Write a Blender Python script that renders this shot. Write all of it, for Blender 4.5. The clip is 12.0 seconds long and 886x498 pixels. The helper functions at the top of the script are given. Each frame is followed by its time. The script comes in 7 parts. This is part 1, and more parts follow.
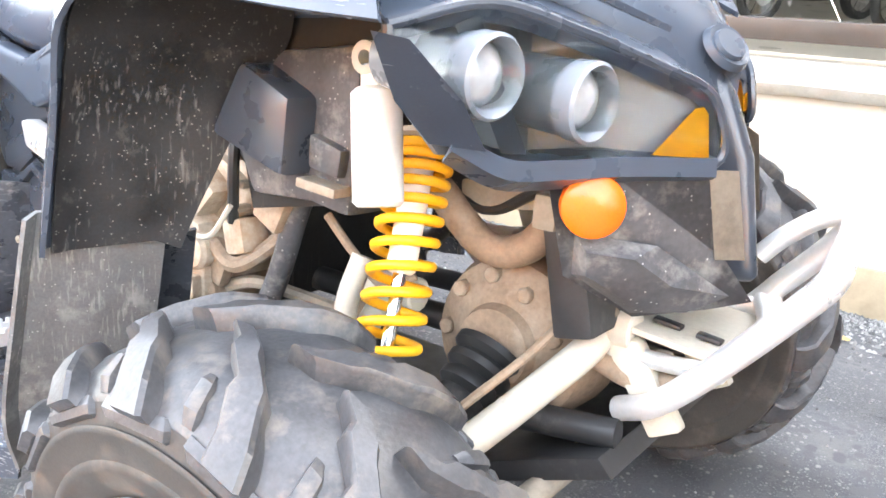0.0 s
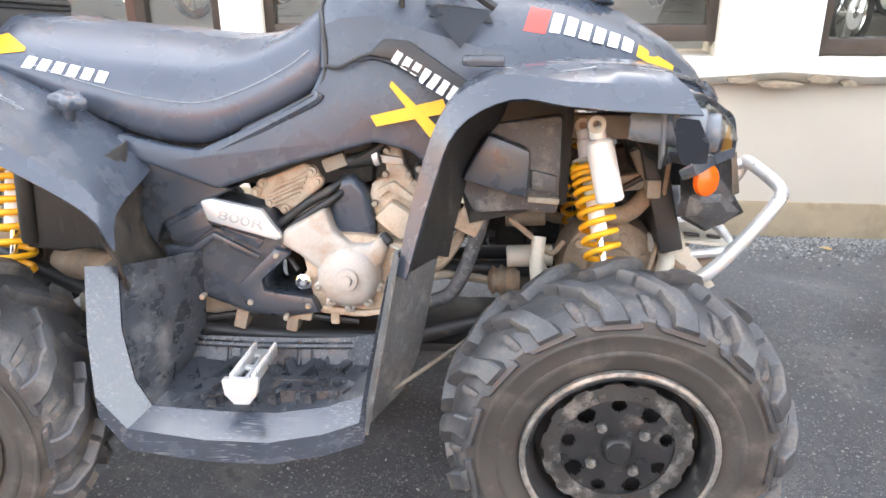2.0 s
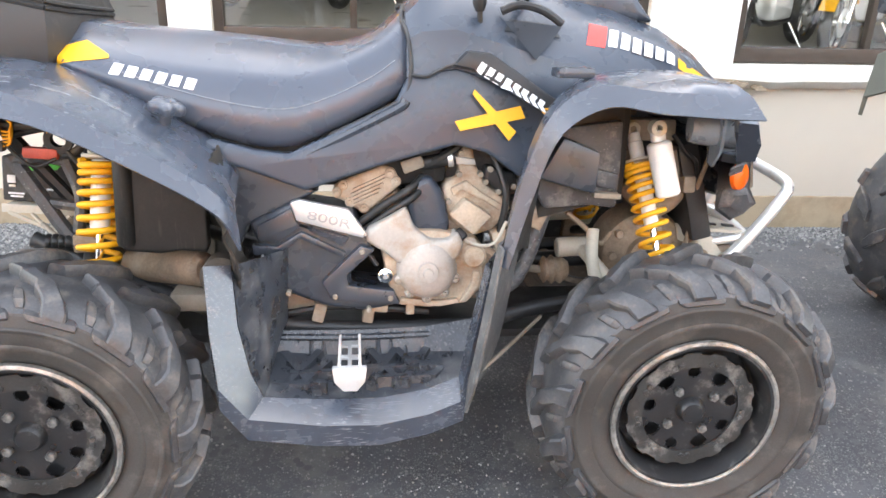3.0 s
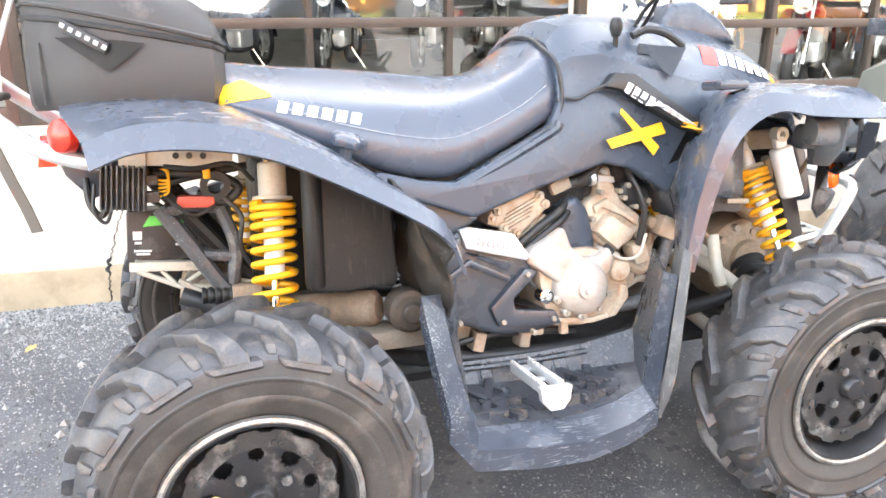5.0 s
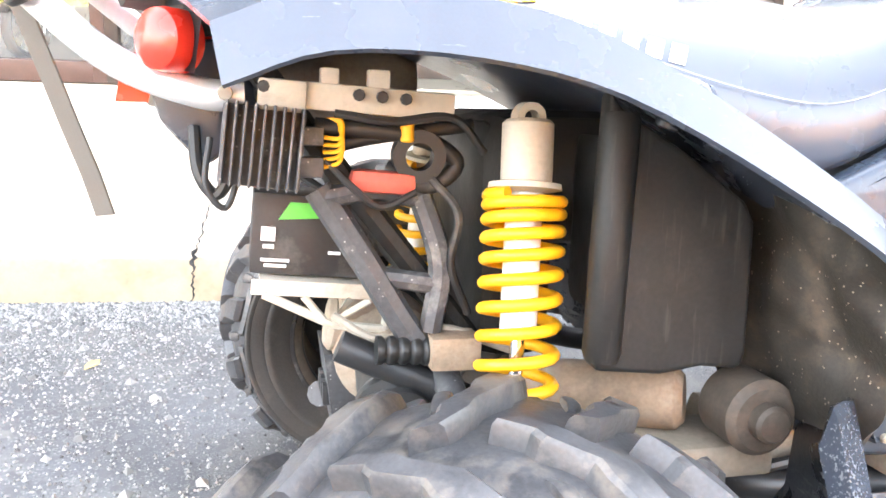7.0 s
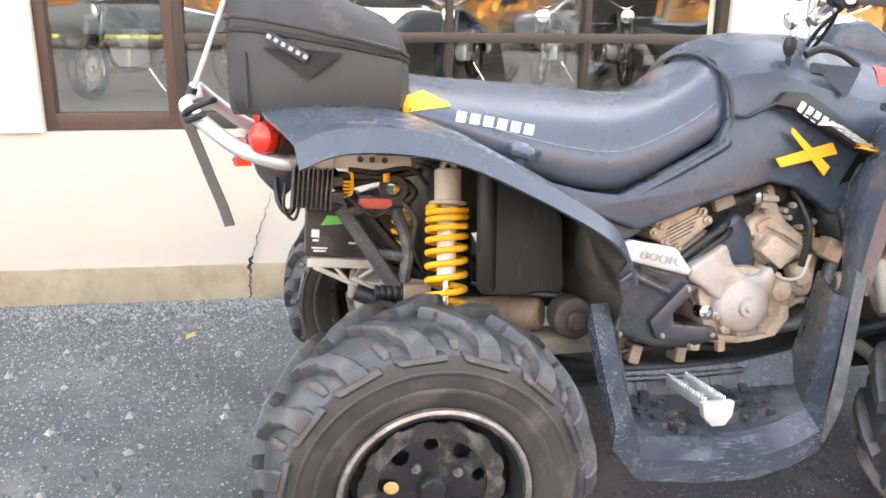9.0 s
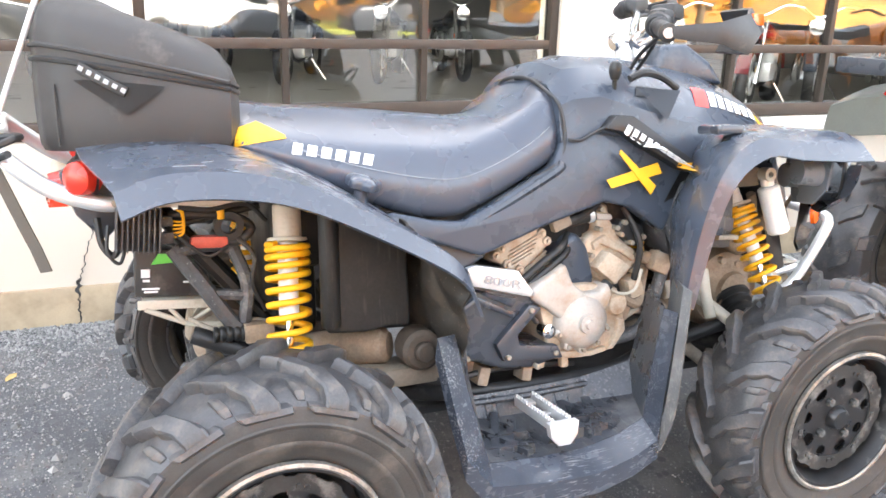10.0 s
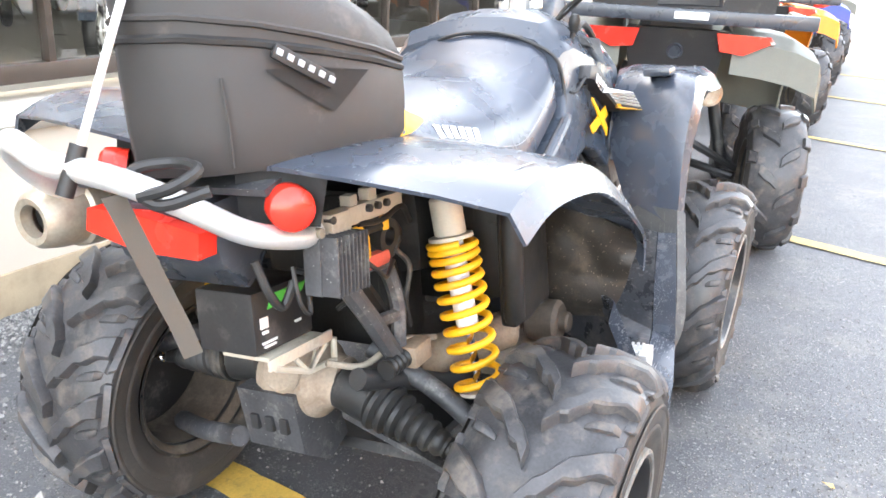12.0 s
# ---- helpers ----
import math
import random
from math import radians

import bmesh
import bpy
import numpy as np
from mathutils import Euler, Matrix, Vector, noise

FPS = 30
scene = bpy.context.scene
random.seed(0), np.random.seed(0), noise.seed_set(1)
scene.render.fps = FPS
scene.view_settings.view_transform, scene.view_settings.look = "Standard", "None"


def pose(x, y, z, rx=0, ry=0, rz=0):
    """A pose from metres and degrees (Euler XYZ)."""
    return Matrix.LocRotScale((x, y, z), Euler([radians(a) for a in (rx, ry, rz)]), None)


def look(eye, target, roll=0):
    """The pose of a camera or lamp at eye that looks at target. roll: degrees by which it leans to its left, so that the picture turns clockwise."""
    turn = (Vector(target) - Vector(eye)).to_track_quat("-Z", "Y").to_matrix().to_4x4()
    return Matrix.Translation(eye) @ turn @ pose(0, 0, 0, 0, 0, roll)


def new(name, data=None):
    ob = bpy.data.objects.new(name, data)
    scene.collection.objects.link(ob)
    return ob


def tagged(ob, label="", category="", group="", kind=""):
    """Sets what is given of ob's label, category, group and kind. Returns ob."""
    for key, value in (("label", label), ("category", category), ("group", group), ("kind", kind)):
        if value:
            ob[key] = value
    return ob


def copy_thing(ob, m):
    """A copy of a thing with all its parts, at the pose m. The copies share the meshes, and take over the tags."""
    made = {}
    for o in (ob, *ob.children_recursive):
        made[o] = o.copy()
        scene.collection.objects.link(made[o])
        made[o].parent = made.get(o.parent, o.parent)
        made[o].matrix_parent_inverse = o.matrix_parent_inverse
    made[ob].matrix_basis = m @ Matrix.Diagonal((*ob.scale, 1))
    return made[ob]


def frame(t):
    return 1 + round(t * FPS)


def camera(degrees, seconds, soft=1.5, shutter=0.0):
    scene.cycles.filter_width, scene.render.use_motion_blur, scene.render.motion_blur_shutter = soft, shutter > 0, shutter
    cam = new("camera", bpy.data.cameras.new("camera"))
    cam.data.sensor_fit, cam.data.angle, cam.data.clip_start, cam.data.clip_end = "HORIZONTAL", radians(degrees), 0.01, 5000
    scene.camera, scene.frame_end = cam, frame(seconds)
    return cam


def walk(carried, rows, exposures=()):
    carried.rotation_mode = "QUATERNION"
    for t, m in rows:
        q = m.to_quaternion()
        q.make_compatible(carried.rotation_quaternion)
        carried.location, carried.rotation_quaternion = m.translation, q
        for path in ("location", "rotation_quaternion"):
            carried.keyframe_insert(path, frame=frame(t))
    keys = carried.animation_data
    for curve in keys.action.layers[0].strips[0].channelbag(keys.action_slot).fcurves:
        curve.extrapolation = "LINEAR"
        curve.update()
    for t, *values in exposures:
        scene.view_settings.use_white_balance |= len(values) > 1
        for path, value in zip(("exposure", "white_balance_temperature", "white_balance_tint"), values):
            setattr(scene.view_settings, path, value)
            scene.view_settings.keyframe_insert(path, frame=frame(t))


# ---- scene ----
from mathutils.bvhtree import BVHTree

cam = camera(57.7, 12.0, soft=1.6)
PATH = [
    (0, (1.804, -0.861, 0.948), (0.699, 0.643, 0.231), 0.5),
    (0.5, (1.693, -0.919, 0.964), (0.749, 0.686, 0.235), -0.6),
    (1, (1.608, -1.239, 1.056), (0.983, 0.480, 0.248), -2.5),
    (1.5, (1.321, -1.593, 1.166), (1.018, 0.205, 0.344), 1.1),
    (2, (1.057, -1.733, 1.206), (0.947, 0.107, 0.432), -0.4),
    (2.5, (0.817, -1.829, 1.223), (0.937, 0.019, 0.466), 0.1),
    (3, (0.613, -1.868, 1.248), (0.828, -0.035, 0.476), 1.9),
    (3.2, (0.556, -1.853, 1.214), (0.811, 0.010, 0.535), 2.0),
    (4.8, (-0.054, -1.751, 1.182), (0.551, 0.048, 0.548), 0.5),
    (5, (-0.086, -1.761, 1.157), (0.524, 0.040, 0.540), 0.4),
    (5.5, (-0.132, -1.724, 1.145), (0.405, 0.074, 0.454), -0.5),
    (6, (-0.190, -1.277, 1.002), (0.281, 0.244, 0.404), 2.6),
    (6.5, (-0.201, -0.953, 0.946), (0.253, 0.577, 0.359), 2.9),
    (6.7, (-0.193, -0.965, 0.935), (0.236, 0.590, 0.420), 3.2),
    (8.3, (-0.203, -1.589, 1.115), (0.082, 0.292, 0.499), 1.0),
    (8.5, (-0.251, -1.754, 1.117), (0.076, 0.139, 0.559), 1.1),
    (9, (-0.232, -1.783, 1.156), (0.137, 0.094, 0.571), 0.9),
    (9.5, (-0.192, -1.775, 1.191), (0.409, 0.043, 0.610), 2.6),
    (10, (-0.207, -1.731, 1.229), (0.519, 0.035, 0.631), 1.6),
    (10.5, (-0.441, -1.489, 1.227), (0.623, 0.105, 0.654), -1.3),
    (11, (-0.683, -1.280, 1.217), (0.590, 0.151, 0.641), 1.3),
    (11.5, (-0.917, -1.065, 1.211), (0.594, 0.077, 0.570), 3.1),
    (12, (-1.095, -0.755, 1.213), (0.593, 0.073, 0.529), 3.3),
]
EXPOSURES = [(t, stops, 7000, 10) for t, stops in ((0.0, 4.7), (0.5, 4.78), (1.0, 4.8), (1.5, 4.0), (2.0, 3.75), (2.5, 3.7), (3.0, 3.63), (5.0, 4.27), (5.5, 4.35), (6.0, 4.4), (6.7, 4.8), (8.5, 4.1), (9.0, 3.6), (9.5, 3.5), (10.0, 3.85), (10.5, 4.17), (11.0, 4.22), (11.5, 4.0), (12.0, 4.1))]
walk(cam, [(t, look(eye, target, roll)) for t, eye, target, roll in PATH], EXPOSURES)

# ---------- world and light: the low sun stands behind the shop, the quad is in its open shade ----------
world = bpy.data.worlds.new("sky")
scene.world = world
world.use_nodes = True
wn = world.node_tree
sky = wn.nodes.new("ShaderNodeTexSky")
sky.sky_type = "NISHITA"
sky.sun_disc = False
sky.sun_elevation, sky.sun_rotation = radians(30), radians(8)
sky.air_density, sky.dust_density, sky.ozone_density = 1.0, 2.0, 0.5
wn.nodes["Background"].inputs["Strength"].default_value = 0.15
haze = wn.nodes.new("ShaderNodeHueSaturation")
haze.inputs["Saturation"].default_value = 0.50
wn.links.new(sky.outputs[0], haze.inputs["Color"])
wn.links.new(haze.outputs[0], wn.nodes["Background"].inputs["Color"])
sun = new("sun", bpy.data.lights.new("sun", "SUN"))
sun.data.energy, sun.data.angle, sun.data.color = 1.9, radians(1.5), (1.0, 0.96, 0.90)
sun.matrix_world = look((0, 0, 0), (-0.12, -0.86, -0.50))


# area lamps added behind the windows to brighten the showroom, in place of sky light
for x, w in ((-4.3, 5.2), (-0.85, 1.0), (1.04, 2.2), (5.0, 4.5)):
    lamp = new("window_light", bpy.data.lights.new("window_light", "AREA"))
    lamp.data.shape, lamp.data.size, lamp.data.size_y = "RECTANGLE", w, 2.2
    lamp.data.energy, lamp.data.color = 2.2 * w, (0.94, 0.97, 1.0)
    lamp.matrix_world = look((x, 2.62, 1.72), (x, 4.0, 1.60))


# ---------- materials ----------
def mat(name, base, rough=0.6, metal=0.0, vary=0.25, scale=18.0, fine=160.0, bump=0.15, dirt=None, dirt_amt=0.4, dirt_scale=9.0, spec=0.5, speck=None, random_tint=0.0, streak=None):
    m = bpy.data.materials.new(name)
    m.use_nodes = True
    nt = m.node_tree
    N, L = nt.nodes.new, nt.links.new
    b = nt.nodes["Principled BSDF"]
    tc = N("ShaderNodeTexCoord")
    n1 = N("ShaderNodeTexNoise")
    n1.inputs["Scale"].default_value, n1.inputs["Detail"].default_value = scale, 6
    n2 = N("ShaderNodeTexNoise")
    n2.inputs["Scale"].default_value, n2.inputs["Detail"].default_value = fine, 3
    for n in (n1, n2):
        L(tc.outputs["Object"], n.inputs["Vector"])
    ramp = N("ShaderNodeValToRGB")
    lo = [c * (1 - vary) for c in base]
    hi = [min(1, c * (1 + vary)) for c in base]
    ramp.color_ramp.elements[0].position, ramp.color_ramp.elements[1].position = 0.3, 0.7
    ramp.color_ramp.elements[0].color, ramp.color_ramp.elements[1].color = (*lo, 1), (*hi, 1)
    mixn = N("ShaderNodeMath")
    mixn.operation = "MULTIPLY_ADD"
    mixn.inputs[1].default_value, mixn.inputs[2].default_value = 0.35, 0.0
    L(n2.outputs["Fac"], mixn.inputs[0])
    add = N("ShaderNodeMath")
    add.operation = "MULTIPLY_ADD"
    add.inputs[1].default_value = 0.65
    L(n1.outputs["Fac"], add.inputs[0])
    L(mixn.outputs[0], add.inputs[2])
    L(add.outputs[0], ramp.inputs["Fac"])
    col = ramp.outputs["Color"]
    rr = N("ShaderNodeMapRange")
    rr.inputs["From Min"].default_value, rr.inputs["From Max"].default_value = 0.3, 0.7
    rr.inputs["To Min"].default_value, rr.inputs["To Max"].default_value = max(0.03, rough - 0.1), min(1, rough + 0.1)
    L(n1.outputs["Fac"], rr.inputs["Value"])
    rough_out = rr.outputs[0]
    if dirt:
        n3 = N("ShaderNodeTexNoise")
        n3.inputs["Scale"].default_value, n3.inputs["Detail"].default_value, n3.inputs["Roughness"].default_value = dirt_scale, 9, 0.68
        L(tc.outputs["Object"], n3.inputs["Vector"])
        r3 = N("ShaderNodeMapRange")
        r3.inputs["From Min"].default_value, r3.inputs["From Max"].default_value = 0.62 - 0.3 * dirt_amt, 0.8 - 0.2 * dirt_amt
        r3.inputs["To Max"].default_value = min(1.0, 0.35 + dirt_amt)
        L(n3.outputs["Fac"], r3.inputs["Value"])
        mx = N("ShaderNodeMixRGB")
        mx.inputs["Color2"].default_value = (*dirt, 1)
        L(r3.outputs[0], mx.inputs["Fac"])
        L(col, mx.inputs["Color1"])
        col = mx.outputs[0]
        mr = N("ShaderNodeMixRGB")
        mr.inputs["Color2"].default_value = (0.9, 0.9, 0.9, 1)
        L(r3.outputs[0], mr.inputs["Fac"])
        L(rough_out, mr.inputs["Color1"])
        rough_out = mr.outputs[0]
    if speck:
        v = N("ShaderNodeTexVoronoi")
        v.inputs["Scale"].default_value = speck[1]
        L(tc.outputs["Object"], v.inputs["Vector"])
        lt = N("ShaderNodeMapRange")
        lt.inputs["From Min"].default_value, lt.inputs["From Max"].default_value = speck[2], speck[2] * 0.6
        L(v.outputs["Distance"], lt.inputs["Value"])
        sep = N("ShaderNodeSeparateColor")
        L(v.outputs["Color"], sep.inputs["Color"])
        gt = N("ShaderNodeMath")
        gt.operation = "GREATER_THAN"
        gt.inputs[1].default_value = speck[3]
        L(sep.outputs[0], gt.inputs[0])
        mul = N("ShaderNodeMath")
        mul.operation = "MULTIPLY"
        L(lt.outputs[0], mul.inputs[0])
        L(gt.outputs[0], mul.inputs[1])
        mx = N("ShaderNodeMixRGB")
        mx.inputs["Color2"].default_value = (*speck[0], 1)
        L(mul.outputs[0], mx.inputs["Fac"])
        L(col, mx.inputs["Color1"])
        col = mx.outputs[0]
    if streak:
        # long scrapes: stretched grain, stronger in patches
        mp = N("ShaderNodeMapping")
        mp.inputs["Scale"].default_value = streak[1]
        mp.inputs["Rotation"].default_value = streak[3]
        L(tc.outputs["Object"], mp.inputs["Vector"])
        sn = N("ShaderNodeTexNoise")
        sn.inputs["Scale"].default_value, sn.inputs["Detail"].default_value = 1.0, 4
        L(mp.outputs[0], sn.inputs["Vector"])
        pn = N("ShaderNodeTexNoise")
        pn.inputs["Scale"].default_value, pn.inputs["Detail"].default_value = 11.0, 3
        L(tc.outputs["Object"], pn.inputs["Vector"])
        pa = N("ShaderNodeMath")
        pa.operation = "MULTIPLY_ADD"
        pa.inputs[1].default_value = 0.45
        L(pn.outputs["Fac"], pa.inputs[0])
        L(sn.outputs["Fac"], pa.inputs[2])
        st = N("ShaderNodeMapRange")
        st.inputs["From Min"].default_value, st.inputs["From Max"].default_value = 0.86 - 0.2 * streak[2], 1.0 - 0.2 * streak[2]
        st.inputs["To Max"].default_value = 0.65
        L(pa.outputs[0], st.inputs["Value"])
        mx = N("ShaderNodeMixRGB")
        mx.inputs["Color2"].default_value = (*streak[0], 1)
        L(st.outputs[0], mx.inputs["Fac"])
        L(col, mx.inputs["Color1"])
        col = mx.outputs[0]
        mr = N("ShaderNodeMixRGB")
        mr.inputs["Color2"].default_value = (0.75, 0.75, 0.75, 1)
        L(st.outputs[0], mr.inputs["Fac"])
        L(rough_out, mr.inputs["Color1"])
        rough_out = mr.outputs[0]
    if random_tint:
        oi = N("ShaderNodeObjectInfo")
        rv = N("ShaderNodeMapRange")
        rv.inputs["To Min"].default_value, rv.inputs["To Max"].default_value = 1 - random_tint, 1 + random_tint
        L(oi.outputs["Random"], rv.inputs["Value"])
        hs = N("ShaderNodeHueSaturation")
        L(rv.outputs[0], hs.inputs["Value"])
        L(col, hs.inputs["Color"])
        col = hs.outputs[0]
    L(col, b.inputs["Base Color"])
    L(rough_out, b.inputs["Roughness"])
    b.inputs["Metallic"].default_value = metal
    b.inputs["Specular IOR Level"].default_value = spec
    if bump:
        bp = N("ShaderNodeBump")
        bp.inputs["Strength"].default_value, bp.inputs["Distance"].default_value = bump, 0.004
        L(add.outputs[0], bp.inputs["Height"])
        L(bp.outputs[0], b.inputs["Normal"])
    return m


DUST = (0.42, 0.36, 0.29)
GREY = (0.33, 0.34, 0.34)
# reflected sky is put into the bluish bases of M_plastic, M_satin, M_fender, M_scrape, M_seat
M_plastic = mat("dark_grey_plastic", (0.036, 0.043, 0.056), 0.30, vary=0.2, bump=0.05, fine=500, dirt=GREY, dirt_amt=0.03, dirt_scale=5, spec=0.65)
M_satin = mat("sky_tinted_grey_plastic", (0.046, 0.058, 0.078), 0.30, vary=0.06, bump=0.02, fine=500, dirt=GREY, dirt_amt=0.0, dirt_scale=5, spec=0.42)
M_fender = mat("scuffed_fender_plastic", (0.050, 0.060, 0.080), 0.25, vary=0.08, bump=0.05, fine=400, dirt=(0.20, 0.20, 0.20), dirt_amt=0.02, dirt_scale=6, streak=((0.15, 0.155, 0.16), (16, 330, 330), -0.35, (0, 0, 0.3)), spec=0.7)
M_dusty = mat("dusty_black_plastic", (0.055, 0.056, 0.060), 0.5, vary=0.4, bump=0.15, dirt=(0.30, 0.29, 0.27), dirt_amt=0.28, dirt_scale=20, speck=((0.30, 0.30, 0.29), 260, 0.36, 0.96))
M_tray = mat("dust_scuffed_tray_plastic", (0.036, 0.040, 0.048), 0.30, vary=0.5, scale=24, bump=0.2, dirt=(0.20, 0.20, 0.20), dirt_amt=0.30, dirt_scale=9, streak=((0.19, 0.19, 0.19), (160, 18, 160), 0.15, (0, 0, 0.5)))
M_scrape = mat("scraped_rim_plastic", (0.042, 0.050, 0.066), 0.22, vary=0.3, bump=0.12, fine=300, dirt=(0.20, 0.20, 0.20), dirt_amt=0.12, dirt_scale=10, streak=((0.26, 0.26, 0.265), (14, 300, 300), 0.15, (0, 0, 0)), spec=0.8)
M_duct = mat("mud_filmed_casting", (0.30, 0.245, 0.19), 0.8, vary=0.3, bump=0.3, dirt=(0.15, 0.10, 0.065), dirt_amt=0.42, dirt_scale=11)
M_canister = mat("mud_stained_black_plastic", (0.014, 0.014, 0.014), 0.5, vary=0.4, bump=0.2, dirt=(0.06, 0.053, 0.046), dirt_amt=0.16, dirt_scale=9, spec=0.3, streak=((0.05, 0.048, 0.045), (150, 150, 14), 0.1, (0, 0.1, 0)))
M_black = mat("black_plastic", (0.022, 0.022, 0.023), 0.5, vary=0.3, bump=0.08, dirt=(0.25, 0.23, 0.2), dirt_amt=0.12)
M_liner = mat("mud_splashed_liner", (0.014, 0.014, 0.015), 0.42, vary=0.4, bump=0.2, fine=250, dirt=(0.15, 0.14, 0.12), dirt_amt=0.14, dirt_scale=22, speck=((0.13, 0.125, 0.115), 330, 0.45, 0.94), streak=((0.11, 0.105, 0.10), (190, 190, 22), 0.1, (0, 0, 0)))
M_flap = mat("worn_rubber_flap", (0.085, 0.086, 0.086), 0.6, vary=0.35, bump=0.25, fine=300, dirt=(0.30, 0.29, 0.27), dirt_amt=0.34, dirt_scale=14, speck=((0.24, 0.235, 0.225), 330, 0.4, 0.96), streak=((0.21, 0.205, 0.195), (240, 240, 22), 0.25, (0.2, 0.1, 0)))
M_seat = mat("seat_vinyl", (0.052, 0.063, 0.086), 0.29, vary=0.12, bump=0.12, fine=900, scale=6, spec=0.65)
M_tyre = mat("tyre_rubber", (0.050, 0.050, 0.053), 0.38, vary=0.5, bump=0.25, fine=200, dirt=(0.20, 0.17, 0.14), dirt_amt=0.36, dirt_scale=22)
M_side = mat("tyre_sidewall", (0.040, 0.037, 0.034), 0.62, vary=0.4, scale=14, bump=0.15, fine=300, dirt=(0.16, 0.14, 0.12), dirt_amt=0.32, dirt_scale=10)
M_dustrim = mat("dusty_grey_wheel_ring", (0.030, 0.030, 0.029), 0.5, vary=0.4, bump=0.15, dirt=(0.30, 0.29, 0.27), dirt_amt=0.34, dirt_scale=22)
M_barrel = mat("brown_dusty_wheel_inside", (0.10, 0.082, 0.064), 0.8, vary=0.35, bump=0.2, dirt=(0.26, 0.21, 0.16), dirt_amt=0.4, dirt_scale=14)
M_rim = mat("dusty_black_wheel", (0.018, 0.018, 0.019), 0.36, vary=0.3, bump=0.08, dirt=(0.30, 0.285, 0.26), dirt_amt=0.17, dirt_scale=16)
M_lip = mat("worn_rim_lip", (0.30, 0.29, 0.27), 0.4, metal=0.7, vary=0.4, bump=0.1, dirt=(0.06, 0.06, 0.055), dirt_amt=0.4, dirt_scale=25)
M_mud = mat("muddy_aluminium", (0.46, 0.38, 0.29), 0.75, vary=0.3, bump=0.35, dirt=(0.30, 0.16, 0.08), dirt_amt=0.52, dirt_scale=15)
M_cast = mat("dusty_cast_aluminium", (0.44, 0.41, 0.37), 0.6, metal=0.2, vary=0.15, bump=0.2, dirt=(0.36, 0.235, 0.135), dirt_amt=0.42, dirt_scale=13)
M_rust = mat("dusty_rusty_steel", (0.24, 0.17, 0.115), 0.8, vary=0.35, bump=0.3, dirt=(0.40, 0.33, 0.26), dirt_amt=0.4, dirt_scale=14)
M_frame = mat("muddy_frame_steel", (0.27, 0.23, 0.18), 0.7, vary=0.25, bump=0.2, dirt=(0.12, 0.10, 0.08), dirt_amt=0.35, dirt_scale=14)
M_darkrust = mat("dark_greasy_rust", (0.065, 0.050, 0.038), 0.7, vary=0.35, bump=0.3, dirt=(0.15, 0.11, 0.08), dirt_amt=0.35, dirt_scale=16)
M_beige = mat("beige_painted_steel", (0.48, 0.44, 0.36), 0.6, vary=0.12, bump=0.12, dirt=(0.22, 0.18, 0.14), dirt_amt=0.25, dirt_scale=18)
M_alu = mat("satin_aluminium", (0.72, 0.72, 0.71), 0.36, metal=0.6, vary=0.08, bump=0.06, dirt=(0.40, 0.36, 0.30), dirt_amt=0.18, dirt_scale=12)
M_muffler = mat("heat_stained_steel", (0.40, 0.36, 0.29), 0.42, metal=0.5, vary=0.25, bump=0.08, dirt=(0.20, 0.13, 0.075), dirt_amt=0.40, dirt_scale=9)
M_white = mat("white_shock_body", (0.72, 0.70, 0.66), 0.4, vary=0.08, bump=0.04, dirt=DUST, dirt_amt=0.2, dirt_scale=12)
M_yellow = mat("yellow_paint", (0.85, 0.42, 0.012), 0.42, vary=0.1, bump=0.04, dirt=(0.35, 0.25, 0.12), dirt_amt=0.12, dirt_scale=20)
M_ydecal = mat("yellow_decal", (0.84, 0.42, 0.015), 0.5, vary=0.1, bump=0.02)
M_wdecal = mat("white_decal", (0.75, 0.76, 0.76), 0.5, vary=0.06, bump=0.02)
M_gdecal = mat("grey_decal", (0.35, 0.36, 0.37), 0.5, vary=0.06, bump=0.02)
M_rdecal = mat("red_decal", (0.62, 0.06, 0.05), 0.5, vary=0.1, bump=0.02)
M_red = mat("red_lens", (0.72, 0.035, 0.02), 0.22, vary=0.12, bump=0.05, fine=500)
M_amber = mat("amber_reflector", (0.78, 0.13, 0.010), 0.25, vary=0.15, bump=0.2, fine=420)
M_bag = mat("black_nylon_bag", (0.036, 0.034, 0.033), 0.62, vary=0.18, bump=0.25, fine=900, dirt=(0.2, 0.18, 0.16), dirt_amt=0.15, dirt_scale=9)
M_web = mat("faded_webbing", (0.095, 0.085, 0.072), 0.85, vary=0.15, bump=0.3, fine=700)
M_mudliner = mat("mud_caked_liner", (0.024, 0.020, 0.016), 0.6, vary=0.5, bump=0.35, fine=250, dirt=(0.11, 0.082, 0.058), dirt_amt=0.34, dirt_scale=18, speck=((0.22, 0.18, 0.14), 300, 0.4, 0.95))
M_rubber = mat("black_rubber", (0.018, 0.018, 0.018), 0.5, vary=0.25, bump=0.08, dirt=(0.25, 0.22, 0.18), dirt_amt=0.12)
M_green = mat("green_label", (0.10, 0.55, 0.08), 0.4, vary=0.05, bump=0.0)
M_redwire = mat("red_rubber_boot", (0.55, 0.10, 0.07), 0.5, vary=0.2, bump=0.05)
M_bucket = mat("grey_lamp_bucket", (0.17, 0.19, 0.215), 0.3, vary=0.1, bump=0.03)
M_lens = mat("clear_lens", (0.33, 0.34, 0.35), 0.12, vary=0.15, bump=0.1, spec=0.8)
M_stucco = mat("cream_stucco", (0.56, 0.50, 0.415), 0.85, vary=0.05, scale=3, fine=220, bump=0.25, dirt=(0.62, 0.53, 0.41), dirt_amt=0.08, dirt_scale=2.5)
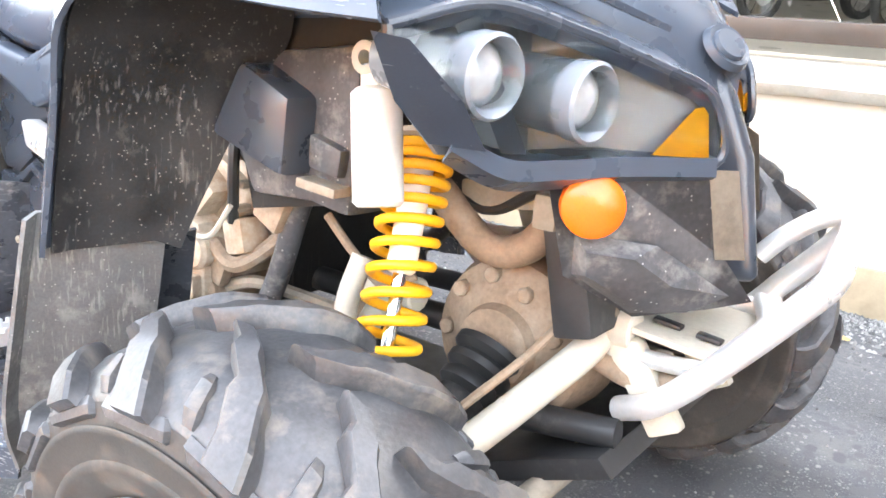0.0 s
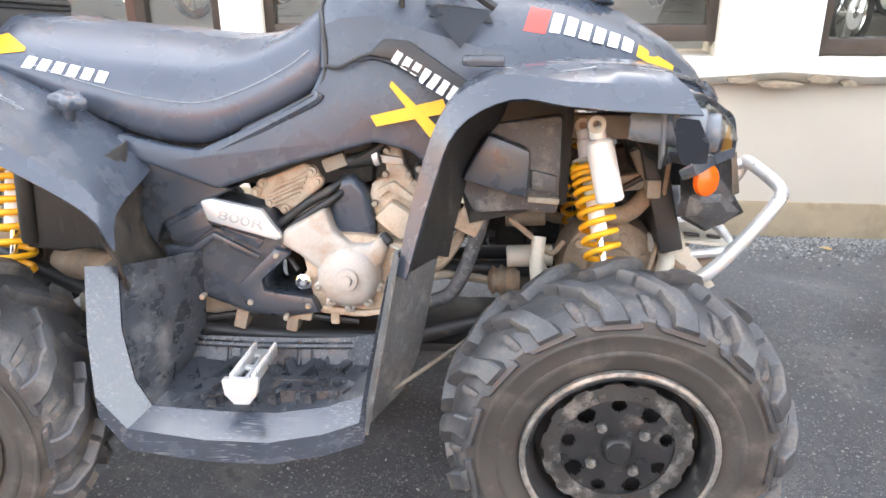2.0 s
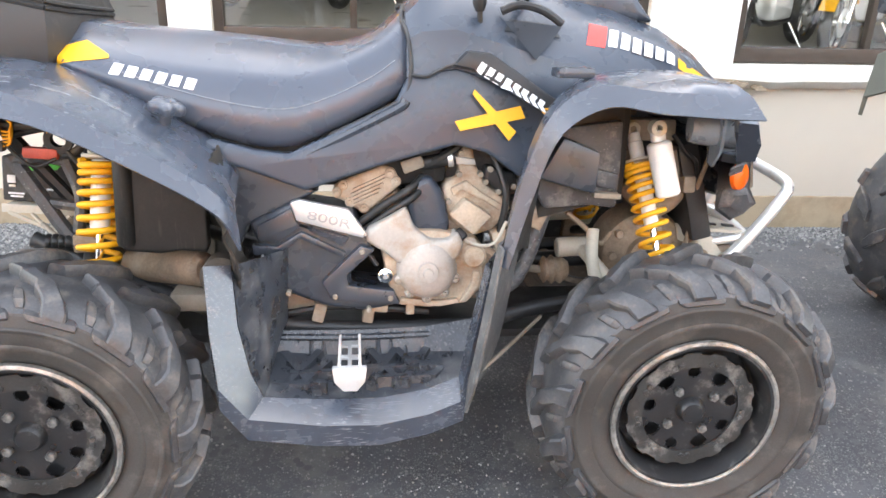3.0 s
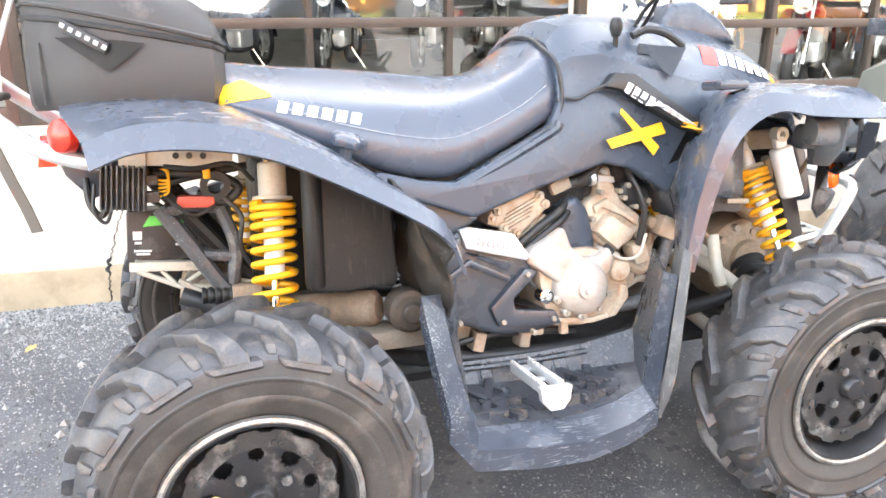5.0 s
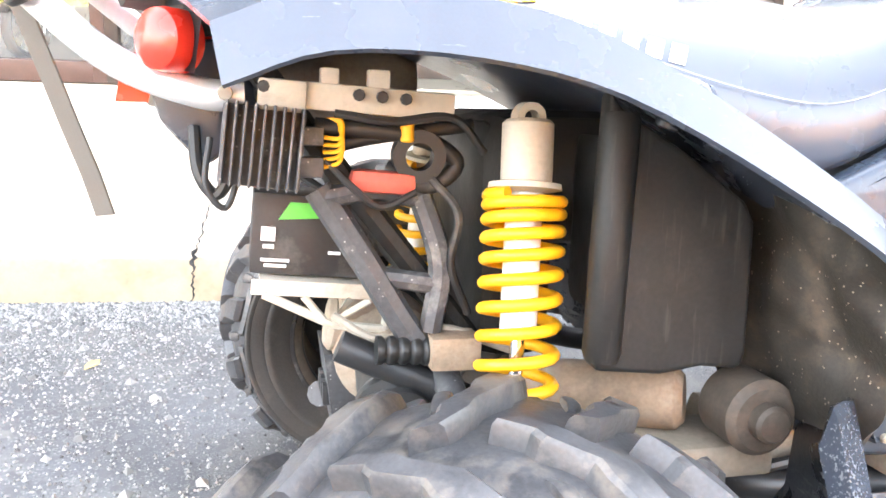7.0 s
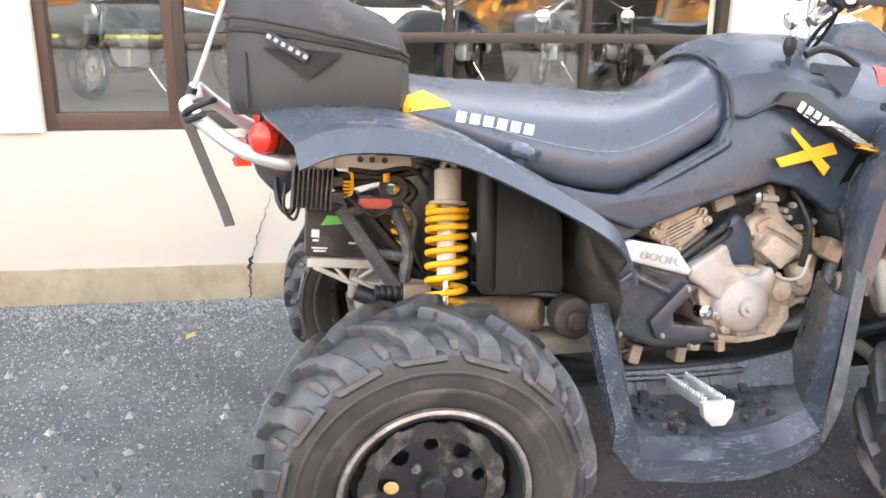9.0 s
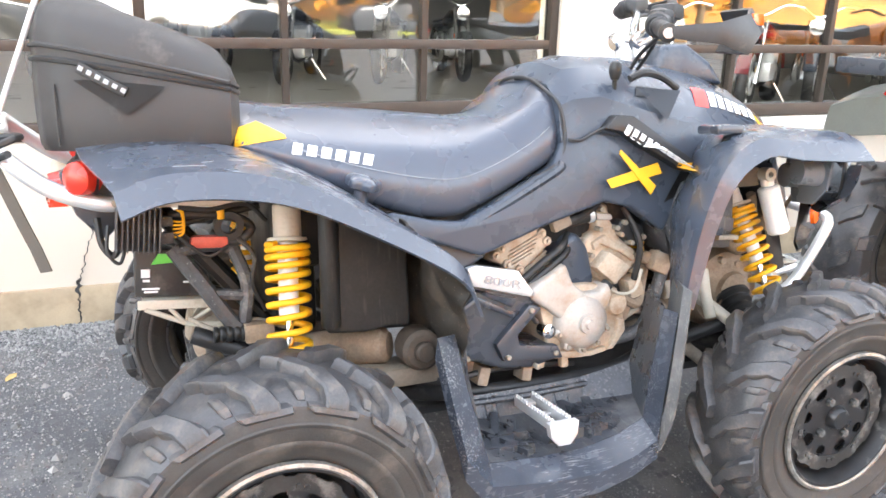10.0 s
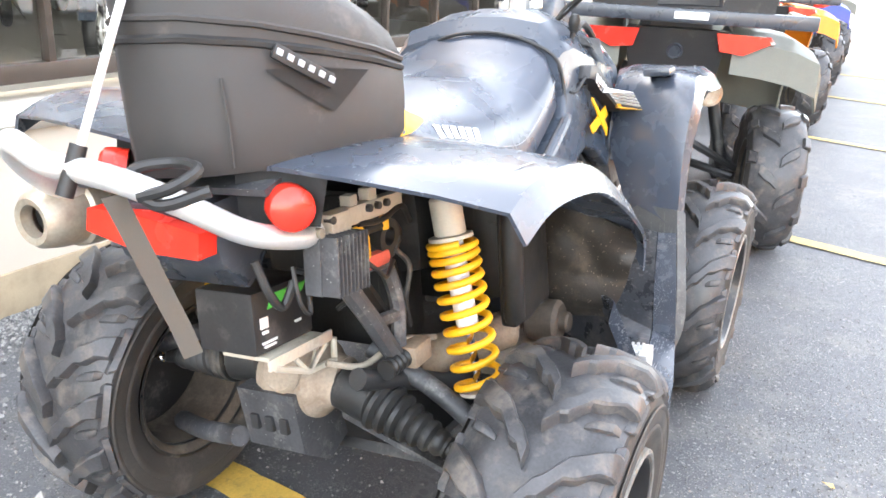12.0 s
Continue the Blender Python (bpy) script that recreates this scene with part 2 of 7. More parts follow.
M_plinth = mat("dirty_plinth_stucco", (0.40, 0.31, 0.205), 0.9, vary=0.16, scale=6, fine=160, bump=0.3, dirt=(0.24, 0.175, 0.11), dirt_amt=0.45, dirt_scale=5)
M_paint = mat("white_pillar_paint", (0.80, 0.79, 0.76), 0.7, vary=0.04, scale=4, bump=0.08)
M_sill = mat("whitewashed_concrete", (0.74, 0.70, 0.63), 0.85, vary=0.12, scale=9, fine=120, bump=0.3, dirt=(0.42, 0.37, 0.30), dirt_amt=0.25, dirt_scale=7)
M_chip = mat("bare_flaked_concrete", (0.30, 0.23, 0.16), 0.95, vary=0.35, scale=30, bump=0.5, dirt=(0.12, 0.09, 0.06), dirt_amt=0.4, dirt_scale=25)
M_brown = mat("brown_anodised_frame", (0.07, 0.055, 0.045), 0.45, metal=0.3, vary=0.15, bump=0.04)
M_oldbrown = mat("worn_red_brown_frame", (0.085, 0.048, 0.036), 0.5, vary=0.2, bump=0.05)
M_line = mat("worn_yellow_line", (0.68, 0.44, 0.09), 0.85, vary=0.2, bump=0.3, dirt=(0.06, 0.06, 0.06), dirt_amt=0.3, dirt_scale=30)
M_paleline = mat("faded_pale_line", (0.46, 0.36, 0.15), 0.85, vary=0.2, bump=0.3, dirt=(0.08, 0.08, 0.08), dirt_amt=0.35, dirt_scale=25)
M_chrome = mat("chrome", (0.8, 0.8, 0.8), 0.12, metal=1.0, vary=0.05, bump=0.0)
M_bikeblack = mat("gloss_black_paint", (0.012, 0.012, 0.014), 0.15, vary=0.2, bump=0.0)
M_bikered = mat("dark_red_paint", (0.22, 0.015, 0.015), 0.15, vary=0.2, bump=0.0)
M_floor = mat("showroom_floor_tile", (0.72, 0.70, 0.65), 0.35, vary=0.06, scale=3, bump=0.02)
M_room = mat("showroom_wall", (0.26, 0.25, 0.235), 0.85, vary=0.1, scale=2, bump=0.02)


def asphalt():
    """dark binder with pale chips that gather in patches"""
    m = mat("weathered_asphalt", (0.072, 0.074, 0.080), 0.66, vary=0.5, scale=4.0, fine=300, bump=0.9, dirt=(0.24, 0.225, 0.20), dirt_amt=0.36, dirt_scale=2.6)
    nt = m.node_tree
    N, L = nt.nodes.new, nt.links.new
    b = nt.nodes["Principled BSDF"]
    col = b.inputs["Base Color"].links[0].from_socket
    tc = N("ShaderNodeTexCoord")
    for scale, size, share, tint, patch in ((150, 0.45, 0.78, (0.175, 0.174, 0.17), 1.6), (70, 0.38, 0.96, (0.215, 0.21, 0.20), 2.7), (260, 0.55, 0.42, (0.125, 0.125, 0.125), 5.0), (38, 0.55, 0.62, (0.085, 0.086, 0.09), 3.4)):
        v = N("ShaderNodeTexVoronoi")
        v.inputs["Scale"].default_value = scale
        L(tc.outputs["Object"], v.inputs["Vector"])
        near = N("ShaderNodeMapRange")
        near.inputs["From Min"].default_value, near.inputs["From Max"].default_value = size, size * 0.7
        L(v.outputs["Distance"], near.inputs["Value"])
        sep = N("ShaderNodeSeparateColor")
        L(v.outputs["Color"], sep.inputs["Color"])
        no = N("ShaderNodeTexNoise")
        no.inputs["Scale"].default_value, no.inputs["Detail"].default_value = patch, 5
        L(tc.outputs["Object"], no.inputs["Vector"])
        lim = N("ShaderNodeMapRange")
        lim.inputs["From Min"].default_value, lim.inputs["From Max"].default_value = 0.35, 0.65
        lim.inputs["To Min"].default_value, lim.inputs["To Max"].default_value = 1.0, share - 0.25
        L(no.outputs["Fac"], lim.inputs["Value"])
        gt = N("ShaderNodeMath")
        gt.operation = "GREATER_THAN"
        L(sep.outputs[0], gt.inputs[0])
        L(lim.outputs[0], gt.inputs[1])
        mul = N("ShaderNodeMath")
        mul.operation = "MULTIPLY"
        L(near.outputs[0], mul.inputs[0])
        L(gt.outputs[0], mul.inputs[1])
        mx = N("ShaderNodeMixRGB")
        mx.inputs["Color2"].default_value = (*tint, 1)
        L(mul.outputs[0], mx.inputs["Fac"])
        L(col, mx.inputs["Color1"])
        col = mx.outputs[0]
    L(col, b.inputs["Base Color"])
    return m


M_asphalt = asphalt()


def glass(name, ior):
    m = bpy.data.materials.new(name)
    m.use_nodes = True
    b = m.node_tree.nodes["Principled BSDF"]
    b.inputs["Base Color"].default_value = (0.93, 0.96, 0.95, 1)
    b.inputs["Roughness"].default_value = 0.01
    b.inputs["Transmission Weight"].default_value = 1.0
    b.inputs["IOR"].default_value = ior
    return m


M_glass = glass("window_glass", 1.95)
M_cover = glass("lamp_cover_plastic", 1.35)


# ---------- mesh helpers ----------
def finish(bm, smooth=40, flip=False):
    bmesh.ops.recalc_face_normals(bm, faces=bm.faces[:])
    if flip:
        bmesh.ops.reverse_faces(bm, faces=bm.faces[:])
    for f in bm.faces:
        f.smooth = True
    lim = radians(smooth)
    for e in bm.edges:
        if len(e.link_faces) == 2 and e.calc_face_angle(0) > lim:
            e.smooth = False
    return bm


def part(name, bm, material, parent=None, label="", smooth=40, m=None):
    finish(bm, smooth)
    me = bpy.data.meshes.new(name)
    bm.to_mesh(me)
    bm.free()
    me.materials.append(material)
    ob = new(name, me)
    if m is not None:
        ob.matrix_basis = m
    if parent is not None:
        ob.parent = parent
    if label:
        ob["label"] = label
    return ob


LEAN = radians(8)  # the body's own frame is tipped by this; STAND sets it upright


def mirrored(p):
    c, n = Vector((0, 0, 0.60)), Vector((0, math.cos(LEAN), math.sin(LEAN)))
    return Vector(p) - 2 * n * (Vector(p) - c).dot(n)


def both(name, make, material, parent, label="", smooth=40):
    """a part on the right side and its mirror image on the left"""
    a = part(name, make(), material, parent, label, smooth)
    bm = make()
    for v in bm.verts:
        v.co = mirrored(v.co)
    b = part(name, bm, material, parent, label, smooth)
    return a, b


def thing(name, label, category, group="", at=(0, 0, 0)):
    ob = new(name)
    ob.empty_display_size = 0.1
    ob.location = at
    return tagged(ob, label, category, group)


def loft(secs, closed=False, caps=True, bm=None):
    """skin between sections that have equal counts of points"""
    bm = bm or bmesh.new()
    rows = [[bm.verts.new(p) for p in s] for s in secs]
    n = len(secs[0])
    for a, b in zip(rows, rows[1:]):
        for i in range(n if closed else n - 1):
            j = (i + 1) % n
            try:
                bm.faces.new((a[i], a[j], b[j], b[i]))
            except ValueError:
                pass
    if closed and caps:
        bm.faces.new(rows[0][::-1])
        bm.faces.new(rows[-1])
    return bm


def sheet(secs, thick):
    bm = loft(secs)
    bmesh.ops.recalc_face_normals(bm, faces=bm.faces[:])
    bmesh.ops.solidify(bm, geom=bm.faces[:], thickness=thick)
    return bm


def smooth_line(pts, n=6):
    """Catmull-Rom through the points"""
    P = [Vector(p) for p in pts]
    P = [P[0] * 2 - P[1]] + P + [P[-1] * 2 - P[-2]]
    out = []
    for i in range(1, len(P) - 2):
        for k in range(n):
            t = k / n
            a, b, c, d = P[i - 1], P[i], P[i + 1], P[i + 2]
            out.append(0.5 * ((2 * b) + (c - a) * t + (2 * a - 5 * b + 4 * c - d) * t * t + (3 * b - a - 3 * c + d) * t ** 3))
    out.append(P[-2])
    return out


def tube(pts, r, n=12, curved=True, bm=None, taper=None):
    line = smooth_line(pts) if curved and len(pts) > 2 else [Vector(p) for p in pts]
    secs = []
    up = None
    for i, p in enumerate(line):
        t = (line[min(i + 1, len(line) - 1)] - line[max(i - 1, 0)]).normalized()
        if up is None:
            up = t.orthogonal().normalized()
        up = (up - t * up.dot(t)).normalized()
        side = t.cross(up)
        rr = r if taper is None else r + (taper - r) * i / (len(line) - 1)
        secs.append([p + (up * math.cos(2 * math.pi * k / n) + side * math.sin(2 * math.pi * k / n)) * rr for k in range(n)])
    return loft(secs, True, True, bm)


def lathe(profile, origin=(0, 0, 0), axis=(0, 1, 0), n=32, bm=None, closed=False):
    """profile: (radius, way along the axis)"""
    o, a = Vector(origin), Vector(axis).normalized()
    u = a.orthogonal().normalized()
    w = a.cross(u)
    bm = bm or bmesh.new()
    rows = []
    for r, h in profile:
        if r < 1e-6:
            rows.append([bm.verts.new(o + a * h)])
        else:
            rows.append([bm.verts.new(o + a * h + (u * math.cos(2 * math.pi * k / n) + w * math.sin(2 * math.pi * k / n)) * r) for k in range(n)])
    pairs = list(zip(rows, rows[1:])) + ([(rows[-1], rows[0])] if closed else [])
    for p, q in pairs:
        for k in range(n):
            j = (k + 1) % n
            f = [p[k % len(p)], p[j % len(p)], q[j % len(q)], q[k % len(q)]]
            f = list(dict.fromkeys(f))
            if len(f) > 2:
                bm.faces.new(f)
    return bm


def cyl(a, b, r, n=20, bevel=0.0, bm=None):
    a, b = Vector(a), Vector(b)
    h = (b - a).length
    c = bevel
    prof = [(0, 0), (r - c, 0), (r, c), (r, h - c), (r - c, h), (0, h)] if c else [(0, 0), (r, 0), (r, h), (0, h)]
    return lathe(prof, a, b - a, n, bm)


def bevelled(bm, w, seg=2):
    if w:
        bmesh.ops.bevel(bm, geom=[e for e in bm.edges if len(e.link_faces) == 2 and e.calc_face_angle(0) > 0.35], offset=w, segments=seg, profile=0.6, affect="EDGES", clamp_overlap=True)
    return bm


def box(c, s, bevel=0.004, rot=(0, 0, 0), seg=2):
    bm = bmesh.new()
    bmesh.ops.create_cube(bm, size=1)
    bmesh.ops.scale(bm, vec=s, verts=bm.verts)
    bevelled(bm, min(bevel, min(s) * 0.45), seg)
    bmesh.ops.transform(bm, matrix=pose(*c, *rot), verts=bm.verts)
    return bm


def prism(poly, y0, y1, bevel=0.006, seg=2, lean=0.0):
    """a polygon in x, z given thickness along y; lean: shift of y for each metre of z"""
    bm = bmesh.new()
    z0 = sum(p[1] for p in poly) / len(poly)
    a = [bm.verts.new((x, y0 + lean * (z - z0), z)) for x, z in poly]
    b = [bm.verts.new((x, y1 + lean * (z - z0), z)) for x, z in poly]
    bm.faces.new(a)
    bm.faces.new(b[::-1])
    for i in range(len(poly)):
        j = (i + 1) % len(poly)
        bm.faces.new((a[i], b[i], b[j], a[j]))
    bmesh.ops.recalc_face_normals(bm, faces=bm.faces[:])
    return bevelled(bm, bevel, seg)


def plate(poly3, thick, bevel=0.003):
    """a flat or bent polygon in space given thickness"""
    bm = bmesh.new()
    bm.faces.new([bm.verts.new(p) for p in poly3])
    bmesh.ops.solidify(bm, geom=bm.faces[:], thickness=thick)
    bmesh.ops.recalc_face_normals(bm, faces=bm.faces[:])
    return bevelled(bm, bevel)


def join(*bms):
    out = bms[0]
    for b in bms[1:]:
        me = bpy.data.meshes.new("tmp")
        b.to_mesh(me)
        out.from_mesh(me)
        b.free()
        bpy.data.meshes.remove(me)
    return out


def coil(top, bottom, r, wire, turns, n=10, tight=0.0):
    """a helical spring between two points; tight: share of the turns packed at the top"""
    a, b = Vector(top), Vector(bottom)
    ax = (b - a).normalized()
    u = ax.orthogonal().normalized()
    w = ax.cross(u)
    L = (b - a).length
    steps = int(turns * 16)
    pts = []
    for i in range(steps + 1):
        f = i / steps
        h = f ** (1 + tight)
        ang = 2 * math.pi * turns * f
        pts.append(a + ax * L * h + (u * math.cos(ang) + w * math.sin(ang)) * r)
    return tube(pts, wire, n, curved=False)


def decal(name, target, quad_pts, material, parent, toward, nx=6, ny=3, label=""):
    """a thin sticker laid on the surface of another part"""
    tree_ = BVHTree.FromPolygons([v.co.copy() for v in target.data.vertices], [tuple(p.vertices) for p in target.data.polygons])
    d = Vector(toward).normalized()
    a, b, c, e = (Vector(p) for p in quad_pts)
    secs = []
    for i in range(nx + 1):
        row = []
        for j in range(ny + 1):
            p = a.lerp(b, i / nx).lerp(e.lerp(c, i / nx), j / ny)
            hit = tree_.ray_cast(p - d * 0.15, d)
            n = hit[1] if hit[0] is not None else -d
            row.append((hit[0] if hit[0] is not None else p) + n * (0.0022 if n.dot(d) < 0 else -0.0022))
        secs.append(row)
    bm = loft(secs)
    bmesh.ops.recalc_face_normals(bm, faces=bm.faces[:])
    bmesh.ops.solidify(bm, geom=bm.faces[:], thickness=0.0008)
    return part(name, bm, material, parent, label)


def wordmark(target, p0, p1, n, h, material, parent, toward, up=(0, 0, 1), fill=0.78, slant=0.15):
    """a row of plain slanted blocks"""
    a, b = Vector(p0), Vector(p1)
    d = (b - a) / n
    u = Vector(up).normalized() * h + d.normalized() * h * slant
    for i in range(n):
        s = a + d * i
        e = s + d * fill
        decal("decal_block", target, (s, e, e + u, s + u), material, parent, toward, 2, 2)


# ---------- ground ----------
WALL = 2.4


def ground_z(x, y):
    """a slight crown where the quads stand, then falling towards the foot of the wall"""
    f = max(0.0, min(1.0, (y + 0.3) / 0.65)) * max(0.0, min(1.0, (2.6 - x) / 0.7))
    crown = 0.045 * f * f * (3 - 2 * f)
    t = max(0.0, min(1.0, (y - 0.7) / (WALL - 0.7)))
    return crown * (1 - t) - (0.39 + 0.015 * max(-3.0, min(5.0, x))) * t ** 1.25


def ground_sheet():
    bm = bmesh.new()
    xs = [-400, -60, -15, -6] + [i * 0.2 for i in range(-25, 20)] + [4.5, 6, 8, 12, 20, 60, 400]
    ys = [-400, -60, -20, -8, -4, -2, -1] + [-0.4 + i * 0.1 for i in range(29)] + [2.6, 3.5, 6, 20, 60, 400]
    rows = [[bm.verts.new((x, y, ground_z(x, y))) for x in xs] for y in ys]
    for a, b in zip(rows, rows[1:]):
        for i in range(len(xs) - 1):
            bm.faces.new((a[i], a[i + 1], b[i + 1], b[i]))
    return bm


ground = part("ground", ground_sheet(), M_asphalt)
tagged(ground, "dark weathered asphalt car park with pale stone chips", "asphalt", kind="structure")



def wall_with_openings():
    """storefront wall with the window openings left free"""
    bms = []
    z_top, th = 4.2, 0.25
    y0, y1 = WALL, WALL + th

    def block(x0, x1, z0, z1):
        bms.append(box(((x0 + x1) / 2, (y0 + y1) / 2, (z0 + z1) / 2), (x1 - x0, th, z1 - z0), 0))

    block(-9, 12, -0.9, 0.53)
    for x0, x1 in ((-9, -7), (-1.58, -1.38), (-0.31, -0.09), (2.17, 2.67), (7.3, 12)):
        block(x0, x1, 0.53, 2.9)
    block(-9, 12, 2.9, z_top)
    return join(*bms)


wall = part("wall_north", wall_with_openings(), M_stucco)
tagged(wall, "cream painted stucco shop wall with wide window openings", "wall", kind="structure")
plinth = part("trim_plinth", box((1.5, WALL - 0.008, -0.46), (21, 0.02, 0.50), 0.004, (0, 0.85, 0)), M_plinth)
tagged(plinth, "stained tan band along the foot of the stucco wall", "plinth", kind="structure")


def pillar(x0, x1, name):
    ob = part(name, box(((x0 + x1) / 2, WALL - 0.012, 1.71), (x1 - x0, 0.03, 2.36), 0.003), M_paint)
    return tagged(ob, "white painted pillar face between shop windows", "pillar", kind="structure")


for k, (a, b) in enumerate(((-1.575, -1.385), (-0.305, -0.095), (2.175, 2.665))):
    pillar(a, b, "pillar_%d" % (k + 1))


def window(name, x0, x1, sill, rail, mullions, frame_mat, label):
    """fixed shop window: frame, mullions, low rail and panes"""
    yw = WALL + 0.06
    top, w, d = 2.88, 0.05, 0.07
    bms = [box(((x0 + x1) / 2, yw, sill + 0.04), (x1 - x0, d, 0.08), 0.004), box(((x0 + x1) / 2, yw, top), (x1 - x0, d, 0.06), 0.004)]
    for x in (x0 + w / 2, x1 - w / 2):
        bms.append(box((x, yw, (sill + top) / 2), (w, d + 0.006, top - sill), 0.004))
    ob = part(name, join(*bms), frame_mat)
    tagged(ob, label, "window", kind="structure")
    for x in mullions:
        part("mullion", box((x, yw, (sill + top) / 2), (0.035, d - 0.01, top - sill - 0.1), 0.003), frame_mat, ob)
    if rail:
        part("window_rail", box(((x0 + x1) / 2, yw - 0.004, rail), (x1 - x0 - 2 * w, d - 0.006, 0.05), 0.003), frame_mat, ob)
    xs = [x0 + w] + list(mullions) + [x1 - w]
    for a, b in zip(xs, xs[1:]):
        p = part("pane", box(((a + b) / 2, yw + 0.012, (sill + 0.08 + top - 0.03) / 2), (b - a, 0.008, top - sill - 0.11), 0), M_glass, ob)
        p.visible_shadow = False
    return ob


window("window_1", -7.0, -1.58, 0.57, 0.96, (-5.2, -3.4), M_brown, "dark brown framed shop window")
window("window_2", -1.38, -0.755, 0.535, 0, (), M_oldbrown, "narrow shop window with worn red-brown frame")
window("window_3", -0.755, -0.31, 0.535, 0.97, (), M_brown, "narrow side window with a low rail")
window("window_4", -0.09, 2.17, 0.60, 0.985, (0.615, 1.365), M_brown, "wide dark brown framed shop window in three bays")
window("window_5", 2.67, 7.3, 0.535, 0.965, (3.46, 4.25, 5.04, 5.83, 6.62), M_brown, "long shop window with grey-brown mullions")


def sill_slab():
    bm = bmesh.new()
    secs = []
    for i in range(62):
        x = -0.32 + i * 0.2
        d = (0.11 if i > 1 else 0.012) + (0.03 if i > 1 else 0) * noise.noise((x * 3, 0, 0))
        lo = 0.40 + 0.03 * noise.noise((x * 2.2, 4, 0))
        secs.append([(x, WALL, lo), (x, WALL - d * 0.6, lo + 0.02), (x, WALL - d, lo + 0.06), (x, WALL - d, 0.50), (x, WALL - d * 0.5, 0.53), (x, WALL, 0.532)])
    return loft(secs, True, True, bm)


tagged(part("trim_sill", sill_slab(), M_sill), "rough whitewashed concrete sill band, flaking", "sill", kind="structure")


def crack():
    """a jagged line, wider and opened near the plinth"""
    random.seed(5)
    pts = []
    for k in range(44):
        z = 0.20 - 0.6 * k / 43
        x = -0.455 + 0.32 * max(0.0, z + 0.19) - 0.05 * max(0.0, -0.19 - z)
        pts.append((x + random.uniform(-0.008, 0.008), WALL - 0.0205, z))
    bm = bmesh.new()
    secs = []
    for k, p in enumerate(pts):
        w = (0.0016 + 0.0035 * (k / 43) + (0.006 if 24 < k < 31 else 0)) * random.uniform(0.6, 1.3)
        secs.append([(p[0] - w, p[1] + 0.004, p[2]), (p[0] - w * 0.5, p[1], p[2]), (p[0] + w * 0.5, p[1], p[2]), (p[0] + w, p[1] + 0.004, p[2])])
    return loft(secs, True, True, bm)


tagged(part("wall_crack", crack(), M_black), "jagged dark crack running down the stucco wall", "crack", kind="structure")

# showroom behind the glass
FLOOR = 0.10
tagged(part("floor", box((1.5, WALL + 0.25 + 6.5, FLOOR - 0.05), (21, 13, 0.1), 0), M_floor), "pale showroom floor behind the windows", "floor", kind="structure")
tagged(part("wall_back", box((1.5, WALL + 13.3, 2.1), (21, 0.2, 4.2), 0), M_room), "dull grey back wall of the showroom", "wall", kind="structure")
for k, x in enumerate((-8.9, 11.9)):
    tagged(part("wall_side_%d" % (k + 1), box((x, WALL + 6.75, 2.1), (0.2, 13, 4.2), 0), M_room), "dull grey side wall of the showroom", "wall", kind="structure")
tagged(part("ceiling", box((1.5, WALL + 6.75, 4.25), (21, 13.2, 0.1), 0), M_room), "showroom ceiling", "ceiling", kind="structure")


# ---------- wheels ----------
def tyre_profile(R, W, lug):
    """half section of the carcass from bead over the crown: radius, half width"""
    t = R - lug
    return [(0.168, 0.40 * W), (0.19, 0.455 * W), (0.225, 0.49 * W), (t - 0.055, 0.485 * W), (t - 0.025, 0.44 * W), (t - 0.008, 0.34 * W), (t, 0.18 * W), (t, 0)]


def on_profile(prof, f):
    """place on the half section, f from 0 at the crown to 1 at the bead"""
    pts = prof[::-1]
    seg = [math.hypot(b[0] - a[0], b[1] - a[1]) for a, b in zip(pts, pts[1:])]
    s = f * sum(seg)
    for (a, b), l in zip(zip(pts, pts[1:]), seg):
        if s <= l:
            k = s / l
            return a[0] + (b[0] - a[0]) * k, a[1] + (b[1] - a[1]) * k
        s -= l
    return pts[-1]


def lug_mesh(prof, lug, side, rows):
    """one tread block laid over the carcass: rows of place outwards, turn round the axle, half width, height"""
    bm = bmesh.new()
    secs = []
    for f, turn, w, high in rows:
        r, y = on_profile(prof, f)
        r2, y2 = on_profile(prof, min(1, f + 0.02))
        tr, ty = r2 - r, y2 - y
        l = math.hypot(tr, ty) or 1
        nr, ny = ty / l, -tr / l
        h = lug * high
        ring = []
        for dw, hh in ((-w - 0.004, -0.006), (-w, h * 0.80), (-w + 0.004, h), (w - 0.004, h), (w, h * 0.80), (w + 0.004, -0.006)):
            rr, yy = r + nr * hh, y + ny * hh
            a = turn + dw / r
            ring.append((rr * math.sin(a), side * yy, rr * math.cos(a)))
        secs.append(ring)
    loft(secs, True, True, bm)
    return bm


DEEP = (  # the long cranked bar, the low foot at its end, the thin rib between two bars
    ((0.012, 0.0, 0.014, 1.0), (0.09, 0.085, 0.015, 1.0), (0.14, 0.105, 0.017, 1.0), (0.235, 0.215, 0.017, 1.0), (0.30, 0.235, 0.019, 1.0), (0.39, 0.300, 0.019, 0.95), (0.475, 0.325, 0.021, 0.80), (0.51, 0.332, 0.021, 0.45)),
    ((0.47, 0.30, 0.042, 0.10), (0.505, 0.315, 0.044, 0.38), (0.545, 0.330, 0.040, 0.38), (0.565, 0.338, 0.036, 0.06)),
    ((0.24, 0.055, 0.004, 0.10), (0.29, 0.075, 0.007, 0.35), (0.40, 0.105, 0.008, 0.38), (0.46, 0.118, 0.006, 0.08)),
)
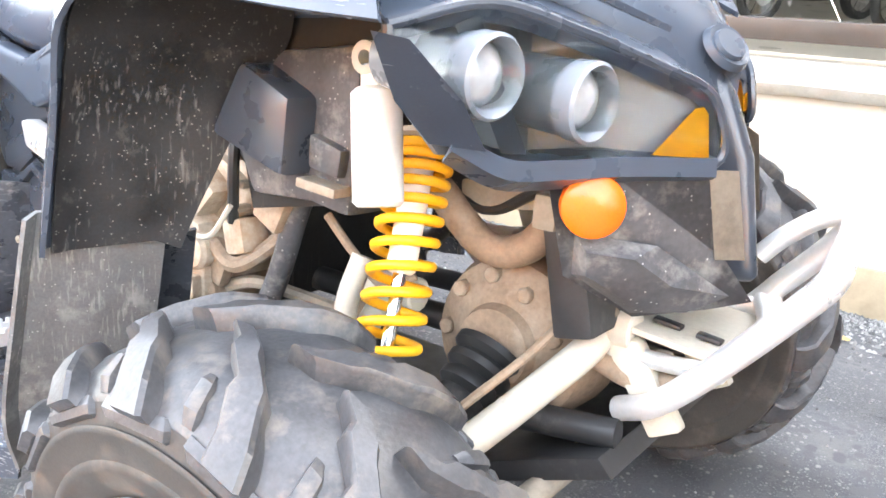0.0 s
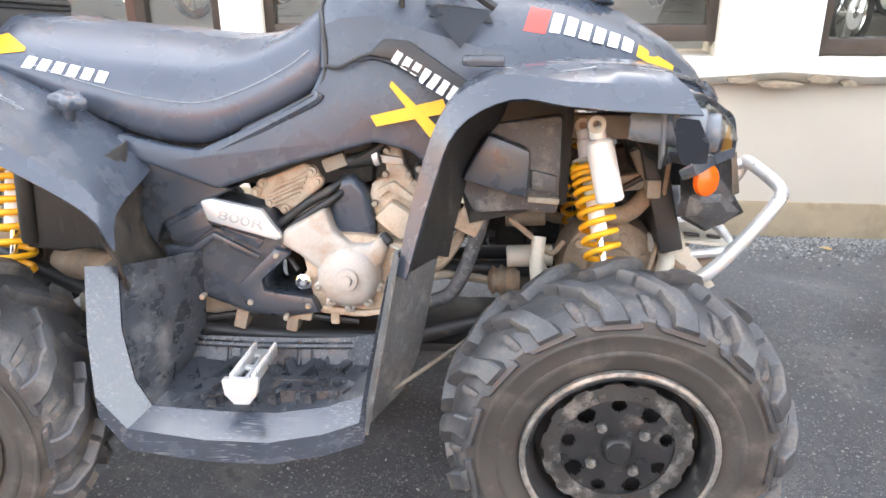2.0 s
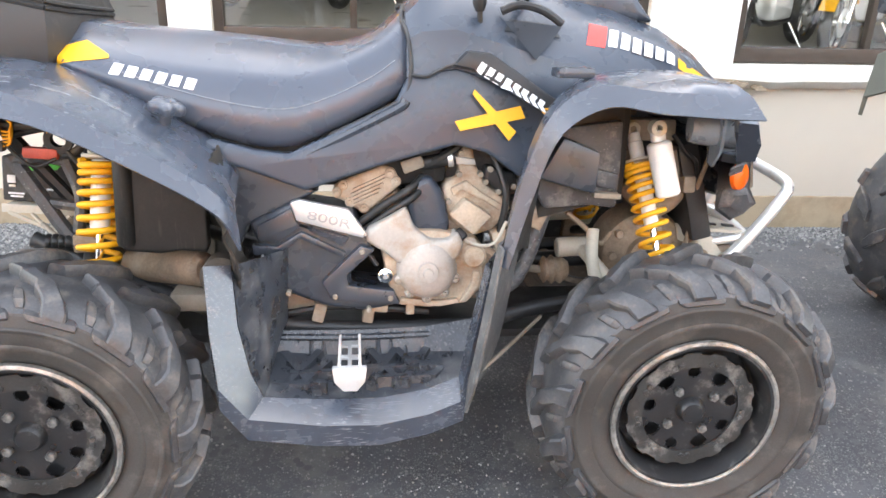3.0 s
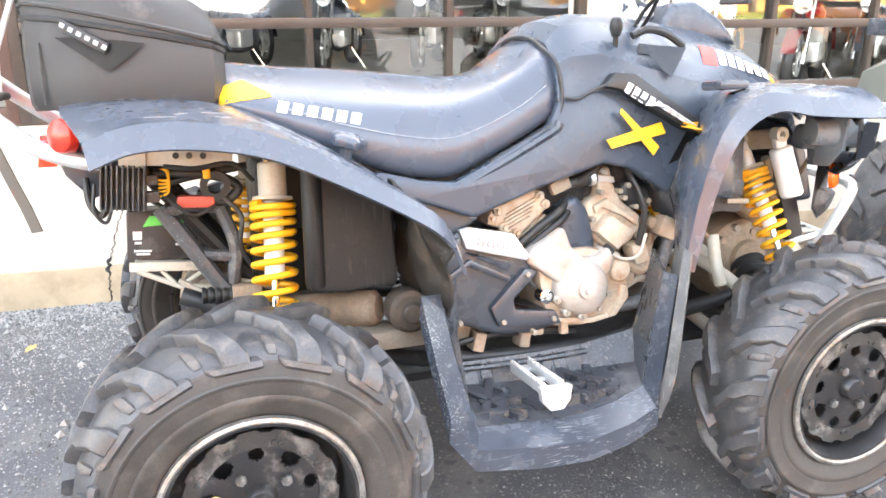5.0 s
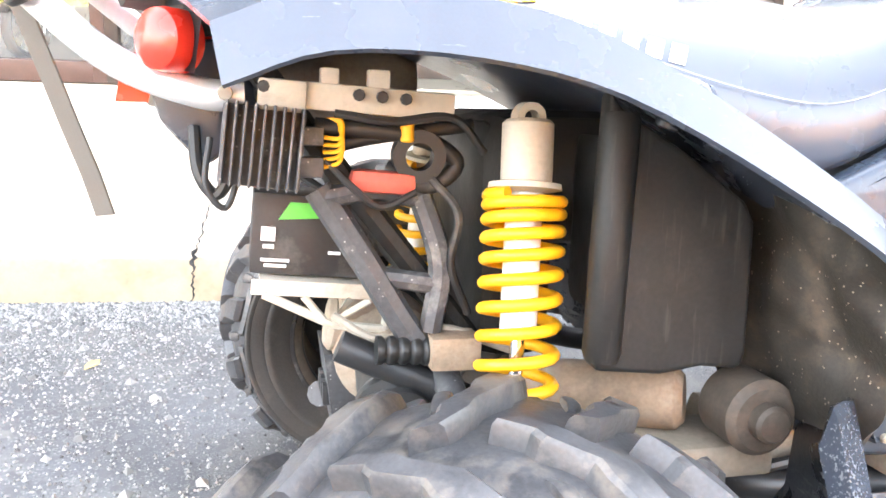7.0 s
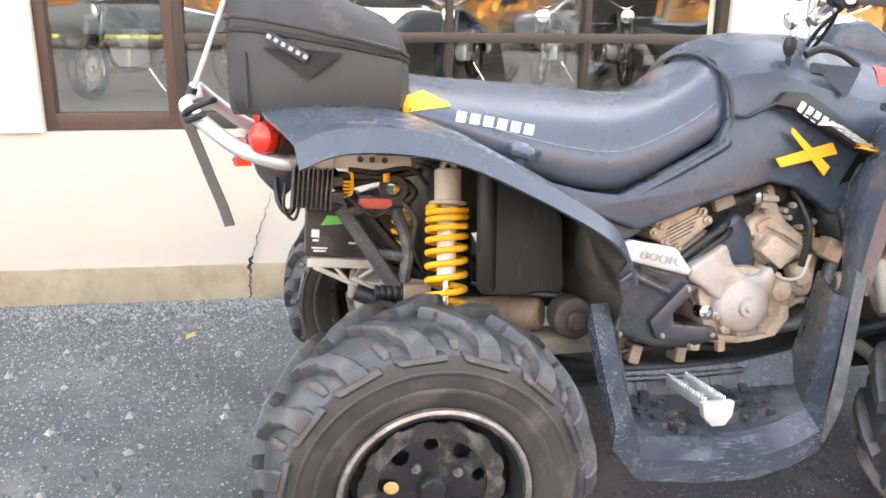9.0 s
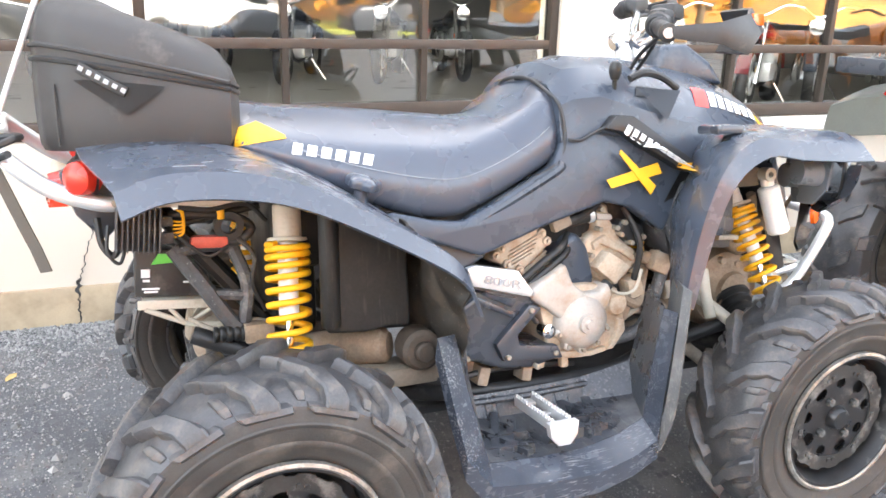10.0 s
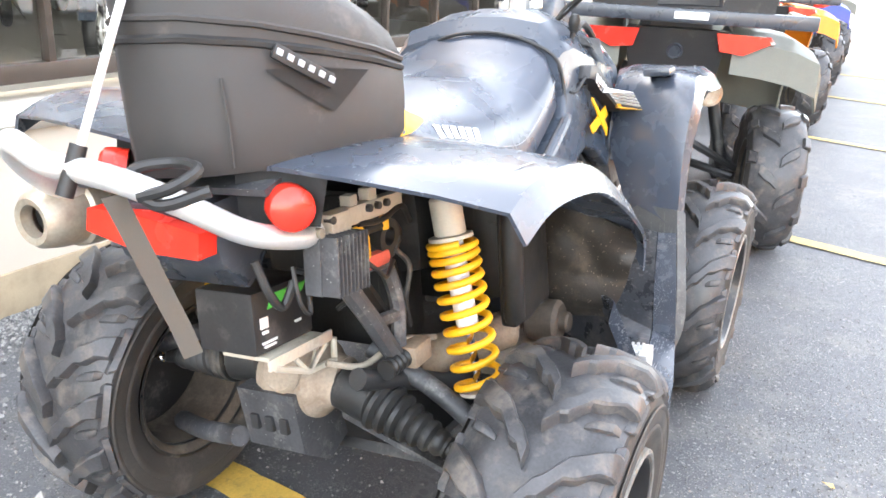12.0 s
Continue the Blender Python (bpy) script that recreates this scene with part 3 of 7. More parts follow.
BLOCK = (((0.02, 0.0, 0.018, 1.0), (0.12, 0.08, 0.022, 1.0), (0.20, 0.12, 0.024, 1.0), (0.30, 0.18, 0.022, 1.0)), ((0.36, 0.05, 0.022, 1.0), (0.46, 0.08, 0.026, 1.0), (0.56, 0.10, 0.028, 0.8), (0.62, 0.11, 0.028, 0.4)))


def make_wheel(parent, R, W, at, n_lugs, side, tread, label, sub=True):
    """a wheel part whose axle lies along y; side -1: its face looks to -y"""
    lug = 0.022 if tread == "deep" else 0.016
    prof = tyre_profile(R, W, lug)
    key = (round(R, 3), round(W, 3), side, tread)
    if key not in WHEELS:
        s = side
        # dish with a stepped barrel
        rim = lathe([(0.172, s * 0.44 * W), (0.176, s * 0.455 * W), (0.170, s * 0.47 * W), (0.160, s * 0.465 * W), (0.155, s * 0.40 * W), (0.150, s * 0.30 * W), (0.150, -s * 0.36 * W), (0.168, -s * 0.44 * W), (0.174, -s * 0.44 * W)], n=48)
        face = wheel_face(s, W)
        outer = wheel_ring(s, W)
        nuts = wheel_nuts(s, W)
        barrel_bm = lathe([(0.147, s * 0.22 * W), (0.147, -s * 0.30 * W), (0.155, -s * 0.40 * W), (0.166, -s * 0.435 * W)], n=48)
        ring = lathe([(0.163, s * 0.43 * W), (0.166, s * 0.475 * W), (0.170, s * 0.485 * W), (0.176, s * 0.475 * W), (0.177, s * 0.44 * W)], n=48)
        full = prof + [(r, -y) for r, y in prof[::-1][1:]]
        carc = lathe([(r, y) for r, y in full], n=64)
        side_bm = bmesh.new()
        for q in (-1, 1):
            lathe([(r, q * (y + 0.0012)) for r, y in [(0.170, 0.405 * W), prof[1], (0.205, 0.474 * W), (0.209, 0.486 * W), (0.216, 0.488 * W), (0.219, 0.482 * W)] + [prof[2], (0.243, 0.489 * W), (0.246, 0.497 * W), (0.250, 0.497 * W), (0.253, 0.488 * W)] + [prof[3]] + [(prof[4][0] - 0.004, prof[4][1] + 0.001)]], n=64, bm=side_bm)
        meshes = {}
        for nm, bm, mt in (("wheel", rim, M_rim), ("wheel_face", face, M_rim), ("wheel_ring", outer, M_dustrim), ("wheel_nut", nuts, M_dustrim), ("wheel_barrel", barrel_bm, M_barrel), ("bead_ring", ring, M_lip), ("sidewall", side_bm, M_side), ("tyre", carc, M_tyre)):
            finish(bm, 35)
            me = bpy.data.meshes.new(nm)
            bm.to_mesh(me)
            me.materials.append(mt)
            meshes[nm] = me
        lugs = []
        for sd in (-1, 1):
            for rows in (DEEP if tread == "deep" else BLOCK):
                bm = lug_mesh(prof, lug, sd, rows)
                finish(bm, 30)
                me = bpy.data.meshes.new("tread_bar")
                bm.to_mesh(me)
                bm.free()
                me.materials.append(M_tyre)
                lugs.append((sd, me))
        for bm in (rim, side_bm, face, outer, nuts, ring, carc, barrel_bm):
            bm.free()
        WHEELS[key] = (meshes, lugs)
    meshes, lugs = WHEELS[key]
    w = new("wheel", meshes["wheel"])
    w.location = at
    w.parent = parent
    w["label"] = label
    for nm in ("wheel_face", "wheel_ring", "wheel_barrel", "bead_ring", "tyre", "sidewall"):
        o = new(nm, meshes[nm])
        o.parent = w
    for i in range(4):
        a = 2 * math.pi * i / 4 + 0.6
        o = new("wheel_nut", meshes["wheel_nut"])
        o.location = (0.055 * math.cos(a), side * 0.30 * W, 0.055 * math.sin(a))
        o.parent = w
    per = len(lugs) // 2
    for i in range(n_lugs):
        for j, (sd, me) in enumerate(lugs):
            k = j % per
            o = new("tread_bar", me)
            o.parent = w
            o.rotation_euler = (0, 2 * math.pi * (i + (0.5 if k and tread == "block" else 0.0) + (0.5 if sd > 0 else 0)) / n_lugs, 0)
    return w


WHEELS = {}


def holed_disc(r0, r1, y, thick, holes, notches=0, depth=0.0):
    """flat ring with round openings and an optional scalloped rim"""
    bm = bmesh.new()
    na, nr = 144, max(4, int((r1 - r0) / 0.0035))
    rows = []
    for i in range(nr + 1):
        row = []
        for k in range(na):
            a = 2 * math.pi * k / na
            rim_r = r1 - (depth if notches and math.sin(a * notches) > 0.15 else 0.0)
            r = r0 + (rim_r - r0) * i / nr
            row.append(bm.verts.new((r * math.cos(a), y, r * math.sin(a))))
        rows.append(row)
    for p, q in zip(rows, rows[1:]):
        for k in range(na):
            j = (k + 1) % na
            c = (p[k].co + q[j].co) / 2
            if all(math.hypot(c.x - hx, c.z - hz) > hr for hx, hz, hr in holes):
                bm.faces.new((p[k], p[j], q[j], q[k]))
    bmesh.ops.delete(bm, geom=[v for v in bm.verts if not v.link_faces], context="VERTS")
    bmesh.ops.solidify(bm, geom=bm.faces[:], thickness=thick)
    return bm


FACE_HOLES = [(0.088 * math.cos(a), 0.088 * math.sin(a), 0.0165 if k % 2 else 0.013) for k, a in ((k, 2 * math.pi * k / 9 + 0.2) for k in range(9))]


def wheel_face(s, W):
    """pressed disc with a ring of round openings, hub cap and nuts"""
    y = s * 0.30 * W
    bm = holed_disc(0.030, 0.106, y, 0.004, FACE_HOLES)
    lathe([(0, y + s * 0.022), (0.022, y + s * 0.022), (0.027, y + s * 0.016), (0.030, y + s * 0.004), (0.040, y + s * 0.003), (0.040, y - s * 0.02), (0, y - s * 0.02)], n=32, bm=bm)
    lathe([(0.0, y - s * 0.045), (0.148, y - s * 0.045), (0.150, y - s * 0.02), (0.146, y - s * 0.04)], n=40, bm=bm)
    return bm


def wheel_ring(s, W):
    """bolted outer ring with a scalloped edge and small screws in pairs"""
    y = s * 0.30 * W + s * 0.005
    bm = holed_disc(0.102, 0.136, y, 0.004, [(x * 1.02, z * 1.02, r * 0.7) for x, z, r in FACE_HOLES], 14, 0.005)
    for i in range(18):
        a = 2 * math.pi * (i // 2) / 9 + 0.2 + 0.35 + (0.065 if i % 2 else -0.065)
        cyl((0.112 * math.cos(a), y, 0.112 * math.sin(a)), (0.112 * math.cos(a), y + s * 0.007, 0.112 * math.sin(a)), 0.0058, 8, 0.001, bm)
    return bm


def wheel_nuts(s, W):
    return cyl((0, 0, 0), (0, s * 0.016, 0), 0.0105, 6, 0.002)


# ---------- the quad bike ----------
quad = thing("quad_bike", "muddy dark grey sport quad bike with yellow springs, parked on asphalt", "quad bike", at=(0, 0, 0))
AXLE = Vector((0, -0.5, 0.316))
STAND = Matrix.Translation(AXLE) @ Matrix.Rotation(-LEAN, 4, "X") @ Matrix.Translation(-AXLE)
quad.matrix_basis = STAND
TYRE = 0.322
for W, x in ((0.255, 0.0), (0.215, 1.295)):
    for s, y, z, dx, r in ((-1, -0.455, 0.316, 0, TYRE), (1, 0.462, 0.345, 0.038, 0.299)):
        wheel = make_wheel(quad, r, W, (0, 0, 0), 15, s, "deep", "black wheel with deep muddy tread bars and dusty rim")
        wheel.matrix_basis = STAND.inverted() @ Matrix.Translation((x + dx, y, z))


def seat_bm():
    rows = ((-0.03, 0.985, 1.045, 1.085, 0.15), (0.02, 0.962, 1.03, 1.080, 0.22), (0.12, 0.925, 1.012, 1.068, 0.235), (0.25, 0.865, 0.990, 1.058, 0.240), (0.37, 0.822, 0.978, 1.048, 0.240), (0.47, 0.812, 0.972, 1.038, 0.238),
            (0.56, 0.846, 0.988, 1.034, 0.235), (0.65, 0.890, 1.030, 1.058, 0.233), (0.705, 0.920, 1.070, 1.100, 0.230), (0.735, 0.940, 1.085, 1.125, 0.215))
    secs = []
    for x, lo, cr, top, w in rows:
        half = [(w - 0.05, lo - 0.004), (w - 0.012, lo + 0.003), (w, lo + 0.022), (w - 0.002, lo * 0.55 + cr * 0.45), (w - 0.024, cr - 0.022), (w - 0.050, cr - 0.002), (w - 0.062, cr + 0.006), (w * 0.45, top - 0.012), (0, top)]
        ring = [(x, -y, z) for y, z in half] + [(x, y, z) for y, z in half[-2::-1]]
        secs.append(ring)
    xs = [r[0] for r in rows]
    fine = []
    for j in range(len(secs[0])):
        fine.append(smooth_line([s[j] for s in secs], 4))
    secs = [[fine[j][i] for j in range(len(fine))] for i in range(len(fine[0]))]
    return loft(secs, True)


seat = part("seat", seat_bm(), M_seat, quad, "dark grey vinyl seat with pale stitching", 50)


def stitch():
    return tube([(0.13, -0.2345, 0.972), (0.25, -0.2395, 0.934), (0.37, -0.2395, 0.906), (0.47, -0.2375, 0.897), (0.56, -0.2345, 0.922), (0.65, -0.2325, 0.965), (0.70, -0.230, 1.000)], 0.0007, 5)


part("stitching", stitch(), M_gdecal, seat)


def body_bm():
    """tank and nose shroud as one long pod"""
    rows = ((0.725, 0.965, 1.045, 1.095, 1.120, 0.238), (0.76, 0.972, 1.06, 1.13, 1.155, 0.243), (0.83, 0.985, 1.065, 1.135, 1.172, 0.246), (0.95, 0.955, 1.03, 1.110, 1.168, 0.255), (1.06, 0.900, 1.00, 1.075, 1.150, 0.262),
            (1.2, 0.915, 0.99, 1.065, 1.125, 0.245), (1.33, 0.925, 0.985, 1.035, 1.082, 0.205), (1.43, 0.915, 0.955, 0.995, 1.025, 0.145), (1.50, 0.885, 0.91, 0.945, 0.970, 0.090), (1.545, 0.84, 0.865, 0.89, 0.905, 0.05))
    lines = []
    secs = []
    for x, lo, mid, hi, top, w in rows:
        half = [(w * 0.9, lo - 0.02), (w, lo), (w - 0.012, mid), (w * 0.72, hi), (w * 0.36, top - 0.006), (0, top)]
        secs.append([(x, -y, z) for y, z in half] + [(x, y, z) for y, z in half[-2::-1]])
    return loft(secs, True)


pod = part("body_pod", body_bm(), M_satin, quad, "grey plastic tank and nose shroud", 28)


def side_panel():
    poly = [(0.262, 0.812), (0.31, 0.836), (0.40, 0.812), (0.47, 0.803), (0.55, 0.838), (0.70, 0.912), (0.728, 0.968), (0.78, 0.985), (0.84, 0.993), (1.058, 0.885), (1.072, 0.862), (0.988, 0.742), (0.90, 0.806), (0.83, 0.823), (0.66, 0.777), (0.508, 0.726), (0.39, 0.768)]
    return prism(poly, -0.258, -0.215, 0.010, 3, lean=0.12)


both("side_panel", side_panel, M_satin, quad, "grey side panel below the seat")


def seat_rail():
    return tube([(0.24, -0.249, 0.838), (0.36, -0.25, 0.797), (0.465, -0.252, 0.783), (0.53, -0.252, 0.812), (0.70, -0.25, 0.897), (0.722, -0.249, 0.918)], 0.011, 8)


both("seat_rail", seat_rail, M_plastic, quad)


def gasket():
    return tube([(0.56, -0.243, 0.842), (0.66, -0.243, 0.890), (0.715, -0.243, 0.922), (0.734, -0.240, 0.972), (0.728, -0.226, 1.045), (0.716, -0.175, 1.085), (0.722, -0.09, 1.112), (0.728, 0, 1.120)], 0.0045, 8)


both("seat_gasket", gasket, M_black, quad)
both("panel_seam", lambda: tube([(0.735, -0.254, 0.970), (0.765, -0.258, 0.968), (0.80, -0.262, 0.985), (0.835, -0.262, 0.997)], 0.004, 6), M_black, quad)
both("inner_panel", lambda: prism([(0.290, 0.815), (0.40, 0.775), (0.535, 0.722), (0.472, 0.690), (0.378, 0.646), (0.362, 0.600), (0.335, 0.640), (0.318, 0.74)], -0.246, -0.14, 0.010, 3), M_plastic, quad, "dark plastic panel over the clutch cover")
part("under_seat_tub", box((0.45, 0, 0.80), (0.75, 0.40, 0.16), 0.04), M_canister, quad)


def name_strip():
    return prism([(0.822, 0.992), (0.852, 1.022), (0.90, 1.018), (1.06, 0.912), (1.06, 0.880), (1.03, 0.888), (0.86, 0.985)], -0.279, -0.235, 0.006, lean=0.12)


both("name_strip", name_strip, M_black, quad, "black name strip")


def ffender():
    rows = [
        ((1.50, -0.15, 0.925), (1.455, -0.22, 0.948), (1.36, -0.445, 0.968), (1.385, -0.47, 0.945), (1.41, -0.488, 0.902)),
        ((1.36, -0.20, 0.968), (1.34, -0.26, 0.982), (1.29, -0.446, 0.974), (1.30, -0.478, 0.95), (1.31, -0.494, 0.906)),
        ((1.20, -0.24, 0.968), (1.20, -0.28, 0.988), (1.19, -0.44, 0.977), (1.19, -0.480, 0.955), (1.19, -0.496, 0.915)),
        ((1.085, -0.262, 0.940), (1.085, -0.30, 0.968), (1.07, -0.432, 0.975), (1.075, -0.480, 0.965), (1.092, -0.498, 0.926)),
    ]
    rows += [
        ((1.065, -0.258, 0.872), (1.048, -0.31, 0.905), (0.99, -0.445, 0.925), (0.985, -0.488, 0.913), (1.002, -0.502, 0.876)),
        ((1.010, -0.27, 0.79), (0.990, -0.32, 0.82), (0.938, -0.445, 0.80), (0.936, -0.475, 0.79), (0.958, -0.487, 0.765)),
        ((0.965, -0.33, 0.615), (0.950, -0.36, 0.625), (0.898, -0.446, 0.615), (0.893, -0.470, 0.612), (0.912, -0.480, 0.605)),
    ]
    lines = [smooth_line([r[j] for r in rows], 4) for j in range(5)]
    return sheet([[l[i] for l in lines] for i in range(len(lines[0]))], 0.006)


both("front_fender", ffender, M_fender, quad, "scuffed grey-black front fender", 35)


def fender_liner():
    """dark liner inside the rear leg of the front fender"""
    rows = [
        ((1.10, -0.27, 0.935), (1.10, -0.31, 0.955), (1.085, -0.43, 0.960), (1.09, -0.472, 0.948)),
        ((1.075, -0.262, 0.868), (1.06, -0.31, 0.895), (1.003, -0.44, 0.912), (0.998, -0.480, 0.900)),
        ((1.020, -0.275, 0.785), (1.000, -0.32, 0.812), (0.951, -0.44, 0.792), (0.948, -0.470, 0.782)),
        ((0.977, -0.335, 0.610), (0.962, -0.36, 0.620), (0.911, -0.44, 0.610), (0.906, -0.463, 0.607)),
    ]
    lines = [smooth_line([r[j] for r in rows], 6) for j in range(4)]
    secs = []
    for i in range(len(lines[0])):
        secs.append([l[i] + Vector((0.004 * noise.noise(l[i] * 25), 0, 0)) for l in lines])
    return sheet(secs, 0.004)


both("fender_liner", fender_liner, M_liner, quad, "black fender liner with dried mud splashes")


def mud_guard():
    rows = [
        ((0.968, -0.345, 0.655), (0.925, -0.42, 0.655), (0.897, -0.472, 0.655), (0.902, -0.488, 0.648)),
        ((0.945, -0.345, 0.52), (0.905, -0.42, 0.52), (0.872, -0.478, 0.52), (0.878, -0.496, 0.51)),
        ((0.925, -0.35, 0.42), (0.885, -0.42, 0.40), (0.848, -0.480, 0.39), (0.855, -0.500, 0.382)),
        ((0.895, -0.37, 0.345), (0.865, -0.41, 0.325), (0.830, -0.458, 0.303), (0.838, -0.477, 0.298)),
    ]
    lines = [smooth_line([r[j] for r in rows], 4) for j in range(4)]
    return sheet([[l[i] for l in lines] for i in range(len(lines[0]))], 0.006)


both("mud_flap", mud_guard, M_flap, quad, "scratched dusty rubber mud flap")


def rfender():
    rows = [
        ((-0.255, -0.12, 0.988), (-0.282, -0.20, 0.992), (-0.272, -0.30, 0.978), (-0.245, -0.41, 0.955), (-0.222, -0.50, 0.930), (-0.214, -0.517, 0.888)),
        ((-0.20, -0.13, 0.994), (-0.215, -0.22, 0.998), (-0.195, -0.33, 0.987), (-0.17, -0.43, 0.968), (-0.15, -0.505, 0.955), (-0.142, -0.525, 0.913)),
        ((-0.10, -0.15, 0.995), (-0.10, -0.25, 0.998), (-0.08, -0.36, 0.985), (-0.06, -0.45, 0.968), (-0.045, -0.512, 0.955), (-0.04, -0.532, 0.912)),
        ((0.02, -0.16, 0.980), (0.02, -0.26, 0.980), (0.04, -0.38, 0.962), (0.055, -0.465, 0.946), (0.062, -0.516, 0.932), (0.066, -0.535, 0.890)),
    ]
    rows += [
        ((0.15, -0.18, 0.930), (0.155, -0.28, 0.918), (0.165, -0.39, 0.900), (0.178, -0.475, 0.888), (0.186, -0.518, 0.872), (0.192, -0.536, 0.832)),
        ((0.27, -0.20, 0.862), (0.275, -0.29, 0.845), (0.285, -0.40, 0.826), (0.300, -0.475, 0.815), (0.312, -0.512, 0.800), (0.318, -0.530, 0.762)),
        ((0.33, -0.21, 0.815), (0.335, -0.29, 0.800), (0.345, -0.40, 0.782), (0.358, -0.47, 0.770), (0.368, -0.502, 0.755), (0.374, -0.520, 0.716)),
        ((0.365, -0.215, 0.770), (0.37, -0.29, 0.752), (0.378, -0.40, 0.730), (0.388, -0.465, 0.715), (0.396, -0.495, 0.695), (0.402, -0.510, 0.660)),
    ]
    lines = [smooth_line([r[j] for r in rows], 4) for j in range(6)]
    return sheet([[l[i] for l in lines] for i in range(len(lines[0]))], 0.006)


both("rear_fender", rfender, M_fender, quad, "scratched grey-black rear fender", 30)


def rear_deck():
    rows = [((-0.30, y, 0.965), (-0.22, y, 0.985), (-0.05, y, 0.985), (0.10, y, 0.955), (0.28, y, 0.87)) for y in (-0.19, -0.10, 0, 0.10, 0.19)]
    return sheet(rows, 0.01)


part("rear_deck", rear_deck(), M_dusty, quad)


TRAY = (  # inner top, inner foot, rim inner edge, rim outer edge
    ((0.462, -0.25, 0.595), (0.420, -0.36, 0.606), (0.366, -0.436, 0.610), (0.326, -0.462, 0.616)),
    ((0.458, -0.25, 0.50), (0.424, -0.36, 0.50), (0.378, -0.472, 0.498), (0.338, -0.504, 0.495)),
    ((0.452, -0.25, 0.425), (0.430, -0.36, 0.41), (0.400, -0.486, 0.402), (0.352, -0.530, 0.392)),
    ((0.435, -0.25, 0.405), (0.428, -0.275, 0.360), (0.422, -0.472, 0.342), (0.400, -0.530, 0.325)),
    ((0.55, -0.25, 0.402), (0.55, -0.268, 0.346), (0.545, -0.455, 0.324), (0.54, -0.522, 0.302)),
    ((0.66, -0.25, 0.402), (0.66, -0.268, 0.344), (0.655, -0.445, 0.318), (0.655, -0.508, 0.292)),
    ((0.77, -0.25, 0.405), (0.765, -0.272, 0.350), (0.752, -0.432, 0.328), (0.755, -0.490, 0.303)),
    ((0.900, -0.27, 0.43), (0.868, -0.33, 0.37), (0.830, -0.425, 0.352), (0.826, -0.474, 0.322)),
    ((0.918, -0.275, 0.50), (0.890, -0.33, 0.47), (0.848, -0.425, 0.45), (0.846, -0.470, 0.43)),
    ((0.945, -0.285, 0.62), (0.925, -0.33, 0.61), (0.880, -0.428, 0.60), (0.882, -0.462, 0.60)),
)


def footwell():
    """bowl shaped foot tray"""
    return sheet([list(r[:3]) for r in TRAY], 0.006)


def footwell_rim():
    """flat rim of the tray with its turned-down edge"""
    return sheet([[r[2], r[3], (r[3][0], r[3][1] + 0.004, r[3][2] - 0.042)] for r in TRAY], 0.006)


def tray_rib(a, b):
    """a low moulded rib on the tray floor"""
    (x0, y0), (x1, y1) = a, b
    d = Vector((x1 - x0, y1 - y0, 0)).normalized()
    n = Vector((-d.y, d.x, 0)) * 0.009
    secs = []
    for x, y in (a, b):
        p = Vector((x, y, 0.318 + 0.11 * (y + 0.455)))
        secs.append([p - n * 1.4, p - n + Vector((0, 0, 0.028)), p + n + Vector((0, 0, 0.028)), p + n * 1.4])
    return loft(secs, True)


both("foot_tray", footwell, M_tray, quad, "scuffed black plastic foot tray", 25)
both("tray_rim", footwell_rim, M_scrape, quad, "scraped grey rim of the foot tray", 25)
for a, b in (((0.45, -0.275), (0.53, -0.45)), ((0.53, -0.275), (0.45, -0.45)), ((0.47, -0.37), (0.56, -0.37)), ((0.64, -0.275), (0.70, -0.42)), ((0.70, -0.275), (0.64, -0.42)), ((0.70, -0.275), (0.76, -0.41)), ((0.77, -0.275), (0.71, -0.42)), ((0.63, -0.355), (0.80, -0.355)), ((0.82, -0.33), (0.77, -0.40)), ((0.44, -0.41), (0.55, -0.425)), ((0.64, -0.40), (0.76, -0.395)), ((0.80, -0.36), (0.74, -0.325)), ((0.55, -0.32), (0.49, -0.43))):
    both("tray_rib", lambda a=a, b=b: tray_rib(a, b), M_tray, quad)
for x in (0.455, 0.482, 0.510, 0.538, 0.660, 0.690, 0.722, 0.756, 0.790):
    both("tray_flute", lambda x=x: tube([(x, -0.256, 0.398), (x, -0.262, 0.372), (x, -0.275, 0.350)], 0.0065, 8), M_tray, quad)
both("tray_ledge", lambda: tube([(0.44, -0.262, 0.392), (0.60, -0.262, 0.388), (0.78, -0.262, 0.392), (0.88, -0.275, 0.405)], 0.008, 8), M_tray, quad)


def peg_bm():
    """channel-shaped foot peg with toothed rims and slots left open"""
    bms = []
    for dx in (-0.021, 0.021):
        bms.append(box((0.597 + dx, -0.375, 0.391), (0.006, 0.17, 0.022), 0.002))
        for i in range(14):
            bms.append(box((0.597 + dx, -0.455 + i * 0.0122, 0.404), (0.006, 0.006, 0.009), 0.001))
    for y, l in ((-0.445, 0.03), (-0.375, 0.016), (-0.30, 0.03)):
        bms.append(box((0.597, y, 0.386), (0.04, l, 0.006), 0.001))
    bms.append(box((0.597, -0.375, 0.386), (0.008, 0.14, 0.006), 0.001))
    bms.append(prism([(0.562, 0.402), (0.632, 0.402), (0.628, 0.372), (0.612, 0.352), (0.584, 0.352), (0.566, 0.372)], -0.475, -0.455, 0.003))
    return join(*bms)


both("foot_peg", peg_bm, M_alu, quad, "cast aluminium foot peg")


# engine, right side
def clutch_cover():
    return prism([(0.382, 0.654), (0.477, 0.700), (0.603, 0.680), (0.650, 0.600), (0.600, 0.540), (0.600, 0.508), (0.695, 0.496), (0.712, 0.463), (0.637, 0.449), (0.555, 0.458), (0.451, 0.497), (0.418, 0.550), (0.408, 0.592)], -0.258, -0.12, 0.014, 3)


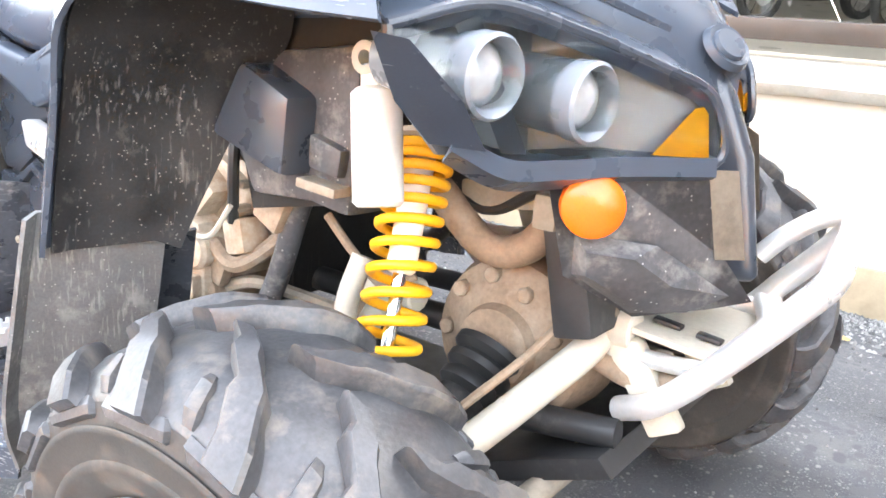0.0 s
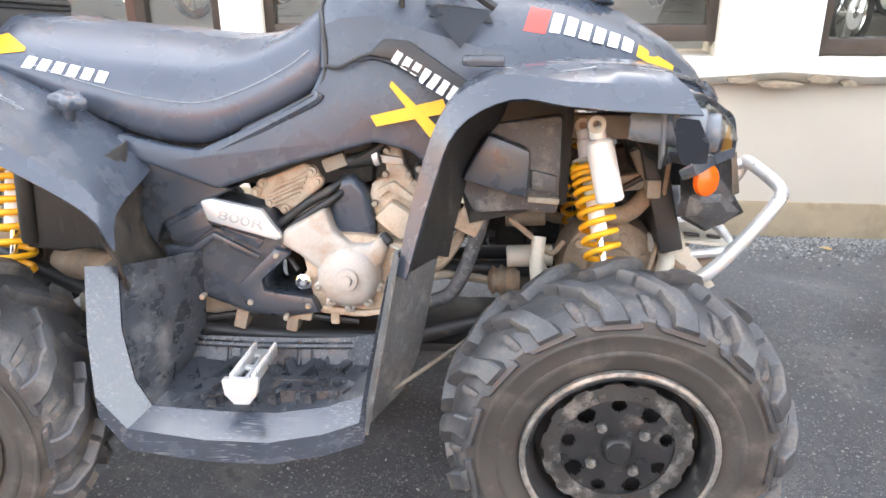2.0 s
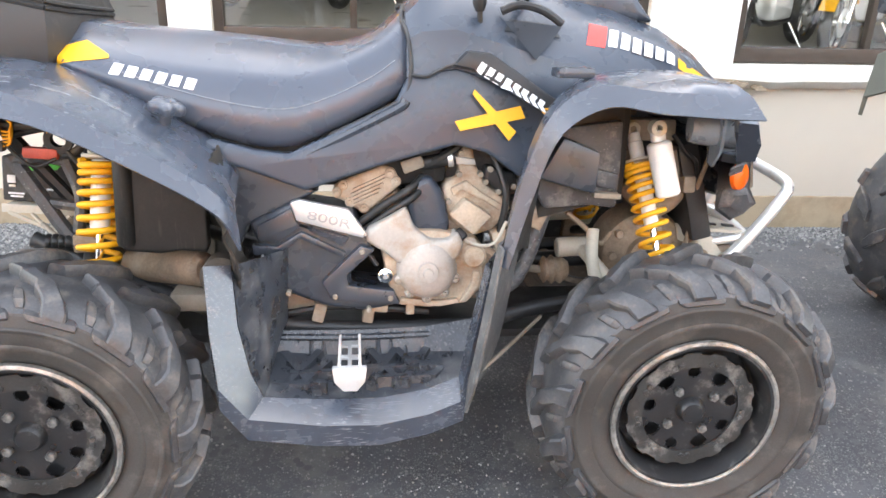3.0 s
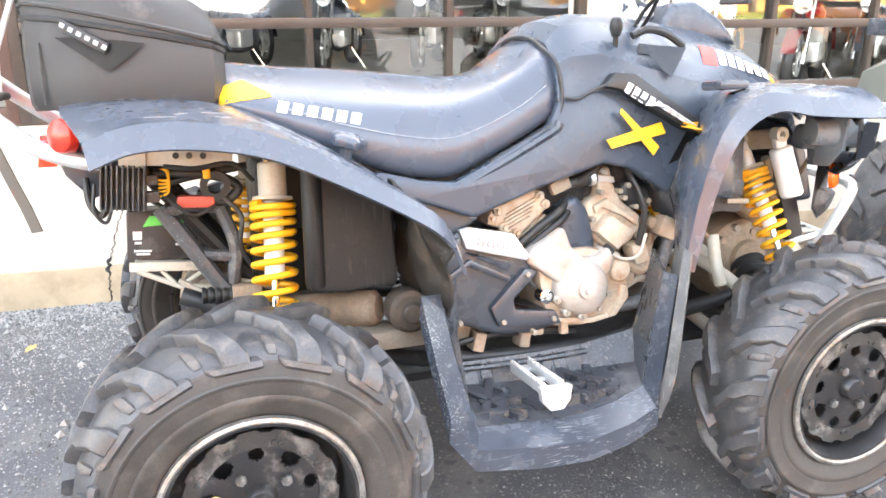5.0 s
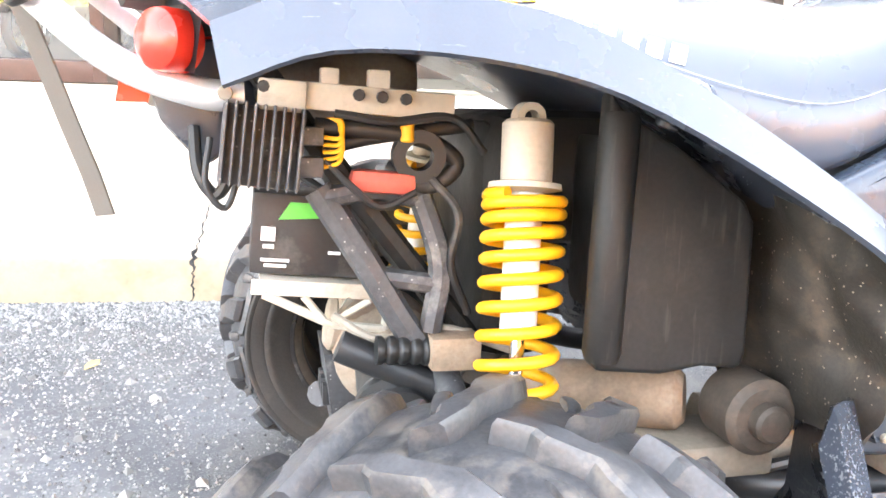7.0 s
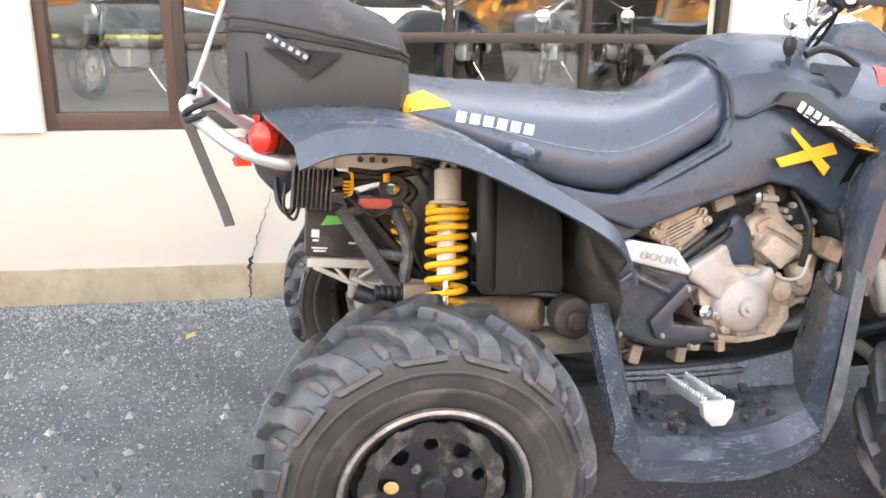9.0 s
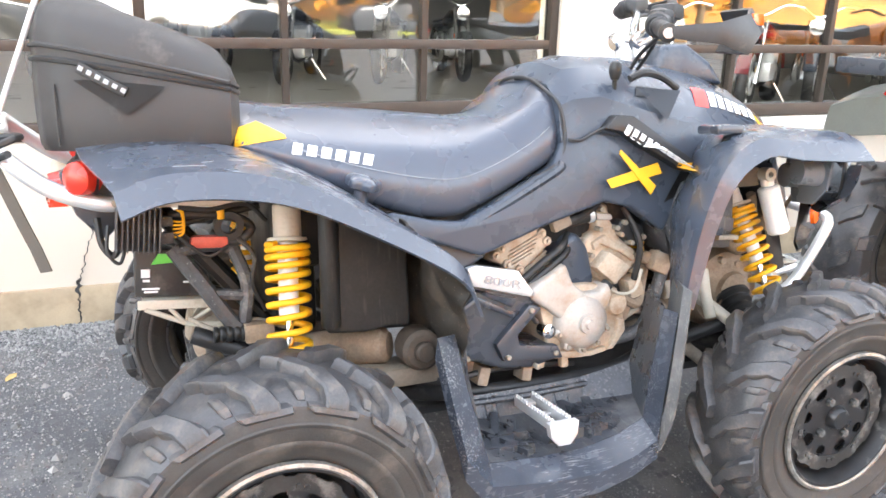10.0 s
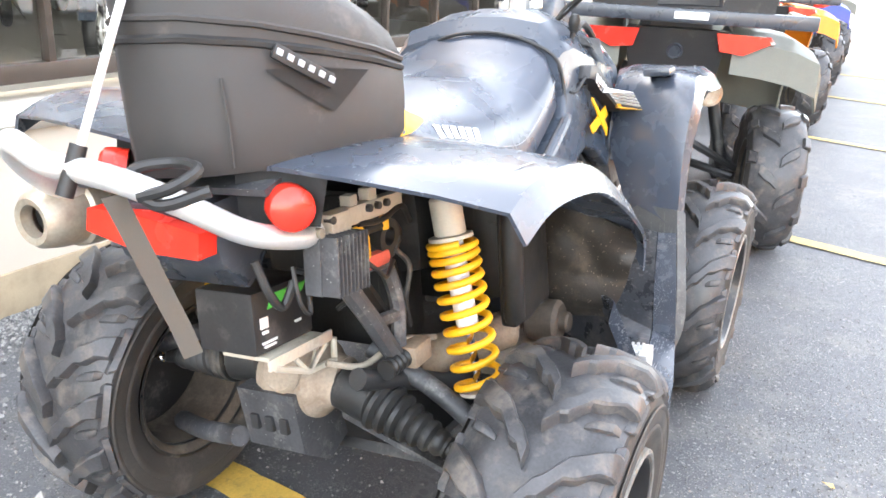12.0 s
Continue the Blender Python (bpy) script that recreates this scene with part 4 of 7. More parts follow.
engine = part("clutch_cover", clutch_cover(), M_plastic, quad, "black moulded clutch cover")
part("cover_badge", prism([(0.472, 0.702), (0.494, 0.707), (0.597, 0.685), (0.640, 0.627), (0.626, 0.622), (0.485, 0.661)], -0.274, -0.25, 0.006), M_alu, engine, "silver badge plate")


def lettering(words, size, m):
    """raised letters of the built-in font"""
    cu = bpy.data.curves.new("letters", "FONT")
    cu.body, cu.size, cu.extrude = words, size, 0.0012
    cu.align_x, cu.align_y = "CENTER", "CENTER"
    tmp = bpy.data.objects.new("letters", cu)
    scene.collection.objects.link(tmp)
    me = bpy.data.meshes.new_from_object(tmp.evaluated_get(bpy.context.evaluated_depsgraph_get()))
    bm = bmesh.new()
    bm.from_mesh(me)
    bm.transform(m)
    bpy.data.objects.remove(tmp)
    bpy.data.meshes.remove(me)
    bpy.data.curves.remove(cu)
    return bm


part("model_number", lettering("800R", 0.034, Matrix.Translation((0.556, -0.2785, 0.664)) @ Matrix.Rotation(radians(14), 4, "Y") @ Matrix.Rotation(radians(90), 4, "X") @ Matrix.Diagonal((1.35, 0.80, 1, 1))), M_gdecal, engine, "grey model number on the silver plate")
part("cover_rib", prism([(0.537, 0.523), (0.622, 0.606), (0.655, 0.595), (0.593, 0.538), (0.597, 0.514), (0.696, 0.501), (0.710, 0.468), (0.556, 0.480)], -0.277, -0.25, 0.007), M_plastic, engine)
part("cover_rib", prism([(0.392, 0.584), (0.452, 0.589), (0.492, 0.621), (0.584, 0.577), (0.592, 0.588), (0.495, 0.637), (0.443, 0.604), (0.389, 0.608)], -0.270, -0.25, 0.005), M_plastic, engine)
part("cover_step", prism([(0.40, 0.648), (0.476, 0.688), (0.486, 0.655), (0.60, 0.622), (0.585, 0.600), (0.495, 0.646), (0.447, 0.612), (0.402, 0.616)], -0.266, -0.25, 0.005), M_plastic, engine)
for x, z in ((0.626, 0.592), (0.688, 0.484), (0.566, 0.490), (0.465, 0.500), (0.430, 0.570), (0.640, 0.458)):
    part("cover_bolt", cyl((x, -0.262, z), (x, -0.284, z), 0.0065, 8, 0.002), M_frame, engine)


def crank_cover():
    """turned cover with a raised boss and a lobed foot"""
    bm = lathe([(0, -0.036), (0.010, -0.036), (0.012, -0.028), (0.022, -0.028), (0.024, -0.018), (0.040, -0.015), (0.055, -0.010), (0.066, 0.002), (0.069, 0.014), (0.069, 0.06), (0, 0.06)], (0.771, -0.262, 0.544), n=40)
    return bm


crank = part("crank_cover", crank_cover(), M_cast, quad, "dusty pale round crankcase cover")
for ang in (200, 235, 270, 305, 340):
    a = radians(ang)
    part("crank_lug", cyl((0.771 + 0.068 * math.cos(a), -0.262, 0.544 + 0.068 * math.sin(a)), (0.771 + 0.068 * math.cos(a), -0.235, 0.544 + 0.068 * math.sin(a)), 0.011, 12, 0.003), M_cast, crank)
    part("crank_bolt", cyl((0.771 + 0.069 * math.cos(a), -0.258, 0.544 + 0.069 * math.sin(a)), (0.771 + 0.069 * math.cos(a), -0.270, 0.544 + 0.069 * math.sin(a)), 0.0055, 8, 0.001), M_frame, crank)
case = part("crankcase", prism([(0.665, 0.60), (0.690, 0.480), (0.702, 0.452), (0.781, 0.445), (0.866, 0.455), (0.903, 0.494), (0.902, 0.545), (0.885, 0.61), (0.80, 0.63), (0.70, 0.632)], -0.238, 0.15, 0.014), M_mud, quad, "mud-caked brown engine crankcase")
part("case_rib", prism([(0.845, 0.462), (0.862, 0.462), (0.896, 0.505), (0.893, 0.535), (0.876, 0.535), (0.872, 0.505)], -0.252, -0.22, 0.005), M_mud, case)
part("case_rib", prism([(0.708, 0.462), (0.800, 0.452), (0.846, 0.460), (0.842, 0.472), (0.798, 0.466), (0.712, 0.476)], -0.250, -0.22, 0.005), M_mud, case)
part("crank_arm", prism([(0.632, 0.612), (0.638, 0.640), (0.687, 0.666), (0.724, 0.688), (0.742, 0.640), (0.777, 0.612), (0.818, 0.612), (0.838, 0.632), (0.853, 0.602), (0.842, 0.570), (0.790, 0.548), (0.735, 0.552), (0.705, 0.560), (0.671, 0.589)], -0.266, -0.2, 0.012, 3), M_cast, quad, "dusty pale cast engine arm")


def cylinder_block(c, ang, w, h, n):
    """finned cylinder seen from its side, leaning by ang"""
    bms = [box((0, 0, 0), (w, 0.16, h), 0.008)]
    for i in range(n):
        bms.append(box((0, -0.004, -h / 2 + h * (i + 0.5) / n), (w + 0.016, 0.17, h / n * 0.42), 0.002))
    bm = join(*bms)
    bmesh.ops.transform(bm, matrix=pose(c[0], c[1], c[2], 0, ang, 0), verts=bm.verts)
    return bm


def barrel(name, c, ang, w, h, n, label):
    """cylinder barrel with its cooling fins as pieces"""
    b = part(name, box((0, 0, 0), (w, 0.14, h), 0.008), M_mud, quad, label, m=pose(*c, 0, ang, 0))
    for i in range(n):
        part("fin", box((0, -0.002, -h / 2 + h * (i + 0.5) / n), (w + 0.010, 0.146, h / n * 0.36), 0.002), M_mud, b)


barrel("rear_cylinder", (0.690, -0.12, 0.660), -35, 0.080, 0.070, 5, "finned rear cylinder caked in mud")
rh = part("rear_head", prism([(0.560, 0.699), (0.570, 0.730), (0.672, 0.772), (0.700, 0.766), (0.716, 0.727), (0.648, 0.672), (0.627, 0.663), (0.583, 0.692)], -0.205, -0.06, 0.010, 3), M_mud, quad, "mud-caked rear cylinder head")
for k in range(5):
    f = k / 4
    part("head_slat", box((0.640 - 0.020 * f + 0.006, -0.208, 0.735 - 0.044 * f), (0.085, 0.012, 0.0045), 0.001, (0, -25, 0)), M_mud, rh)
for x, z in ((0.572, 0.712), (0.586, 0.728), (0.690, 0.755), (0.704, 0.735), (0.632, 0.674), (0.600, 0.690)):
    part("head_bolt", join(cyl((x, -0.19, z), (x, -0.214, z), 0.011, 12, 0.002), cyl((x, -0.21, z), (x, -0.222, z), 0.0055, 8, 0.001)), M_mud, rh)
barrel("front_cylinder", (0.838, -0.12, 0.632), 38, 0.075, 0.060, 4, "front cylinder caked in mud")
fh = part("front_head", prism([(0.838, 0.815), (0.876, 0.810), (0.884, 0.770), (0.910, 0.725), (0.958, 0.690), (0.962, 0.660), (0.928, 0.622), (0.885, 0.606), (0.826, 0.642), (0.808, 0.704), (0.815, 0.732), (0.846, 0.742)], -0.202, -0.06, 0.012, 3), M_mud, quad, "mud-caked front cylinder head")
part("head_cover", prism([(0.826, 0.720), (0.862, 0.738), (0.900, 0.708), (0.948, 0.680), (0.944, 0.664), (0.905, 0.690), (0.850, 0.716), (0.832, 0.700)], -0.214, -0.19, 0.006), M_mud, fh)
part("coil_cap", prism([(0.822, 0.663), (0.859, 0.700), (0.919, 0.660), (0.878, 0.615)], -0.238, -0.19, 0.008), M_mud, fh, "square tan cam cover")
part("neck_flange", prism([(0.832, 0.792), (0.880, 0.786), (0.884, 0.772), (0.838, 0.774)], -0.212, -0.16, 0.004), M_cast, fh)
for x, z in ((0.845, 0.752), (0.893, 0.752), (0.905, 0.735), (0.935, 0.712), (0.955, 0.676), (0.944, 0.640), (0.822, 0.690), (0.848, 0.800)):
    part("head_bolt", cyl((x, -0.195, z), (x, -0.222, z), 0.0065, 8, 0.001), M_frame, fh)
part("side_box", prism([(0.905, 0.772), (0.973, 0.756), (0.982, 0.710), (0.950, 0.698), (0.900, 0.738)], -0.212, -0.08, 0.012, 3), M_black, quad, "black box beside the engine")
for x, z in ((0.915, 0.764), (0.968, 0.724)):
    part("box_bolt", cyl((x, -0.208, z), (x, -0.222, z), 0.007, 8, 0.001), M_frame, quad)
part("throttle_body", prism([(0.726, 0.690), (0.744, 0.741), (0.779, 0.752), (0.809, 0.712), (0.826, 0.640), (0.820, 0.600), (0.781, 0.592), (0.736, 0.622)], -0.224, -0.05, 0.020, 3), M_satin, quad, "grey dusty intake cover")
part("intake_hose", tube([(0.725, -0.19, 0.768), (0.781, -0.2, 0.778), (0.836, -0.2, 0.789)], 0.016, 14), M_rubber, quad)
part("hose_clamp", lathe([(0.0165, 0), (0.0195, 0.001), (0.0195, 0.012), (0.0165, 0.013)], (0.818, -0.2, 0.785), (1, 0, 0.2), 20, closed=True), M_alu, quad)
part("cooling_hose", tube([(0.615, -0.225, 0.640), (0.681, -0.232, 0.690), (0.731, -0.226, 0.719), (0.765, -0.20, 0.745)], 0.0095, 12), M_rubber, quad)
part("cooling_hose", tube([(0.622, -0.226, 0.622), (0.690, -0.236, 0.672), (0.738, -0.230, 0.702), (0.772, -0.20, 0.728)], 0.0085, 12), M_rubber, quad)
part("spark_lead", tube([(0.850, -0.240, 0.612), (0.885, -0.246, 0.596), (0.925, -0.246, 0.602), (0.952, -0.235, 0.648)], 0.004, 8), M_beige, quad)
part("lead_cap", cyl((0.838, -0.235, 0.628), (0.856, -0.244, 0.610), 0.012, 14, 0.003), M_rubber, quad)
part("oil_filter", cyl((0.879, -0.13, 0.568), (0.879, -0.244, 0.568), 0.029, 24, 0.006), M_mud, quad)
part("starter", cyl((0.885, -0.10, 0.505), (0.885, -0.230, 0.505), 0.026, 20, 0.006), M_rust, quad)
part("drive_plug", lathe([(0, -0.02), (0.006, -0.02), (0.010, -0.014), (0.0165, -0.012), (0.0165, 0.02), (0, 0.02)], (0.677, -0.255, 0.533), (0, 1, 0), 18), M_chrome, quad, "bright metal plug")
part("sensor_cap", cyl((0.991, -0.14, 0.667), (0.991, -0.205, 0.667), 0.016, 16, 0.004), M_rust, quad)
# filler box, near-black so the gaps between engine parts look shaded
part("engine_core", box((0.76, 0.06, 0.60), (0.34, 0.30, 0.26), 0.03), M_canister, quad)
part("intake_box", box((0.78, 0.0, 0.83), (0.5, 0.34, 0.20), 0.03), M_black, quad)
part("chain_cover", prism([(0.40, 0.50), (0.52, 0.47), (0.55, 0.44), (0.50, 0.425), (0.38, 0.44)], -0.19, -0.10, 0.01), M_duct, quad)


# frame rails
def rail_r():
    return tube([(-0.10, -0.16, 0.60), (0.2, -0.19, 0.47), (0.45, -0.20, 0.40), (0.85, -0.20, 0.39), (1.05, -0.17, 0.42), (1.5, -0.12, 0.47)], 0.019, 10)


both("frame_rail", rail_r, M_black, quad)


def down_tube():
    return tube([(1.065, -0.19, 0.72), (1.044, -0.2, 0.651), (1.025, -0.2, 0.59), (1.001, -0.2, 0.527), (0.972, -0.2, 0.487), (0.924, -0.2, 0.472), (0.88, -0.19, 0.47)], 0.016, 12)


both("down_tube", down_tube, M_dusty, quad)
both("side_bar", lambda: tube([(0.84, -0.44, 0.345), (0.95, -0.33, 0.385), (1.04, -0.24, 0.42)], 0.0045, 8), M_frame, quad)
both("belly_bracket", lambda: box((0.528, -0.205, 0.435), (0.028, 0.05, 0.045), 0.006, (0, 15, 0)), M_duct, quad)
both("belly_bracket", lambda: box((0.640, -0.205, 0.428), (0.026, 0.05, 0.04), 0.006, (0, 10, 0)), M_duct, quad)
part("skid_plate", prism([(0.05, 0.36), (0.3, 0.345), (1.3, 0.345), (1.52, 0.44), (1.5, 0.46), (1.28, 0.365), (0.3, 0.365), (0.06, 0.38)], -0.17, 0.17, 0.004), M_black, quad)
part("prop_shaft", cyl((0.85, -0.03, 0.50), (1.25, -0.02, 0.50), 0.02, 12), M_rubber, quad)
part("shaft_boot", lathe([(0.018, 0), (0.034, 0.01), (0.026, 0.02), (0.036, 0.03), (0.028, 0.04), (0.036, 0.05), (0.02, 0.07)], (1.06, -0.12, 0.50), (1, 0, 0), 18), M_rust, quad)


# front end
def front_box():
    a = [(1.055, 0.849), (1.138, 0.815), (1.132, 0.722), (1.004, 0.758)]
    return prism(a, -0.315, -0.18, 0.012)


both("front_duct", front_box, M_plastic, quad)
both("duct_lower", lambda: prism([(1.04, 0.86), (1.20, 0.88), (1.20, 0.765), (1.195, 0.682), (1.13, 0.690), (1.03, 0.682), (0.992, 0.755)], -0.268, -0.14, 0.012), M_dusty, quad, "dusty moulded duct behind the fender")
both("duct_pocket", lambda: prism([(1.140, 0.775), (1.192, 0.762), (1.188, 0.728), (1.140, 0.735)], -0.282, -0.25, 0.006), M_dusty, quad)
both("duct_ledge", lambda: box((1.165, -0.279, 0.716), (0.062, 0.030, 0.012), 0.003, (0, 4, 0)), M_frame, quad)
both("duct_backing", lambda: plate([(0.985, -0.262, 0.80), (1.05, -0.262, 0.90), (1.225, -0.235, 0.915), (1.215, -0.235, 0.70), (1.02, -0.255, 0.66)], 0.008, 0.002), M_canister, quad)
part("front_diff", join(lathe([(0, -0.10), (0.05, -0.10), (0.055, -0.085), (0.105, -0.06), (0.115, -0.03), (0.118, 0.03), (0.10, 0.07), (0.05, 0.1), (0, 0.1)], (1.33, -0.04, 0.53), (0, 1, 0), 30)), M_rust, quad, "rusty dust-covered front differential")
for x, z in ((1.26, 0.585), (1.305, 0.615), (1.355, 0.60), (1.40, 0.555), (1.40, 0.50), (1.245, 0.53)):
    part("diff_bolt", cyl((x, -0.12, z), (x, -0.085, z), 0.011, 8, 0.002), M_rust, quad)


def boot(a, b, r0, r1, n=5):
    a, b = Vector(a), Vector(b)
    L = (b - a).length
    prof = [(0, 0)]
    for i in range(n):
        f = i / n
        r = r0 + (r1 - r0) * f
        prof += [(r, L * f), (r * 1.0, L * (f + 0.4 / n)), (r * 0.78, L * (f + 0.72 / n))]
    prof += [(r1, L), (0, L)]
    return lathe(prof, a, b - a, 22)


both("front_axle", lambda: join(boot((1.325, -0.13, 0.52), (1.315, -0.22, 0.44), 0.048, 0.026), cyl((1.315, -0.21, 0.45), (1.30, -0.42, 0.33), 0.014, 12)), M_rubber, quad)


def a_arm_f():
    j = (1.30, -0.40, 0.40)
    bm = tube([(1.16, -0.13, 0.555), (1.18, -0.20, 0.53), (1.25, -0.33, 0.44), j], 0.016, 10)
    bm = tube([(1.452, -0.09, 0.575), (1.44, -0.15, 0.545), (1.37, -0.30, 0.45), j], 0.019, 12, bm=bm)
    cyl((1.10, -0.12, 0.555), (1.20, -0.12, 0.56), 0.024, 14, 0.003, bm)
    return cyl((1.41, -0.085, 0.58), (1.49, -0.085, 0.585), 0.025, 14, 0.003, bm)


both("front_upper_arm", a_arm_f, M_beige, quad, "dusty suspension arm")


def a_arm_low():
    j = (1.30, -0.40, 0.24)
    bm = tube([(1.14, -0.12, 0.42), (1.22, -0.28, 0.32), j], 0.017, 10)
    return tube([(1.46, -0.10, 0.43), (1.38, -0.28, 0.32), j], 0.017, 10, bm=bm)


both("front_lower_arm", a_arm_low, M_frame, quad)
both("front_knuckle", lambda: prism([(1.26, 0.20), (1.34, 0.20), (1.345, 0.42), (1.27, 0.42)], -0.43, -0.39, 0.012), M_rust, quad)


def shock(parent, top, bottom, resv, r, wire, turns, tight, label):
    T, B = Vector(top), Vector(bottom)
    d = (B - T).normalized()
    L = (B - T).length
    body = part("shock_body", join(cyl(T, T + d * L * 0.62, r * 0.50, 24, 0.004), cyl(T - d * 0.02, T + d * 0.03, r * 0.42, 16, 0.003)), M_white, parent, label)
    part("spring", coil(T + d * 0.055, B - d * 0.012, r, wire, turns, 10, tight), M_yellow, body, "yellow coil spring")
    part("shock_rod", cyl(T + d * L * 0.5, B, 0.008, 12), M_chrome, body)
    part("spring_collar", lathe([(r * 0.55, 0), (r * 0.98, 0.002), (r * 1.0, 0.008), (r * 0.55, 0.012)], T + d * 0.040, d, 24, closed=True), M_beige, body)
    part("lower_seat", lathe([(0.004, 0), (r * 0.95, 0.002), (r * 0.95, 0.008), (0.004, 0.014)], B - d * 0.014, d, 24, closed=True), M_beige, body)
    part("shock_eye", lathe([(0.008, -0.012), (0.016, -0.012), (0.016, 0.012), (0.008, 0.012)], T - d * 0.03, (0, 1, 0), 18, closed=True), M_beige, body)
    return body


for s in (-1, 1):
    fb = shock(quad, (1.250, s * 0.20, 0.825), (1.300, s * 0.315, 0.525), None, 0.034, 0.0058, 11.5, 0.55, "white shock absorber with a piggyback reservoir")
    part("reservoir", join(cyl((1.263, s * 0.312, 0.838), (1.290, s * 0.328, 0.722), 0.0265, 28, 0.005), cyl((1.259, s * 0.310, 0.862), (1.263, s * 0.312, 0.838), 0.016, 20, 0.003)), M_white, fb, "white shock reservoir with red lettering band")
    for k in range(3):
        a = radians(-70 + 17 * k)
        part("red_band", box((1.267 + 0.0268 * math.cos(a) * 1.0, s * 0.314 + s * 0.0268 * -math.sin(a) * 1.0, 0.806), (0.008, 0.003, 0.011), 0.0005, (0, 0, math.degrees(a) * -s + 90)), M_rdecal, fb)
    part("reservoir_eye", lathe([(0.008, -0.014), (0.017, -0.014), (0.017, 0.014), (0.008, 0.014)], (1.257, s * 0.313, 0.868), (0, 1, 0), 18, closed=True), M_beige, fb)
    rb = shock(quad, (0.092, s * 0.245, 0.842), (0.072, s * 0.300, 0.515), None, 0.040, 0.0068, 10.5, 0.45, "white rear shock absorber")
    part("shock_sleeve", cyl((0.093, s * 0.243, 0.868), (0.0905, s * 0.252, 0.800), 0.028, 24, 0.004), M_beige, rb)


def nose_fairing():
    """lower front cheek that carries the amber reflector"""
    pts = [(1.432, -0.252, 0.787), (1.49, -0.236, 0.787), (1.560, -0.146, 0.790), (1.582, -0.118, 0.70), (1.612, -0.10, 0.658), (1.575, -0.125, 0.645), (1.513, -0.17, 0.630), (1.450, -0.216, 0.668)]
    return plate(pts, 0.03, 0.006)


both("cheek_fairing", nose_fairing, M_dusty, quad, "dusty black lower fairing")
both("amber_reflector", lambda: lathe([(0, 0.016), (0.024, 0.015), (0.031, 0.010), (0.032, 0.0), (0.0, 0.0)], (1.484, -0.243, 0.752), (0.55, -0.83, 0.0), 28), M_amber, quad, "round amber reflector")
both("cheek_block", lambda: bevelled(loft([[(1.462, -0.226, 0.718), (1.535, -0.19, 0.715), (1.595, -0.125, 0.665), (1.56, -0.145, 0.642), (1.513, -0.178, 0.636), (1.458, -0.214, 0.672)], [(1.485, -0.243, 0.705), (1.525, -0.218, 0.703), (1.553, -0.180, 0.675), (1.54, -0.182, 0.660), (1.515, -0.200, 0.655), (1.482, -0.230, 0.678)]], True), 0.004), M_dusty, quad)
both("cheek_strip", lambda: plate([(1.560, -0.150, 0.792), (1.580, -0.118, 0.792), (1.598, -0.102, 0.70), (1.575, -0.130, 0.70)], 0.012, 0.003), M_frame, quad)
part("nose_column", prism([(1.48, 0.93), (1.54, 0.875), (1.575, 0.80), (1.596, 0.70), (1.605, 0.665), (1.55, 0.66), (1.52, 0.80)], -0.06, 0.06, 0.018, 3), M_plastic, quad)
part("nose_badge", lathe([(0, 0.012), (0.018, 0.011), (0.020, 0.006), (0.026, 0.008), (0.030, 0.0), (0, -0.005)], (1.525, -0.055, 0.910), (0.7, -0.35, 0.62), 28), M_satin, quad, "round silver badge")


LAMP_TOP = [(1.375, -0.435, 0.90), (1.42, -0.36, 0.925), (1.47, -0.285, 0.910), (1.515, -0.215, 0.888), (1.547, -0.165, 0.870), (1.560, -0.147, 0.845)]
LAMP_LOW = [(1.562, -0.144, 0.798), (1.50, -0.232, 0.795), (1.465, -0.285, 0.790), (1.438, -0.335, 0.790), (1.415, -0.39, 0.815), (1.38, -0.43, 0.872)]


def bezel():
    """thin frame round the headlights, bent along the nose"""
    return tube(LAMP_TOP + LAMP_LOW + [LAMP_TOP[0]], 0.0055, 8)


def brow():
    """nose plastic rolling over into the lamp opening"""
    a = smooth_line(LAMP_TOP, 4)
    return sheet([[p + Vector((-0.050, 0.030, 0.026)), p + Vector((-0.020, 0.008, 0.014)), p + Vector((0.004, -0.004, 0.0)), p + Vector((-0.006, 0.004, -0.016))] for p in a], 0.004)


def lamp_lip():
    """rounded lip below the lamps"""
    a = smooth_line(LAMP_LOW[:5], 4)
    return sheet([[p + Vector((-0.030, 0.022, 0.010)), p + Vector((0.004, -0.004, 0.006)), p + Vector((0.006, -0.006, -0.012)), p + Vector((-0.014, 0.010, -0.026))] for p in a], 0.004)


both("headlight_brow", brow, M_satin, quad, "dark nose plastic over the headlights", 60)
both("lamp_lip", lamp_lip, M_satin, quad, "dark lip below the headlights", 60)
both("lamp_divider", lambda: plate([(1.405, -0.385, 0.905), (1.415, -0.365, 0.915), (1.450, -0.320, 0.800), (1.435, -0.340, 0.800)], 0.010, 0.003), M_satin, quad)
both("lamp_cover", lambda: sheet([[a, a.lerp(b, 0.5) + Vector((0.008, -0.008, 0)), b] for a, b in zip([Vector(p) for p in LAMP_TOP], [Vector(p) for p in LAMP_LOW[::-1]])], 0.002), M_cover, quad, "clear headlight cover", 60)
both("headlight_bezel", bezel, M_plastic, quad, "dark headlight surround")


def lamp_back():
    return sheet([[(1.365, -0.415, 0.90), (1.37, -0.395, 0.83)], [(1.37, -0.35, 0.925), (1.375, -0.35, 0.79)], [(1.40, -0.25, 0.91), (1.41, -0.25, 0.785)], [(1.49, -0.205, 0.885), (1.49, -0.205, 0.79)], [(1.54, -0.15, 0.865), (1.545, -0.15, 0.79)]], 0.006)


